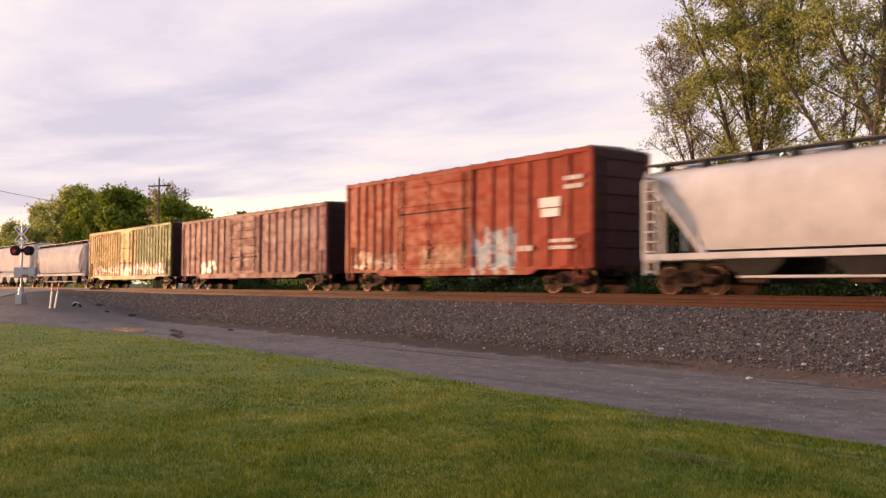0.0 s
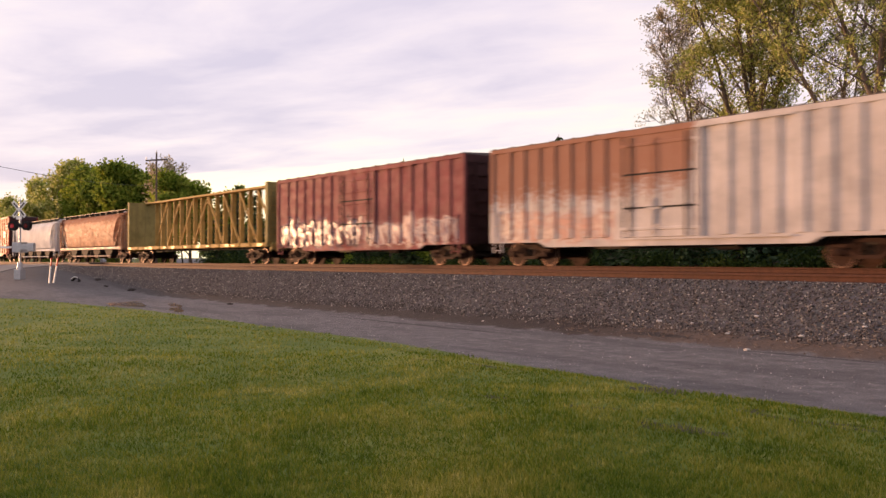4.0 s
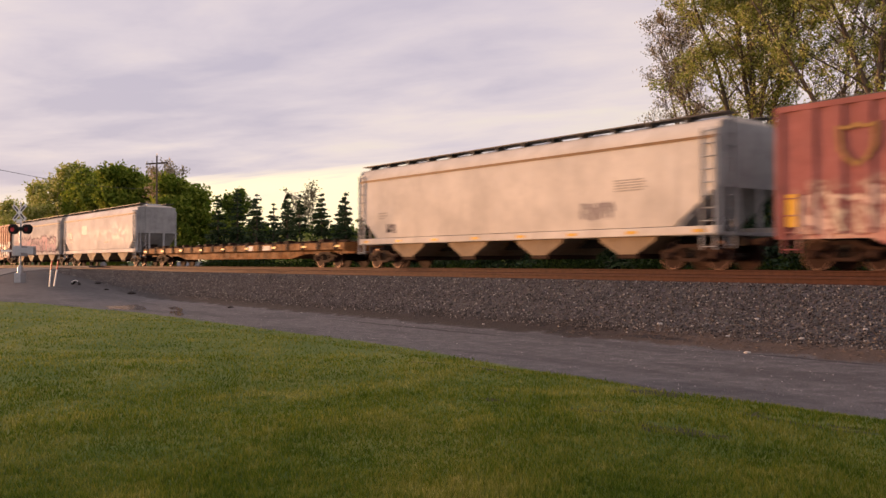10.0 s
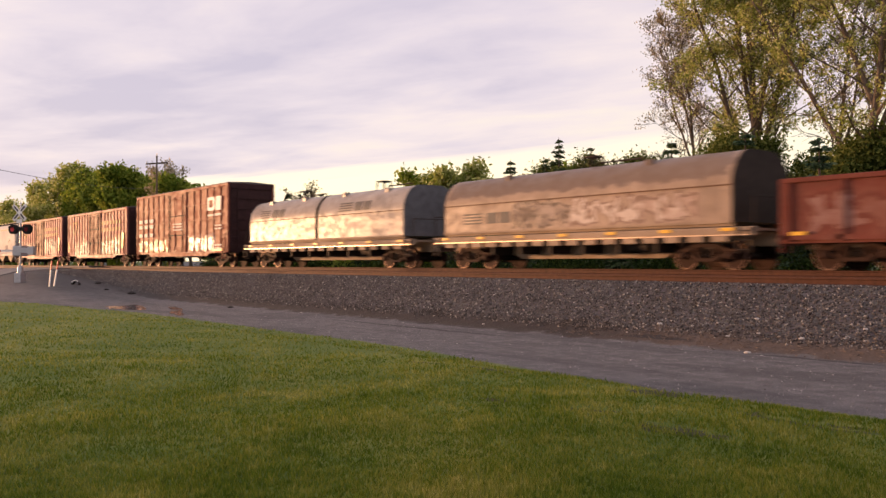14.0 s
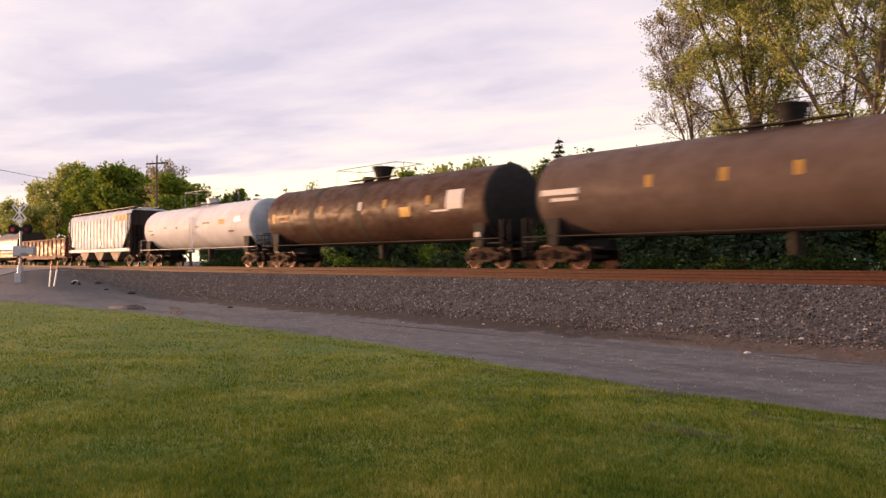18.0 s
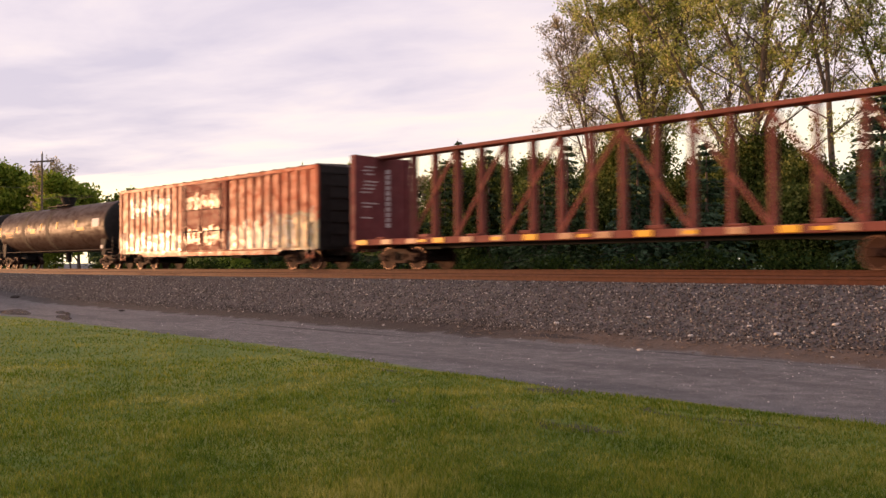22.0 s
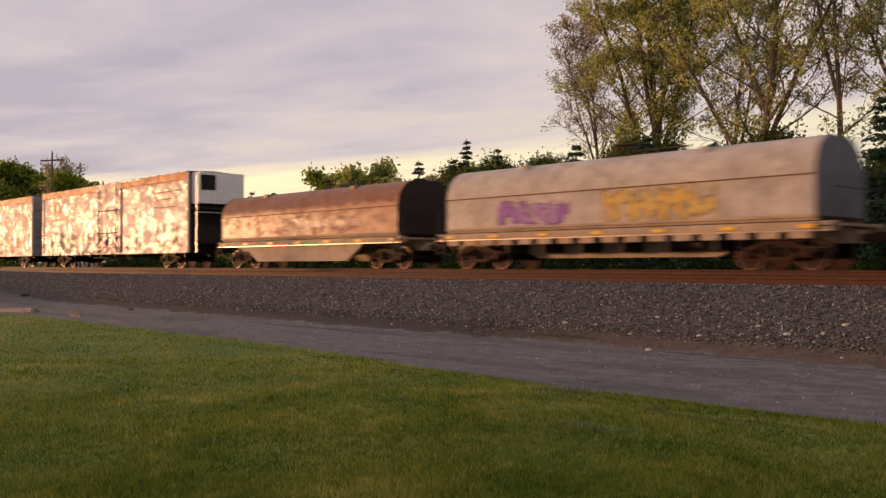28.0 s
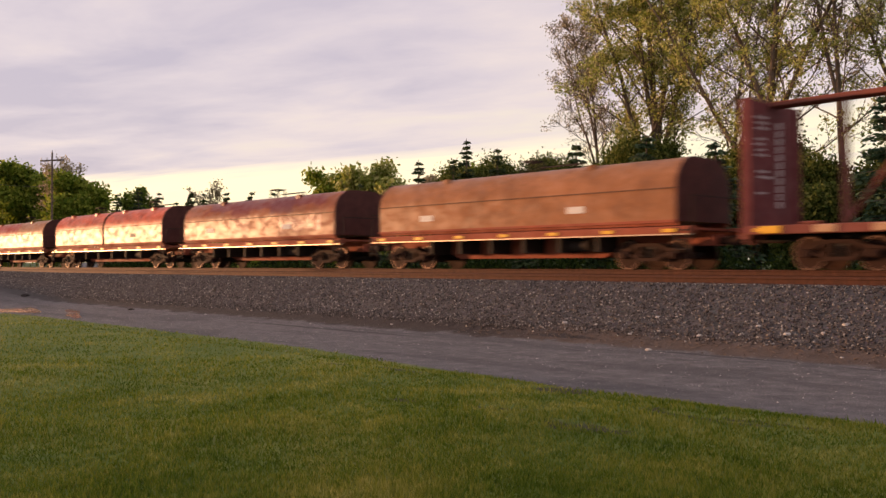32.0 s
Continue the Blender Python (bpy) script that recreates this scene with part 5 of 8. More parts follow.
# ---- gondola ----
def gondola(label, L, H, paint, posts=13, inset=1.85, ext=0.75):
    car = thing("gondola", label, "freight car", group="cars of the freight train")
    hl, sill = L / 2, 0.75
    for s in (-1, 1):
        part("side_sheet", Geo().box(-hl, hl, min(s * 1.40, s * 1.46), max(s * 1.40, s * 1.46), sill, H - 0.1), paint, car)
        part("top_chord", Geo().box(-hl, hl, min(s * 1.38, s * YS), max(s * 1.38, s * YS), H - 0.14, H, 0.02), paint, car)
        part("side_sill", Geo().xz([(-hl, 0.85), (-hl, 0.98), (hl, 0.98), (hl, 0.85), (hl - 3, 0.82), (hl - 3.6, 0.62), (-hl + 3.6, 0.62), (-hl + 3, 0.82)], min(s * 1.42, s * YS), max(s * 1.42, s * YS)), paint, car)
        for i in range(posts):
            x = -hl + 0.15 + (L - 0.3) * i / (posts - 1)
            part("side_post", Geo().prism([(s * 1.45, 0.8), (s * YS, 0.8), (s * YS, H - 0.14), (s * 1.45, H - 0.14)] if s > 0 else [(-YS, 0.8), (-1.45, 0.8), (-1.45, H - 0.14), (-YS, H - 0.14)], x - 0.1, x + 0.1), paint, car)
        e = part("end_wall", Geo().box(s * hl - 0.05, s * hl + 0.05, -1.46, 1.46, sill, H), paint, car)
        for z in (1.2, 1.65, 2.1):
            part("end_rib", Geo().box(s * hl + s * 0.05 - 0.06, s * hl + s * 0.05 + 0.06, -1.4, 1.4, z - 0.1, z + 0.1, 0.03), paint, e)
        end_ladder(car, s * (hl + 0.1), s, -1.35, -0.95, 0.5, H, 6, paint)
    part("floor", Geo().box(-hl, hl, -1.4, 1.4, sill + 0.15, sill + 0.25), M_STEEL, car)
    part("load", Geo().box(-hl + 0.2, hl - 0.2, -1.38, 1.38, sill + 0.25, sill + 0.9), M_STEEL, car, "dark scrap load")
    part("center_sill", Geo().box(-hl, hl, -0.2, 0.2, 0.6, 0.95), M_STEEL, car)
    reflectors(car, L, -YS - 0.006, 1.02, 5)
    running_gear(car, L, inset, ext)
    return car


# ---- long flat car ----
def flat_car(label, L, paint, deckmat, inset=2.6, ext=0.5):
    car = thing("flatcar", label, "freight car", group="cars of the freight train")
    hl = L / 2
    for s in (-1, 1):
        part("side_sill", Geo().box(-hl, hl, min(s * 1.42, s * YS), max(s * 1.42, s * YS), 0.88, 1.24, 0.02), paint, car)
        for i in range(17):
            x = -hl + 0.8 + (L - 1.6) * i / 16
            part("stake_pocket", Geo().box(x - 0.16, x + 0.16, min(s * (YS - 0.02), s * (YS + 0.05)), max(s * (YS - 0.02), s * (YS + 0.05)), 0.9, 1.26, 0.02), deckmat, car)
        part("end_sill", Geo().box(s * hl - 0.08, s * hl + 0.08, -1.5, 1.5, 0.8, 1.24), paint, car)
    part("deck", Geo().box(-hl, hl, -1.46, 1.46, 1.16, 1.27), deckmat, car)
    part("center_sill", Geo().xz([(-hl, 0.7), (-hl, 1.1), (hl, 1.1), (hl, 0.7), (hl - 5, 0.7), (hl - 6.5, 0.46), (-hl + 6.5, 0.46), (-hl + 5, 0.7)], -0.9, 0.9), paint, car)
    for i in range(22):
        x = -hl + 1.2 + (L - 2.4) * i / 21
        for y in (-1.45, 1.05):
            part("load_bracket", Geo().box(x - 0.2, x + 0.2, y, y + 0.4, 1.27, 1.33 + 0.05 * (i % 3), 0.03).tube((x, y + 0.2, 1.3), (x, y + 0.2, 1.45), 0.04, seg=8), deckmat, car)
    for y in (-1.0, 0.85):
        part("deck_rail", Geo().box(-hl + 0.5, hl - 0.5, y, y + 0.15, 1.27, 1.38), deckmat, car)
    reflectors(car, L, -YS - 0.056, 1.06, 9)
    for x, m in ((3.6, M_WHITE), (5.8, M_SILVER)):
        part("side_placard", Geo().box(x - 0.45, x + 0.45, -YS - 0.007, -YS + 0.02, 0.93, 1.18), m, car)
    running_gear(car, L, inset, ext)
    return car


# ---- trees ----
M_BARK = simple("grey_brown_bark", (0.13, 0.10, 0.08), 0.9, 0.0, 0.4, 6, 0.5)
M_BARK2 = simple("pale_bark", (0.13, 0.10, 0.078), 0.9, 0.0, 0.35, 6, 0.5)
LEAF_YOUNG = island_material("young_olive_leaves", ((0.0, (0.17, 0.22, 0.04)), (0.5, (0.38, 0.41, 0.10)), (1.0, (0.66, 0.61, 0.28))), 0.6, through_light=0.45, spec=0.1)
LEAF_PALE = island_material("pale_budding_leaves", ((0.0, (0.20, 0.17, 0.09)), (0.5, (0.38, 0.32, 0.19)), (1.0, (0.58, 0.49, 0.35))), 0.6, through_light=0.4, spec=0.1)
LEAF_GREEN = island_material("fresh_green_leaves", ((0.0, (0.075, 0.125, 0.016)), (0.5, (0.18, 0.245, 0.03)), (1.0, (0.34, 0.37, 0.06))), 0.6, through_light=0.45, spec=0.08)
LEAF_DARK = island_material("dark_green_leaves", ((0.0, (0.065, 0.11, 0.018)), (0.5, (0.15, 0.215, 0.034)), (1.0, (0.28, 0.33, 0.06))), 0.6, through_light=0.4, spec=0.08)
NEEDLES = island_material("blue_green_needles", ((0.0, (0.022, 0.048, 0.026)), (0.5, (0.05, 0.09, 0.05)), (1.0, (0.10, 0.15, 0.08))), 0.6, through_light=0.15, spec=0.1)
NEEDLES_D = island_material("dark_needles", ((0.0, (0.02, 0.04, 0.018)), (0.5, (0.048, 0.08, 0.034)), (1.0, (0.10, 0.135, 0.058))), 0.6, through_light=0.15, spec=0.1)


# olive leaves toned down: shade cast by train and trees is put into the colour
LEAF_OLIVE_SHADE = island_material("shade_toned_olive_leaves", ((0.0, (0.034, 0.056, 0.012)), (0.5, (0.105, 0.135, 0.03)), (1.0, (0.25, 0.26, 0.075))), 0.65, through_light=0.35, spec=0.06)
# near-black green: the train's shade on the bank is put into this leaf colour
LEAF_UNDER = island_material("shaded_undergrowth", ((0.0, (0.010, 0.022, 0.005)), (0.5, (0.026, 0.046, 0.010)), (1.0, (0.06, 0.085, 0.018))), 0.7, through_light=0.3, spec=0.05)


def spray_cards(centres, along, size, rng):
    """Narrow needle sprays that point along their twigs."""
    n = len(centres)
    a = along / np.linalg.norm(along, axis=1, keepdims=True)
    b = rng.normal(0, 1, (n, 3)); b -= a * (a * b).sum(1, keepdims=True); b /= np.linalg.norm(b, axis=1, keepdims=True)
    s = rng.uniform(size[0], size[1], n)[:, None]
    v = np.stack([centres - a * s, centres - a * s * 0.1 + b * s * 0.42, centres + a * s, centres - a * s * 0.1 - b * s * 0.42], 1).reshape(-1, 3)
    return v, np.arange(4 * n).reshape(-1, 4)


def leaf_cards(centres, size, rng):
    """Small bent quads at the given places."""
    n = len(centres)
    a = rng.normal(0, 1, (n, 3)); a /= np.linalg.norm(a, axis=1, keepdims=True)
    b = rng.normal(0, 1, (n, 3)); b -= a * (a * b).sum(1, keepdims=True); b /= np.linalg.norm(b, axis=1, keepdims=True)
    s = rng.uniform(size[0], size[1], n)[:, None]
    c = np.asarray(centres)
    v = np.stack([c - a * s, c + b * s * 0.55, c + a * s, c - b * s * 0.55], 1).reshape(-1, 3)
    return v, np.arange(4 * n).reshape(-1, 4)


def grow(rng, base, height, spread, trunk_r, levels=3, first=0.3, kids=7, up=0.55, wiggle=0.10, lean=(0, 0)):
    """Limbs as chains of tapered tubes; returns the wood and the twig ends."""
    g, tips = Geo(), []

    def limb(p, d, length, r, level):
        segs = 5 if level == 0 else 4
        pts = [Vector(p)]
        d = Vector(d).normalized()
        for i in range(segs):
            d = (d + Vector((rng.normal(0, wiggle), rng.normal(0, wiggle), rng.normal(0, wiggle * 0.6) + (0.05 if level else 0)))).normalized()
            pts.append(pts[-1] + d * (length / segs))
        for i in range(segs):
            u0, u1 = i / segs, (i + 1) / segs
            g.tube(pts[i], pts[i + 1], max(0.008, r * (1 - 0.85 * u0)), max(0.006, r * (1 - 0.85 * u1)), 7 if level == 0 else 4)
        if level >= levels:
            tips.extend(pts[1:])
            return
        n = kids if level == 0 else max(3, kids - 2 - level)
        for k in range(n):
            u = first + (1 - first) * (k + rng.uniform(0.1, 0.9)) / n if level == 0 else rng.uniform(0.25, 1.0)
            f = min(u, 0.999) * segs
            q = pts[int(f)].lerp(pts[int(f) + 1], f - int(f))
            a = rng.uniform(0, 6.28) if level == 0 else rng.uniform(0, 6.28)
            out = Vector((math.cos(a), math.sin(a), 0))
            nd = (d * (up + 0.25 * level) + out * spread + Vector((0, 0, 0.25))).normalized()
            limb(q, nd, length * (0.5 if level else 0.46) * (1.15 - 0.55 * u if level == 0 else rng.uniform(0.6, 0.95)), r * (0.42 if level == 0 else 0.5), level + 1)
        tips.append(pts[-1])

    limb(base, (lean[0], lean[1], 1), height, trunk_r, 0)
    return g, tips


def broadleaf(name, label, x, y, height, leaf, seed, density=26, spread=0.75, trunk=0.28, kids=8, size=(0.10, 0.2), first=0.3, clump=0.55, bark=None, levels=3, up=0.55, lean=(0, 0), z=None):
    rng = np.random.default_rng(seed)
    t = thing(name, label, "tree", pose(x, y, float(terrain(x, y)) if z is None else z), "trees behind the railway")
    g, tips = grow(rng, (0, 0, 0), height * 0.86, spread, trunk, levels, first, kids, up, lean=lean)
    # bring the crown's top to the wanted height
    k = (height - clump * 0.8) / max(p.z for p in tips)
    g.v = [(a * k, b * k, c * k) for a, b, c in g.v]
    tips = [p * k for p in tips]
    part("trunk", g, bark or M_BARK, t, smooth=True)
    tips = np.array([tuple(p) for p in tips])
    tips = tips[tips[:, 2] > height * first * 0.55]
    c = np.repeat(tips, density, 0) + rng.normal(0, clump, (len(tips) * density, 3)) * np.array([1, 1, 0.8])
    v, f = leaf_cards(c, size, rng)
    part("crown", soup("crown", v, f, leaf, None, None), None, t)
    return t


def conifer(name, label, x, y, height, radius, mat, seed, z=None, dens=1.0, low=0.06):
    rng = np.random.default_rng(seed)
    t = thing(name, label, "tree", pose(x, y, float(terrain(x, y)) if z is None else z), "trees behind the railway")
    g, cs, ds = Geo().tube((0, 0, 0), (0, 0, height * 0.97), 0.02 * height + 0.04, 0.015, 7), [], []
    layers = int(height * 2.3)
    for i in range(layers):
        u = (i + rng.uniform(-0.3, 0.3)) / layers
        zc = height * (low + (0.985 - low) * u)
        reach = radius * (1 - u) ** 0.85 * rng.uniform(0.72, 1.12) + 0.08
        nb = int(6 + 4 * (1 - u))
        for k in range(nb):
            a = rng.uniform(0, 6.28)
            rr = reach * rng.uniform(0.7, 1.1)
            tip = (rr * math.cos(a), rr * math.sin(a), zc - rr * (0.30 - 0.35 * u) + 0.1)
            g.tube((0, 0, zc), tip, 0.02 + 0.02 * (1 - u), 0.006, 3)
            m = max(4, int(rr * 26 * dens))
            w = rng.uniform(0.15, 1.0, m)
            p = np.stack([w * tip[0], w * tip[1], zc + w * (tip[2] - zc) - 0.10 * w], 1)
            cs.append(p + rng.normal(0, 0.09, (m, 3)) * (0.4 + 0.6 * rr))
            turn = a + rng.uniform(-0.9, 0.9, m)
            ds.append(np.stack([np.cos(turn), np.sin(turn), rng.uniform(-0.55, 0.1, m)], 1))
    part("trunk", g, M_BARK, t)
    v, f = spray_cards(np.concatenate(cs), np.concatenate(ds), (0.10, 0.2), rng)
    part("crown", soup("crown", v, f, mat, None, None), None, t)
    return t


def shrub(name, label, x, y, rx, ry, h, mat, seed, n=1500, size=(0.06, 0.13), category="shrub"):
    rng = np.random.default_rng(seed)
    t = thing(name, label, category, pose(x, y, float(terrain(x, y))), "undergrowth behind the railway")
    g = Geo()
    cen = []
    for k in range(10):
        a, r = rng.uniform(0, 6.28), rng.uniform(0.1, 0.85)
        e = Vector((r * rx * math.cos(a), r * ry * math.sin(a), h * rng.uniform(0.45, 0.85) * (1 - 0.35 * r)))
        g.tube((e.x * 0.3, e.y * 0.3, -0.05), e, 0.03, 0.01, 4)
        cen.append(tuple(e))
    part("stems", g, M_BARK, t)
    cen = np.array(cen)
    c = cen[rng.integers(0, len(cen), n)] + rng.normal(0, 1, (n, 3)) * np.array([rx * 0.3, ry * 0.3, h * 0.2])
    c[:, 2] = np.abs(c[:, 2])
    v, f = leaf_cards(c, size, rng)
    part("foliage", soup("foliage", v, f, mat, None, None), None, t)
    return t


# clump beyond the crossing
for i, (x, y, h, leaf, k) in enumerate(((-153.6, 38, 17.6, LEAF_YOUNG, 9), (-165.4, 38, 15.6, LEAF_YOUNG, 8), (-172.9, 36, 12.8, LEAF_YOUNG, 8), (-138.4, 40, 15.6, LEAF_GREEN, 18), (-145.8, 42, 14.8, LEAF_GREEN, 16), (-132.0, 41, 14.2, LEAF_DARK, 18),
                                        (-122.0, 40, 13.7, LEAF_GREEN, 18), (-121.1, 43, 13.2, LEAF_DARK, 16), (-112.3, 42, 12.0, LEAF_GREEN, 18), (-105.2, 42, 11.4, LEAF_GREEN, 16), (-158.0, 44, 15.0, LEAF_GREEN, 14))):
    broadleaf("broadleaf_tree", "leafy spring tree with a rounded green crown" if k > 12 else "tall tree with thin yellow-green spring leaves",
              x, y, h, leaf, 20 + i, k, 0.8, 0.25, 9, (0.16, 0.36), 0.12, 0.62)
for i, (x, y, h) in enumerate(((-112.5, 43, 14.6), (-110.0, 43, 13.7), (-107.0, 43, 12.8), (-114.5, 60, 13.2), (-112.0, 60, 12.0))):
    broadleaf("budding_tree", "slender tree with sparse pale spring buds", x, y, h, LEAF_PALE, 60 + i, 2, 0.45, 0.13, 8, (0.10, 0.2), 0.3, 0.3)
# belt behind the railway
for i, (x, y, h) in enumerate(((-95.5, 41.3, 9.0), (-94.1, 43.0, 9.8), (-87.3, 42.1, 8.9), (-79.6, 43.0, 8.5), (-75.2, 43.0, 8.4), (-70.8, 43.0, 8.2), (-67.0, 43.0, 7.8), (-69.7, 47.3, 7.6), (-67.5, 47.3, 7.7), (-50.1, 44.7, 9.4), (-44.6, 43.0, 8.5), (-45.0, 44.7, 10.5), (-42.3, 45.0, 9.6), (-47.6, 45.5, 8.8), (-32.9, 39.6, 6.9), (-29.8, 37.8, 8.0), (-33.7, 41.3, 6.8), (-63.4, 43.0, 7.2), (-61.5, 43.0, 7.2), (-55.0, 43.0, 7.8), (-52.4, 44.0, 7.6), (-46.6, 45.0, 9.1), (-39.0, 43.5, 7.0), (-36.2, 42.5, 7.4), (-91.0, 43.5, 8.6), (-84.6, 44.0, 8.3), (-82.2, 43.0, 8.8), (-77.4, 44.0, 8.0), (-73.0, 44.0, 8.0), (-89.2, 45.0, 8.2))):
    conifer("spruce", "dark narrow spruce with drooping branches", x, y, h, 1.45 + 0.07 * h, NEEDLES_D, 80 + i, None, 1.35)
for i, (x, y, h, r) in enumerate(((-26.9, 40, 8.3, 3.0), (-22.9, 40, 7.6, 2.9), (-14.6, 40, 9.6, 3.0), (-10.5, 40, 9.0, 3.0))):
    conifer("blue_spruce", "broad blue-green spruce with layered branches", x, y, h, r, NEEDLES, 110 + i, None, 1.3)
for i, (x, y, h, leaf) in enumerate(((-116.6, 52, 11.2, LEAF_DARK), (-68.7, 50, 8.6, LEAF_DARK), (-68.7, 52, 8.8, LEAF_YOUNG), (-65.2, 52, 8.4, LEAF_YOUNG), (-61.7, 52, 9.0, LEAF_YOUNG), (-58.2, 54, 9.6, LEAF_PALE),
                                    (-49.0, 49, 7.8, LEAF_DARK), (-67.4, 50, 9.6, LEAF_YOUNG), (-65.2, 50, 10.2, LEAF_GREEN), (-62.1, 50, 9.8, LEAF_YOUNG), (-59.0, 50, 10.2, LEAF_YOUNG), (-48.7, 47, 8.7, LEAF_GREEN))):
    broadleaf("broadleaf_tree", "mid-sized leafy tree in fresh spring green" if leaf is not LEAF_PALE else "thin tree with pale spring leaves", x, y, h, leaf, 130 + i, 12, 0.62, 0.18, 8, (0.13, 0.28), 0.1, 0.42)
# dense dark trees closing the belt
for i, (x, y, h, leaf) in enumerate(((-119, 51, 6.0, LEAF_DARK), (-113, 50, 6.3, LEAF_GREEN), (-107, 51, 5.4, LEAF_DARK), (-101, 50, 5.8, LEAF_DARK), (-95, 51, 5.1, LEAF_GREEN), (-90, 50, 4.6, LEAF_DARK), (-84, 51, 5.1, LEAF_DARK), (-78, 50, 4.5, LEAF_GREEN), (-73, 51, 4.7, LEAF_DARK), (-67, 50, 4.5, LEAF_DARK),
                                    (-60, 49, 3.8, LEAF_DARK), (-55, 48, 3.7, LEAF_GREEN), (-52, 50, 4.1, LEAF_DARK))):
    broadleaf("broadleaf_tree", "dense dark green tree with leaves down to the ground", x, y, h, leaf, 500 + i, 14, 0.75, 0.2, 9, (0.16, 0.32), 0.05, 0.55)
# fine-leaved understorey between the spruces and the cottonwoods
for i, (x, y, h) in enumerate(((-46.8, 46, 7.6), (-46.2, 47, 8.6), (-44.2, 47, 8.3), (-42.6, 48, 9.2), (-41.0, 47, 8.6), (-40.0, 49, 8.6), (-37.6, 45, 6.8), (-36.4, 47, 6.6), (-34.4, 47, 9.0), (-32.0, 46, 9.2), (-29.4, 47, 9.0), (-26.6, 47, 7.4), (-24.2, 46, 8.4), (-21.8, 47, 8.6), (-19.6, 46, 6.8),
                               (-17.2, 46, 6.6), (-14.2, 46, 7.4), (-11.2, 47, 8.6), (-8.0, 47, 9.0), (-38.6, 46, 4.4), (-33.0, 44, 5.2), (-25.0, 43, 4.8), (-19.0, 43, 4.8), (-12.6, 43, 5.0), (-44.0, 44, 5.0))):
    broadleaf("understorey_tree", "small dull olive-green tree with fine leaves down to the ground", x, y, h, LEAF_OLIVE_SHADE, 540 + i, 26, 0.62, 0.12, 9, (0.06, 0.14), 0.04, 0.5)
# tall cottonwoods: open crowns on rising limbs
def cottonwood(label, x, y, height, leaf, seed, leaves, lean=(0, 0), limbs=18, trunk=0.3, start=0.22, reach=0.34, rise=1.6, size=(0.05, 0.11), stems=(), drift=(0, 0)):
    """stems: further leaders (fraction of the height, angle in degrees, outward slope). drift: how the leader bends sideways."""
    rng = np.random.default_rng(seed)
    t = thing("cottonwood", label, "tree", pose(x, y, float(terrain(x, y))), "trees behind the railway")
    g, tips = Geo(), []

    def limb(p, d, length, r, segs, bend, wig, side=(0, 0)):
        pts = [Vector(p)]
        d = Vector(d).normalized()
        for i in range(segs):
            d = (d + Vector((rng.normal(0, wig) + side[0], rng.normal(0, wig) + side[1], rng.normal(0, wig) + bend))).normalized()
            pts.append(pts[-1] + d * (length / segs))
        for i in range(segs):
            g.tube(pts[i], pts[i + 1], max(0.012, r * (1 - 0.8 * i / segs)), max(0.010, r * (1 - 0.8 * (i + 1) / segs)), 8 if r > 0.12 else 4)
        return pts

    def on(pts, u):
        f = min(u, 0.999) * (len(pts) - 1)
        i = int(f)
        return pts[i].lerp(pts[i + 1], f - i), (pts[i + 1] - pts[i]).normalized()

    leaders = [(limb((0, 0, -0.2), (lean[0], lean[1], 1), height, trunk, 8, 0.02, 0.04, drift), height, start, trunk)]
    for u, ang, slope in stems:
        p, d = on(leaders[0][0], u)
        a = radians(ang)
        ln = height * (1.0 - u) * 0.95
        leaders.append((limb(p, (math.cos(a) * slope, math.sin(a) * slope, 1), ln, trunk * 0.55, 7, 0.02, 0.06), ln, 0.12, trunk * 0.55))
    for pts, _, st, tr in leaders:
        n = max(6, int(limbs * (1 if tr == trunk else 0.55)))
        for k in range(n):
            u = st + (0.98 - st) * (k + rng.uniform(0, 0.8)) / n
            p, d = on(pts, u)
            a = k * 2.4 + rng.uniform(-0.5, 0.5)
            ln = height * reach * (1.1 - 0.75 * u) * rng.uniform(0.7, 1.15) * (1 if tr == trunk else 0.75)
            arm = limb(p, (math.cos(a), math.sin(a), rise * rng.uniform(0.55, 1.25)), ln, tr * (0.34 - 0.2 * u), 5, 0.03, 0.10)
            for m in range(8):
                q, e = on(arm, rng.uniform(0.2, 1.0))
                twig = limb(q, e + Vector(rng.normal(0, 1, 3)) * 0.5 + Vector((0, 0, 0.2)), ln * rng.uniform(0.18, 0.40), 0.022, 3, 0.03, 0.14)
                for w in range(4):
                    q2, e2 = on(twig, rng.uniform(0.3, 1.0))
                    tips += limb(q2, e2 + Vector(rng.normal(0, 0.5, 3)), rng.uniform(0.4, 0.9), 0.012, 2, 0.0, 0.15)[1:]
    part("trunk", g, M_BARK2, t, smooth=True)
    tips = np.array([tuple(p) for p in tips])
    # leaves come in patches: some boughs are full, some nearly bare
    full = 0.5 + 0.5 * np.sin(tips[:, 0] * 1.3 + seed) * np.sin(tips[:, 1] * 1.1 + 1) + 0.35 * np.sin(tips[:, 2] * 1.7 + seed * 2)
    cnt = rng.poisson(leaves * np.clip(full + 0.35, 0.12, 1.5))
    c = np.repeat(tips, cnt, 0)
    c = c + rng.normal(0, 0.16, c.shape)
    v, f = leaf_cards(c, size, rng)
    part("crown", soup("crown", v, f, leaf, None, None), None, t)
    return t


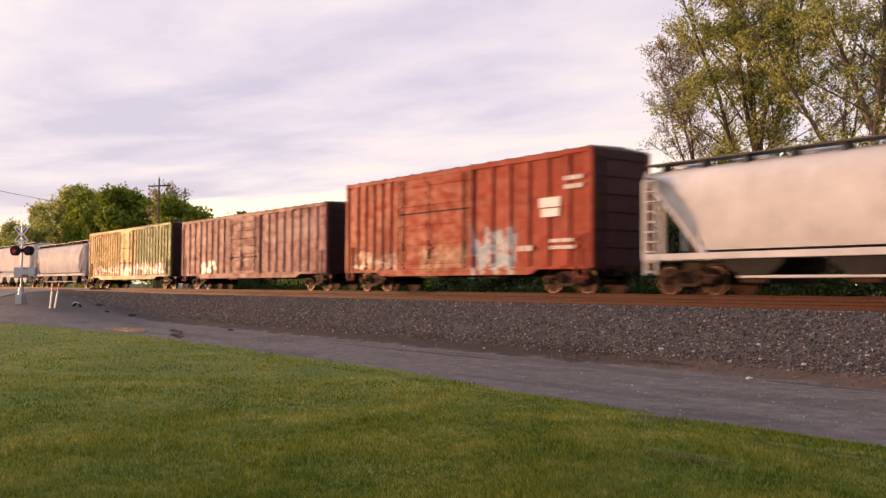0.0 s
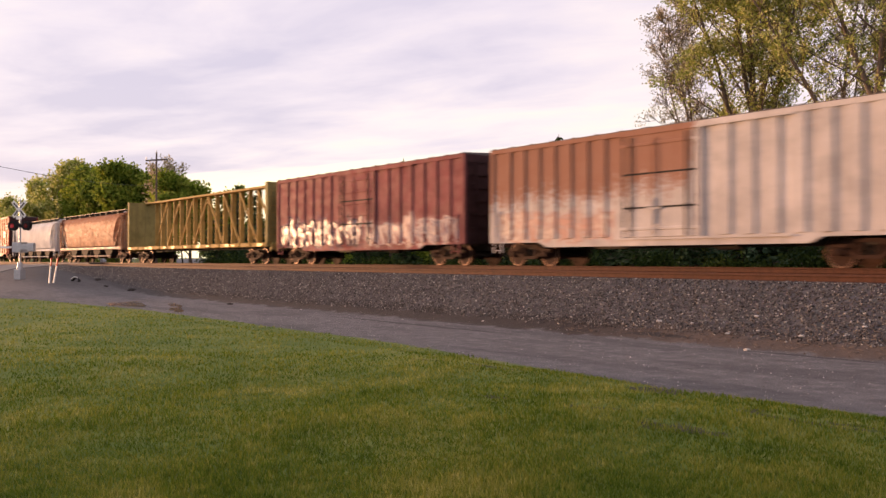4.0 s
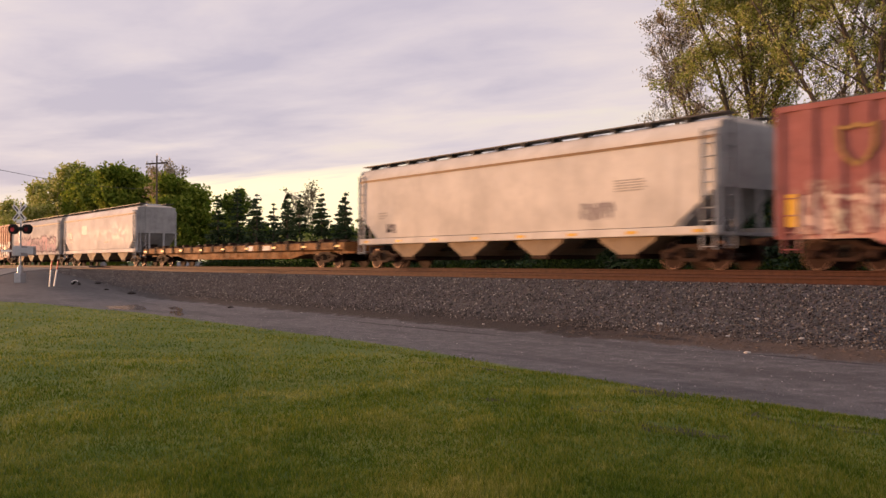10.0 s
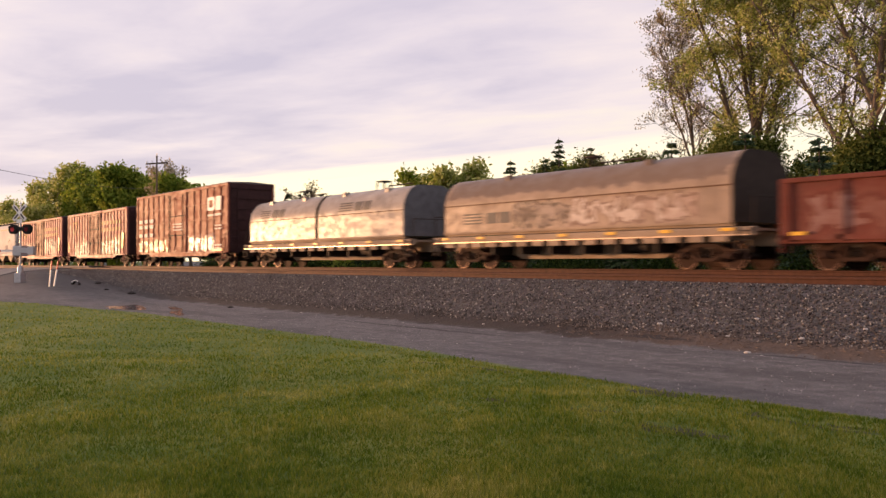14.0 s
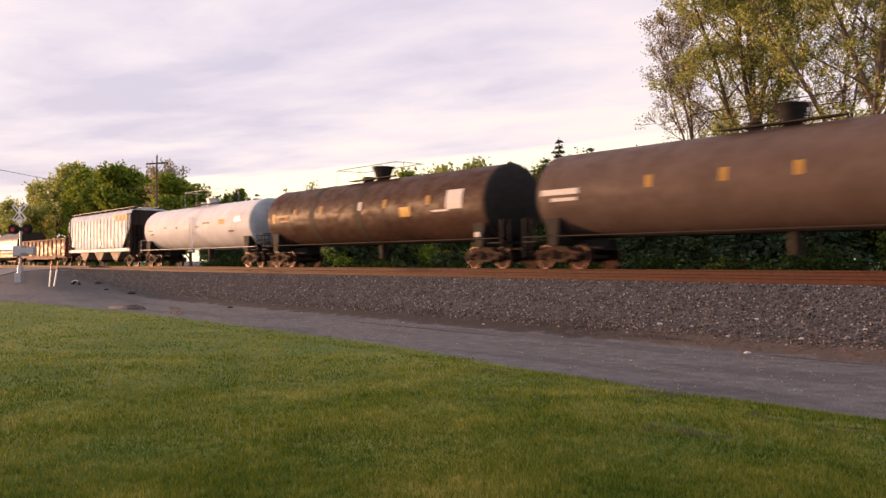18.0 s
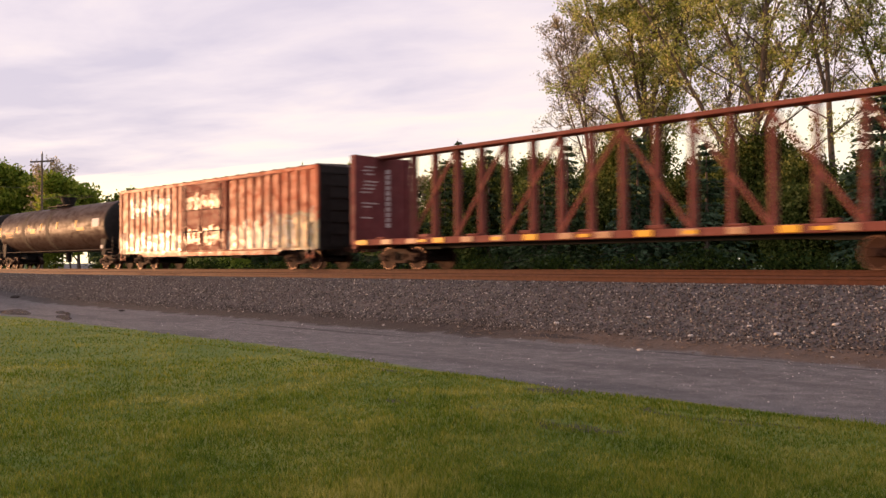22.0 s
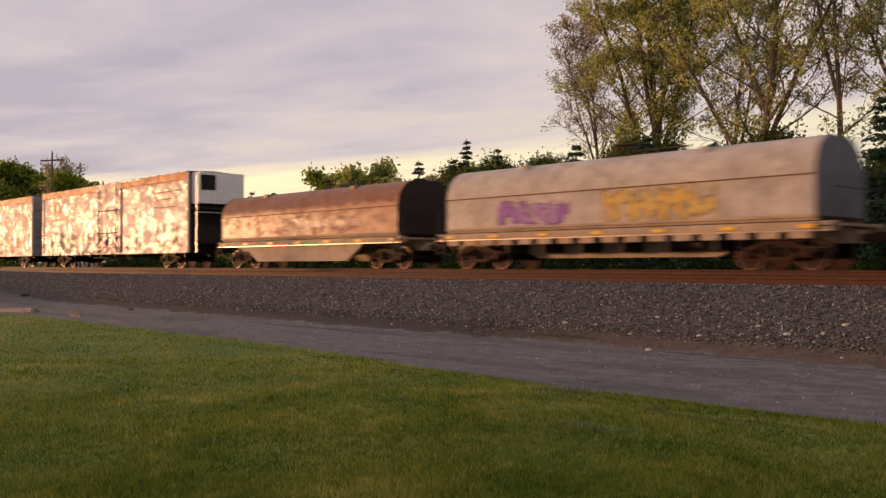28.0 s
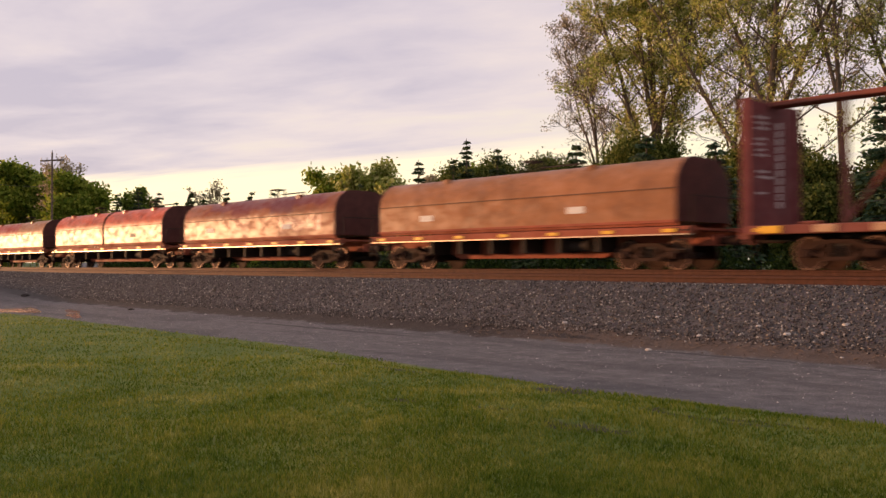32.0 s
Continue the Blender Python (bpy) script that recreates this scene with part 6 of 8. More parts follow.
OPEN_TREE, BARE_TREE = "tall cottonwood with open limbs and sparse olive spring leaves", "tall half-bare tree with pale buds on its twigs"
cottonwood(BARE_TREE, -36.9, 50, 19.0, LEAF_PALE, 161, 4, (-0.10, 0), 24, 0.16, 0.3, 0.24, 1.3, (0.05, 0.10), ((0.38, 180, 0.45), (0.5, 195, 0.35)), (-0.04, 0))
cottonwood(OPEN_TREE, -31.6, 48, 24.5, LEAF_YOUNG, 162, 9, (0.0, 0), 30, 0.32, 0.26, 0.26, 1.1, (0.06, 0.125), ((0.26, 200, 0.26), (0.28, 15, 0.30), (0.3, 100, 0.4), (0.4, 170, 0.30)))
cottonwood(OPEN_TREE, -23.9, 46, 23, LEAF_YOUNG, 163, 7, (-0.03, 0), 28, 0.30, 0.26, 0.32, 0.95, (0.06, 0.125), ((0.24, 185, 0.7), (0.3, 10, 0.35), (0.42, 180, 0.45)))
cottonwood(BARE_TREE, -30.2, 53, 19, LEAF_PALE, 164, 5, (0.05, 0), 16, 0.2, 0.3, 0.28, 1.1, (0.05, 0.10), ((0.4, 30, 0.4),))
cottonwood(BARE_TREE, -19.5, 46, 22, LEAF_PALE, 165, 3, (0.0, 0), 16, 0.22, 0.35, 0.26, 1.1, (0.045, 0.095), ((0.45, 180, 0.3),), (-0.012, 0))
cottonwood(OPEN_TREE, -16.0, 49, 21, LEAF_YOUNG, 166, 8, (0, 0), 22, 0.28, 0.25, 0.30, 1.0, (0.06, 0.125), ((0.3, 190, 0.5), (0.3, 20, 0.5)))
cottonwood(OPEN_TREE, -10.5, 47, 20, LEAF_YOUNG, 167, 7, (0.03, 0), 20, 0.3, 0.25, 0.30, 1.0, (0.06, 0.125), ((0.3, 180, 0.5),))
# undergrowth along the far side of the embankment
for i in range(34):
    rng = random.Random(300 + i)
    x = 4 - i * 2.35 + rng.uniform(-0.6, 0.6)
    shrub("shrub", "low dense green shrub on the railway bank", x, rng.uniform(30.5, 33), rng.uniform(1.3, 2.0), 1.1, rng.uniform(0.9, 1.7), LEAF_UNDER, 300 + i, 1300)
for i, (x, y, h) in enumerate(((-73, 40, 3.4), (-71, 41, 2.6), (-95, 46, 3.0), (-104, 46, 3.4), (-88, 46, 2.6), (-84, 47, 3), (-79, 47, 2.8), (-64, 46, 3), (-58, 46, 3.2), (-53, 46, 3), (-111, 40, 4), (-121, 38, 4), (-133, 37, 4.5), (-147, 36, 4.5), (-160, 34, 4.5))):
    shrub("bush", "rounded leafy green bush below the trees", x, y, 3.2, 2.2, h, LEAF_GREEN if i % 3 else LEAF_YOUNG, 350 + i, 3000, (0.12, 0.24))
# dense thicket closing the view behind the belt
for i in range(16):
    shrub("thicket", "tall dense thicket behind the trees", -92 + i * 6.0, 59 + (i * 7 % 4), 4.6, 2.5, 5.6 + (i * 5 % 3) * 0.5, LEAF_DARK, 400 + i, 3200, (0.18, 0.36), "thicket")


# ---- level crossing, poles and small things ----
M_LENS_ON = emit("lit_red_lens", (0.5, 0.03, 0.035), 0.12)
M_LENS = simple("dark_red_lens", (0.16, 0.012, 0.012), 0.2, 0.0, 0.2, 9, 0.0)
M_CABLE = simple("black_cable", (0.02, 0.02, 0.02), 0.6)


def crossing_signal(x, y, z, face, lit, label, arm):
    """Mast with crossbuck, two pairs of lamps and a gate. face: which way along y its front looks."""
    s = thing("crossing_signal", label, "crossing signal", pose(x, y, z, 0, 0, face), "crossing signals")
    part("base", Geo().tube((0, 0, -0.3), (0, 0, 0.4), 0.2, 0.13, 12).box(-0.22, 0.22, -0.22, 0.22, -0.6, 0.0, 0.04), M_GALV, s, smooth=True)
    part("mast", Geo().tube((0, 0, 0.3), (0, 0, 3.95), 0.055, 0.055, 12), M_GALV, s, smooth=True)
    part("finial", Geo().tube((0, 0, 3.95), (0, 0, 4.06), 0.07, 0.02, 10), M_GALV, s)
    for a in (45, -45):
        b = part("crossbuck_blade", Geo().box(-0.62, 0.62, -0.012, 0.012, -0.11, 0.11), M_WHITE, s, "white crossbuck blade", at=Matrix.Translation((0, -0.09 - (0.012 if a > 0 else -0.016), 3.45)) @ pose(0, 0, 0, 0, a, 0))
        part("blade_text", Geo().box(-0.5, -0.12, -0.017, -0.012, -0.05, 0.05).box(0.12, 0.5, -0.017, -0.012, -0.05, 0.05), M_DMARK, b)
    part("track_plate", Geo().box(-0.2, 0.2, -0.11, -0.09, 2.86, 3.06), M_WHITE, s, "white number-of-tracks plate")
    part("lamp_bar", Geo().tube((-0.6, -0.05, 2.5), (0.6, -0.05, 2.5), 0.04, seg=8).box(-0.12, 0.12, -0.12, 0.12, 2.40, 2.62, 0.02), M_BLACK, s)
    for dx in (-0.48, 0.48):
        for fy in (-1, 1):
            l = part("lamp", Geo().lathe_y([(fy * 0.10, 0.28), (fy * 0.115, 0.28)], 24, dx, 2.5).lathe_y([(0.0, 0.09), (fy * 0.1, 0.13)], 16, dx, 2.5), M_BLACK, s, "black round lamp backing", smooth=True)
            part("lens", Geo().lathe_y([(fy * 0.116, 0.14), (fy * 0.135, 0.12), (fy * 0.145, 0.01)], 20, dx, 2.5), M_LENS_ON if (dx < 0) == lit and fy < 0 else M_LENS, l, "round red lens", smooth=True)
            n, g = 9, Geo()
            for i in range(n):
                a0, a1 = math.pi * i / n, math.pi * (i + 1) / n
                g.prism([(fy * 0.11, 2.5 + 0.155 * max(math.sin(a0), math.sin(a1))), (fy * 0.32, 2.5 + 0.155 * max(math.sin(a0), math.sin(a1)) - 0.02), (fy * 0.32, 2.5 + 0.165 * max(math.sin(a0), math.sin(a1)) - 0.01), (fy * 0.11, 2.5 + 0.17 * max(math.sin(a0), math.sin(a1)))],
                        dx + 0.155 * math.cos(a1), dx + 0.155 * math.cos(a0))
            part("hood", g, M_BLACK, l)
    g = part("gate_mechanism", Geo().box(-0.3, 0.3, -0.28, 0.25, 0.95, 1.55, 0.05), M_GALV, s, "grey gate motor housing")
    part("counterweight", Geo().box(0.3, 1.25, -0.36, -0.29, 1.12, 1.42, 0.02).box(0.9, 1.3, -0.44, -0.22, 1.02, 1.5, 0.03), M_GALV, g)
    n = 9
    for i in range(n):
        part("gate_arm_section", Geo().box(-0.3 - arm * (i + 1) / n, -0.3 - arm * i / n, -0.34, -0.31, 1.2 - 0.0 * i, 1.32 - 0.004 * i), M_WHITE if i % 2 == 0 else M_REDP, g, "red and white gate arm section")
    return s


crossing_signal(-55.7, 12.1, 1.17, 35, True, "railway crossing signal with white crossbuck and lowered gate", 7.0)
crossing_signal(-95.0, 28.6, 1.75, -145 + 180, True, "far crossing signal with a glowing red lamp", 6.0)


def marker_post(x, y, lean, h):
    p = thing("marker_post", "thin white marker post with a red top", "marker post", pose(x, y, float(terrain(x, y)), -lean, 0, 0), "marker posts")
    part("shaft", Geo().box(-0.045, 0.045, -0.03, 0.03, -0.2, h * 0.66, 0.015), M_WHITE, p)
    part("top", Geo().box(-0.046, 0.046, -0.031, 0.031, h * 0.66, h, 0.015), M_REDP, p, "faded red top")


marker_post(-51.3, 12.6, 5.0, 1.38)
marker_post(-51.35, 12.85, 9.0, 1.38)


def culvert_pipe(x, y):
    t = thing("culvert_pipe", "open end of a black drain pipe with pale rim", "pipe", pose(x, y, float(terrain(x, y)) + 0.05, -12, 0, 60))
    n, g = 18, Geo()
    for i in range(n):
        a0, a1 = 2 * math.pi * i / n, 2 * math.pi * (i + 1) / n
        g.xz([(0.21 * math.cos(a0), 0.21 * math.sin(a0)), (0.21 * math.cos(a1), 0.21 * math.sin(a1)), (0.17 * math.cos(a1), 0.17 * math.sin(a1)), (0.17 * math.cos(a0), 0.17 * math.sin(a0))], 0, 0.4)
    part("pipe_wall", g, M_BLACK, t)
    g = Geo()
    for i in range(2, 8):
        a0, a1 = 2 * math.pi * i / n, 2 * math.pi * (i + 1) / n
        g.xz([(0.22 * math.cos(a0), 0.22 * math.sin(a0)), (0.22 * math.cos(a1), 0.22 * math.sin(a1)), (0.165 * math.cos(a1), 0.165 * math.sin(a1)), (0.165 * math.cos(a0), 0.165 * math.sin(a0))], -0.04, 0.0)
    part("rim", g, M_SILVER, t)


culvert_pipe(-51.9, 14.1)


def rock(x, y, s, mat, label, seed, flat=0.6, name="stone"):
    rng = random.Random(seed)
    bm = bmesh.new()
    bmesh.ops.create_icosphere(bm, subdivisions=2, radius=s)
    for v in bm.verts:
        v.co *= rng.uniform(0.78, 1.15)
        v.co.z *= flat
    me = bpy.data.meshes.new(name)
    bm.to_mesh(me)
    bm.free()
    me.materials.append(mat)
    tagged(new(name, me), label, "stone").matrix_basis = pose(x, y, float(terrain(x, y)) + s * flat * 0.35, 0, 0, rng.uniform(0, 360))


M_DIRT = simple("dark_wet_clod", (0.035, 0.028, 0.025), 0.9, 0.0, 0.4, 12, 0.5)
M_CHALK = simple("pale_limestone", (0.45, 0.41, 0.37), 0.8, 0.0, 0.15, 12, 0.3)
M_TWIG = simple("grey_brown_litter", (0.14, 0.11, 0.092), 0.85, 0.0, 0.4, 12, 0.3)


def toe_debris():
    rng = random.Random(91)
    for x, y, s in ((-18.7, 15.7, 0.07), (-12.3, 16.3, 0.08), (-9.6, 16.1, 0.11), (-10.6, 16.2, 0.08), (-8.6, 16.6, 0.08), (-6.6, 15.7, 0.06), (-13.2, 16.3, 0.12), (-11.0, 16.75, 0.10), (-11.2, 16.0, 0.09), (-7.9, 16.35, 0.12), (-7.0, 16.8, 0.10), (-10.2, 15.2, 0.11), (-21.5, 15.0, 0.06), (-28.0, 15.2, 0.07)):
        rock(x, y, s * 0.6, M_CHALK, "pale stone lying at the foot of the ballast", rng.random(), 0.5)
    for x, y, s in ((-46.4, 15.4, 0.22), (-53.1, 15.7, 0.2), (-33.0, 14.8, 0.12), (-49.0, 14.9, 0.14)):
        rock(x, y, s, M_DIRT, "dark wet clod of earth beside the lane", rng.random(), 0.4, "earth_clod")
    # rust-brown sticks and bark washed to the toe
    g = Geo()
    for i in range(1100):
        x, y = rng.uniform(-16, 3), rng.gauss(15.95, 0.28)
        a, l = rng.uniform(0, 6.28), rng.uniform(0.03, 0.13)
        z = float(terrain(x, y)) + 0.015
        g.tube((x, y, z), (x + l * math.cos(a), y + l * math.sin(a), z + rng.uniform(-0.01, 0.03)), 0.009, 0.006, 4)
    ob = solid("litter", g, M_TWIG, "grey-brown sticks and leaf litter along the ballast foot", "litter", kind="stuff")


toe_debris()


def utility_pole(x, y, h, arm_turn, label="weathered wooden utility pole with one crossarm"):
    z = float(terrain(x, y))
    p = thing("utility_pole", label, "utility pole", pose(x, y, z, 0, 0, arm_turn), "utility poles")
    part("pole", Geo().tube((0, 0, -0.5), (0, 0, h), 0.10, 0.07, 12), M_BARK, p, smooth=True)
    part("crossarm", Geo().box(-1.25, 1.25, -0.06, 0.06, h - 0.75, h - 0.62, 0.01), M_BARK, p)
    part("arm_brace", Geo().tube((-0.6, 0.05, h - 0.72), (0, 0.12, h - 1.35), 0.02, seg=5), M_GALV, p)
    part("arm_brace", Geo().tube((0.6, 0.05, h - 0.72), (0, 0.12, h - 1.35), 0.02, seg=5), M_GALV, p)
    for dx in (-1.15, -0.55, 0.55, 1.15):
        part("insulator", Geo().tube((dx, 0, h - 0.62), (dx, 0, h - 0.42), 0.05, 0.035, 8), M_GALV, p)
    part("insulator", Geo().tube((0, 0, h), (0, 0, h + 0.2), 0.05, 0.035, 8), M_GALV, p)
    return z


POLE_A = (-79.9, 28.7)
utility_pole(*POLE_A, 10.15, 28)


def wire(a, b, sag, r=0.006):
    pts = []
    for i in range(13):
        u = i / 12
        p = Vector(a).lerp(Vector(b), u)
        p.z -= sag * 4 * u * (1 - u)
        pts.append(p)
    solid("overhead_wire", Geo().sweep(pts, r), M_CABLE, "thin black overhead wire between the poles", "cable", group="overhead wires")


wire((POLE_A[0] - 7, POLE_A[1] + 2, 9.0), (-50, 6, 7.2), 0.5, 0.014)


def suv(x, y, turn):
    c = thing("suv", "dark parked sport utility vehicle waiting on the road", "car", pose(x, y, float(terrain(x, y)) + 0.06, 0, 0, turn))
    paint = simple("dark_car_paint", (0.03, 0.03, 0.035), 0.25, 0.2, 0.1, 4, 0.0)
    glass = simple("tinted_glass", (0.02, 0.025, 0.03), 0.08, 0.0, 0.1, 4, 0.0)
    chrome = simple("bright_chrome", (0.7, 0.7, 0.7), 0.15, 1.0, 0.05, 4, 0.0)
    part("body", Geo().xz([(-2.3, 0.4), (2.25, 0.4), (2.32, 0.8), (2.2, 1.02), (1.1, 1.12), (-2.2, 1.12), (-2.35, 0.8)], -0.92, 0.92), paint, c)
    part("cabin", Geo().xz([(1.05, 1.12), (0.35, 1.74), (-2.0, 1.76), (-2.22, 1.12)], -0.78, 0.78), glass, c, "dark glass cabin")
    part("roof", Geo().box(-2.0, 0.35, -0.76, 0.76, 1.74, 1.79, 0.02), paint, c)
    part("grille", Geo().box(2.26, 2.34, -0.6, 0.6, 0.62, 0.88), chrome, c, "chrome grille")
    lamp = emit("headlamp_glow", (1.0, 0.92, 0.8), 4.0)
    for s in (-1, 1):
        part("headlight", Geo().box(2.2, 2.31, s * 0.76 - 0.14, s * 0.76 + 0.14, 0.72, 0.9), lamp, c, "lit headlight")
        for wx in (-1.4, 1.4):
            w = part("wheel", Geo().lathe_y([(s * 0.72, 0.36), (s * 0.94, 0.36)], 20, wx, 0.36), M_BLACK, c, smooth=True)
            part("rim", Geo().lathe_y([(s * 0.945, 0.22), (s * 0.955, 0.05)], 14, wx, 0.36), chrome, w)


suv(-176, 73.2, -25)


# ---- the train, car by car ----
RED = (0.34, 0.095, 0.065)
CREAM = (0.66, 0.60, 0.54)
WH, BK, PK = (0.74, 0.70, 0.66), (0.035, 0.032, 0.035), (0.66, 0.30, 0.33)
STRIPE = simple("brown_roof_stripe", (0.24, 0.14, 0.07), 0.6)
TRAIN = []        # (car, position of its middle along the track at the start)


def add(car, x0, x1):
    TRAIN.append((car, (x0 + x1) / 2))
    return car


M_HOP_W = car_paint("white_hopper_paint", (0.66, 0.63, 0.60), 0.2, 0.4, 0.35, seed=1.0, gloss=True, shine=0.014)
for a, b in ((-139.5, -120.3), (-119.1, -99.6)):
    add(covered_hopper("dirty white covered hopper car with smooth sides", 19.0, 4.6, M_HOP_W, 4), a, b)
add(covered_hopper("dirty white covered hopper car with rounded sides", 17.8, 4.1, M_HOP_W, 4, rounded=0.1, slope=2.2, zcut=3.75, chutes=M_BLACK), -98.4, -80.7)

M1 = car_paint("faded_yellow_green_paint", (0.46, 0.30, 0.075), 0.4, 0.36, 0.5, ((-8, 2, 1.0, 1.9, (0.55, 0.47, 0.33), PK, (0.2, 0.14, 0.08), 0.6), (2.2, 8.6, 1.0, 1.9, (0.6, 0.52, 0.5), PK, (0.25, 0.14, 0.12), 0.7)), 2.0, (0.30, 0.15, 0.04), patches=((2.2, 9.6, 0.6, 5.2, (0.075, 0.18, 0.055)),))
add(boxcar("faded yellow-green ribbed boxcar with spray paint along its base", 18.7, 4.65, M1, 13, 1.8, ribw=0.2), -79.6, -60.4)
M2 = car_paint("dull_maroon_paint", (0.25, 0.105, 0.108), 0.45, 0.4, 0.6, ((-6.5, -4.0, 1.0, 1.8, (0.42, 0.30, 0.27), (0.25, 0.11, 0.1), (0.14, 0.06, 0.05), 0.6),), 3.0, blotch=0.6, patches=((4.0, 8.8, 2.6, 3.9, (0.36, 0.22, 0.21)), (-8.6, -5.5, 2.8, 3.8, (0.34, 0.2, 0.19))))
add(boxcar("long dull maroon boxcar with vertical ribs and a rusty door", 18.9, 4.5, M2, 8, 1.8, (-2.0, 2.05)), -58.4, -39.25)
M3 = car_paint("red_oxide_paint", (0.36, 0.072, 0.042), 0.6, 0.36, 0.5, ((-1.9, 1.4, 0.95, 2.0, (0.40, 0.27, 0.15), (0.32, 0.15, 0.09), (0.2, 0.1, 0.06), 0.45), (1.7, 4.0, 0.85, 2.5, (0.35, 0.47, 0.5), (0.28, 0.36, 0.42), (0.6, 0.6, 0.58), 0.9),
                                                                (-7.4, -3.8, 0.95, 1.9, (0.5, 0.35, 0.3), (0.3, 0.12, 0.08), (0.16, 0.05, 0.04), 0.5)), 4.0)
c = add(boxcar("tall red-brown boxcar with double doors and blue spray paint", 15.9, 5.13, M3, 6, 1.6, (-3.6, 1.55), doorlines=5), -37.3, -21.3)
marks(c, [(5.6, 6.5, 2.75, 3.05), (5.5, 6.55, 3.1, 3.45)], -YS - 0.02, M_WHITE, "emblem", "white shield-shaped emblem")
marks(c, stencil(7.2, 4.15, 0.9, 2, 0.16, 1) + stencil(6.7, 1.95, 1.3, 2, 0.13, 2) + stencil(4.8, 1.75, 0.9, 1, 0.2, 4), -YS - 0.02, M_SILVER, "stencil_mark", "worn white stencilled lettering")

M4 = car_paint("grey_white_hopper_paint", (0.64, 0.625, 0.61), 0.15, 0.42, 0.35, seed=5.0, gloss=True, shine=0.014)
add(covered_hopper("grey-white covered hopper with rounded sides and an open frame end", 17.6, 4.12, M4, 4, rounded=0.1, slope=2.2, zcut=3.75, chutes=M_BLACK), -19.1, -1.3)
M5 = car_paint("rusty_tan_hopper_paint", (0.52, 0.30, 0.19), 0.9, 0.45, 0.8, seed=6.0, spot=(0.34, 0.12, 0.05), blotch=0.75, patches=((-9.0, 9.0, 3.35, 4.3, (0.33, 0.16, 0.095)), (-9.0, 9.0, 2.0, 2.2, (0.36, 0.18, 0.11))))
M5S = car_paint("pale_tan_sill_paint", (0.60, 0.47, 0.38), 0.35, 0.45, 0.5, seed=6.4)
c = add(covered_hopper("rust-stained tan covered hopper with rounded sides", 17.6, 4.12, M5, 4, rounded=0.1, slope=2.2, zcut=3.75, chutes=M_BLACK, sill=M5S), 0.25, 17.9)
reflectors(c, 17.4, -YS - 0.024, 1.2, 9)
M6 = car_paint("mustard_paint", (0.40, 0.26, 0.08), 0.5, 0.5, 0.8, seed=7.0, spot=(0.2, 0.09, 0.03))
M6P = car_paint("olive_panel_paint", (0.30, 0.245, 0.095), 0.45, 0.5, 0.8, seed=7.5)
add(centerbeam("empty mustard-yellow centrebeam flatcar with diagonal braces", 23.3, 4.6, M6, -9.62, 10.2, 16, True, panelmat=M6P, panels=False), 19.3, 42.6)

M7 = car_paint("purple_brown_paint", (0.235, 0.085, 0.085), 0.45, 0.45, 0.5, ((-7.6, 0.5, 0.95, 2.3, (0.44, 0.36, 0.36), (0.16, 0.15, 0.22), (0.05, 0.04, 0.05), 0.8), (0.9, 7.6, 0.95, 2.2, (0.16, 0.14, 0.19), (0.42, 0.3, 0.28), (0.45, 0.38, 0.36), 0.8)), 8.0, shine=0.025)
add(boxcar("purple-brown ribbed boxcar with white spray paint along its base", 16.1, 4.58, M7, 7, 1.6, doorlines=6), 44.0, 60.2)
M8 = car_paint("patchy_white_paint", (0.52, 0.47, 0.45), 0.35, 0.42, 0.6, ((-7.6, -2, 0.95, 2.0, (0.62, 0.52, 0.44), (0.5, 0.3, 0.24), (0.4, 0.25, 0.2), 0.6),), 9.0, (0.26, 0.11, 0.06), rustbox=(-9.0, 1.5))
add(boxcar("grey-white boxcar with one half eaten by brown rust", 16.15, 4.5, M8, 8, 1.6, doorlines=2), 61.9, 78.15)
M9 = car_paint("brick_red_paint", RED, 0.3, 0.4, 0.4, ((-6.4, 1.7, 0.95, 2.35, (0.46, 0.30, 0.26), (0.34, 0.32, 0.34), (0.09, 0.05, 0.05), 0.75), (1.8, 6.8, 1.05, 2.3, (0.55, 0.52, 0.51), (0.22, 0.2, 0.21), (0.05, 0.04, 0.04), 0.8)), 10.0)


def railway_letters(car, x, z, h, text_w):
    """Four speed bars and two plain blocks."""
    y = -YS - 0.018
    for i in range(4):
        part("emblem_bar", Geo().box(x, x + text_w * 0.42 - i * 0.02, y - 0.004, y + 0.02, z + h * (0.06 + i * 0.25), z + h * (0.17 + i * 0.25)), M_WHITE, car, "white painted speed bar")
    a, w = x + text_w * 0.46, text_w * 0.24
    for b in (a, a + w * 1.12):
        part("emblem_block", Geo().xz([(b, z), (b + w * 0.9, z), (b + w, z + h), (b + w * 0.1, z + h)], y - 0.004, y + 0.02), M_WHITE, car, "white block of the emblem")


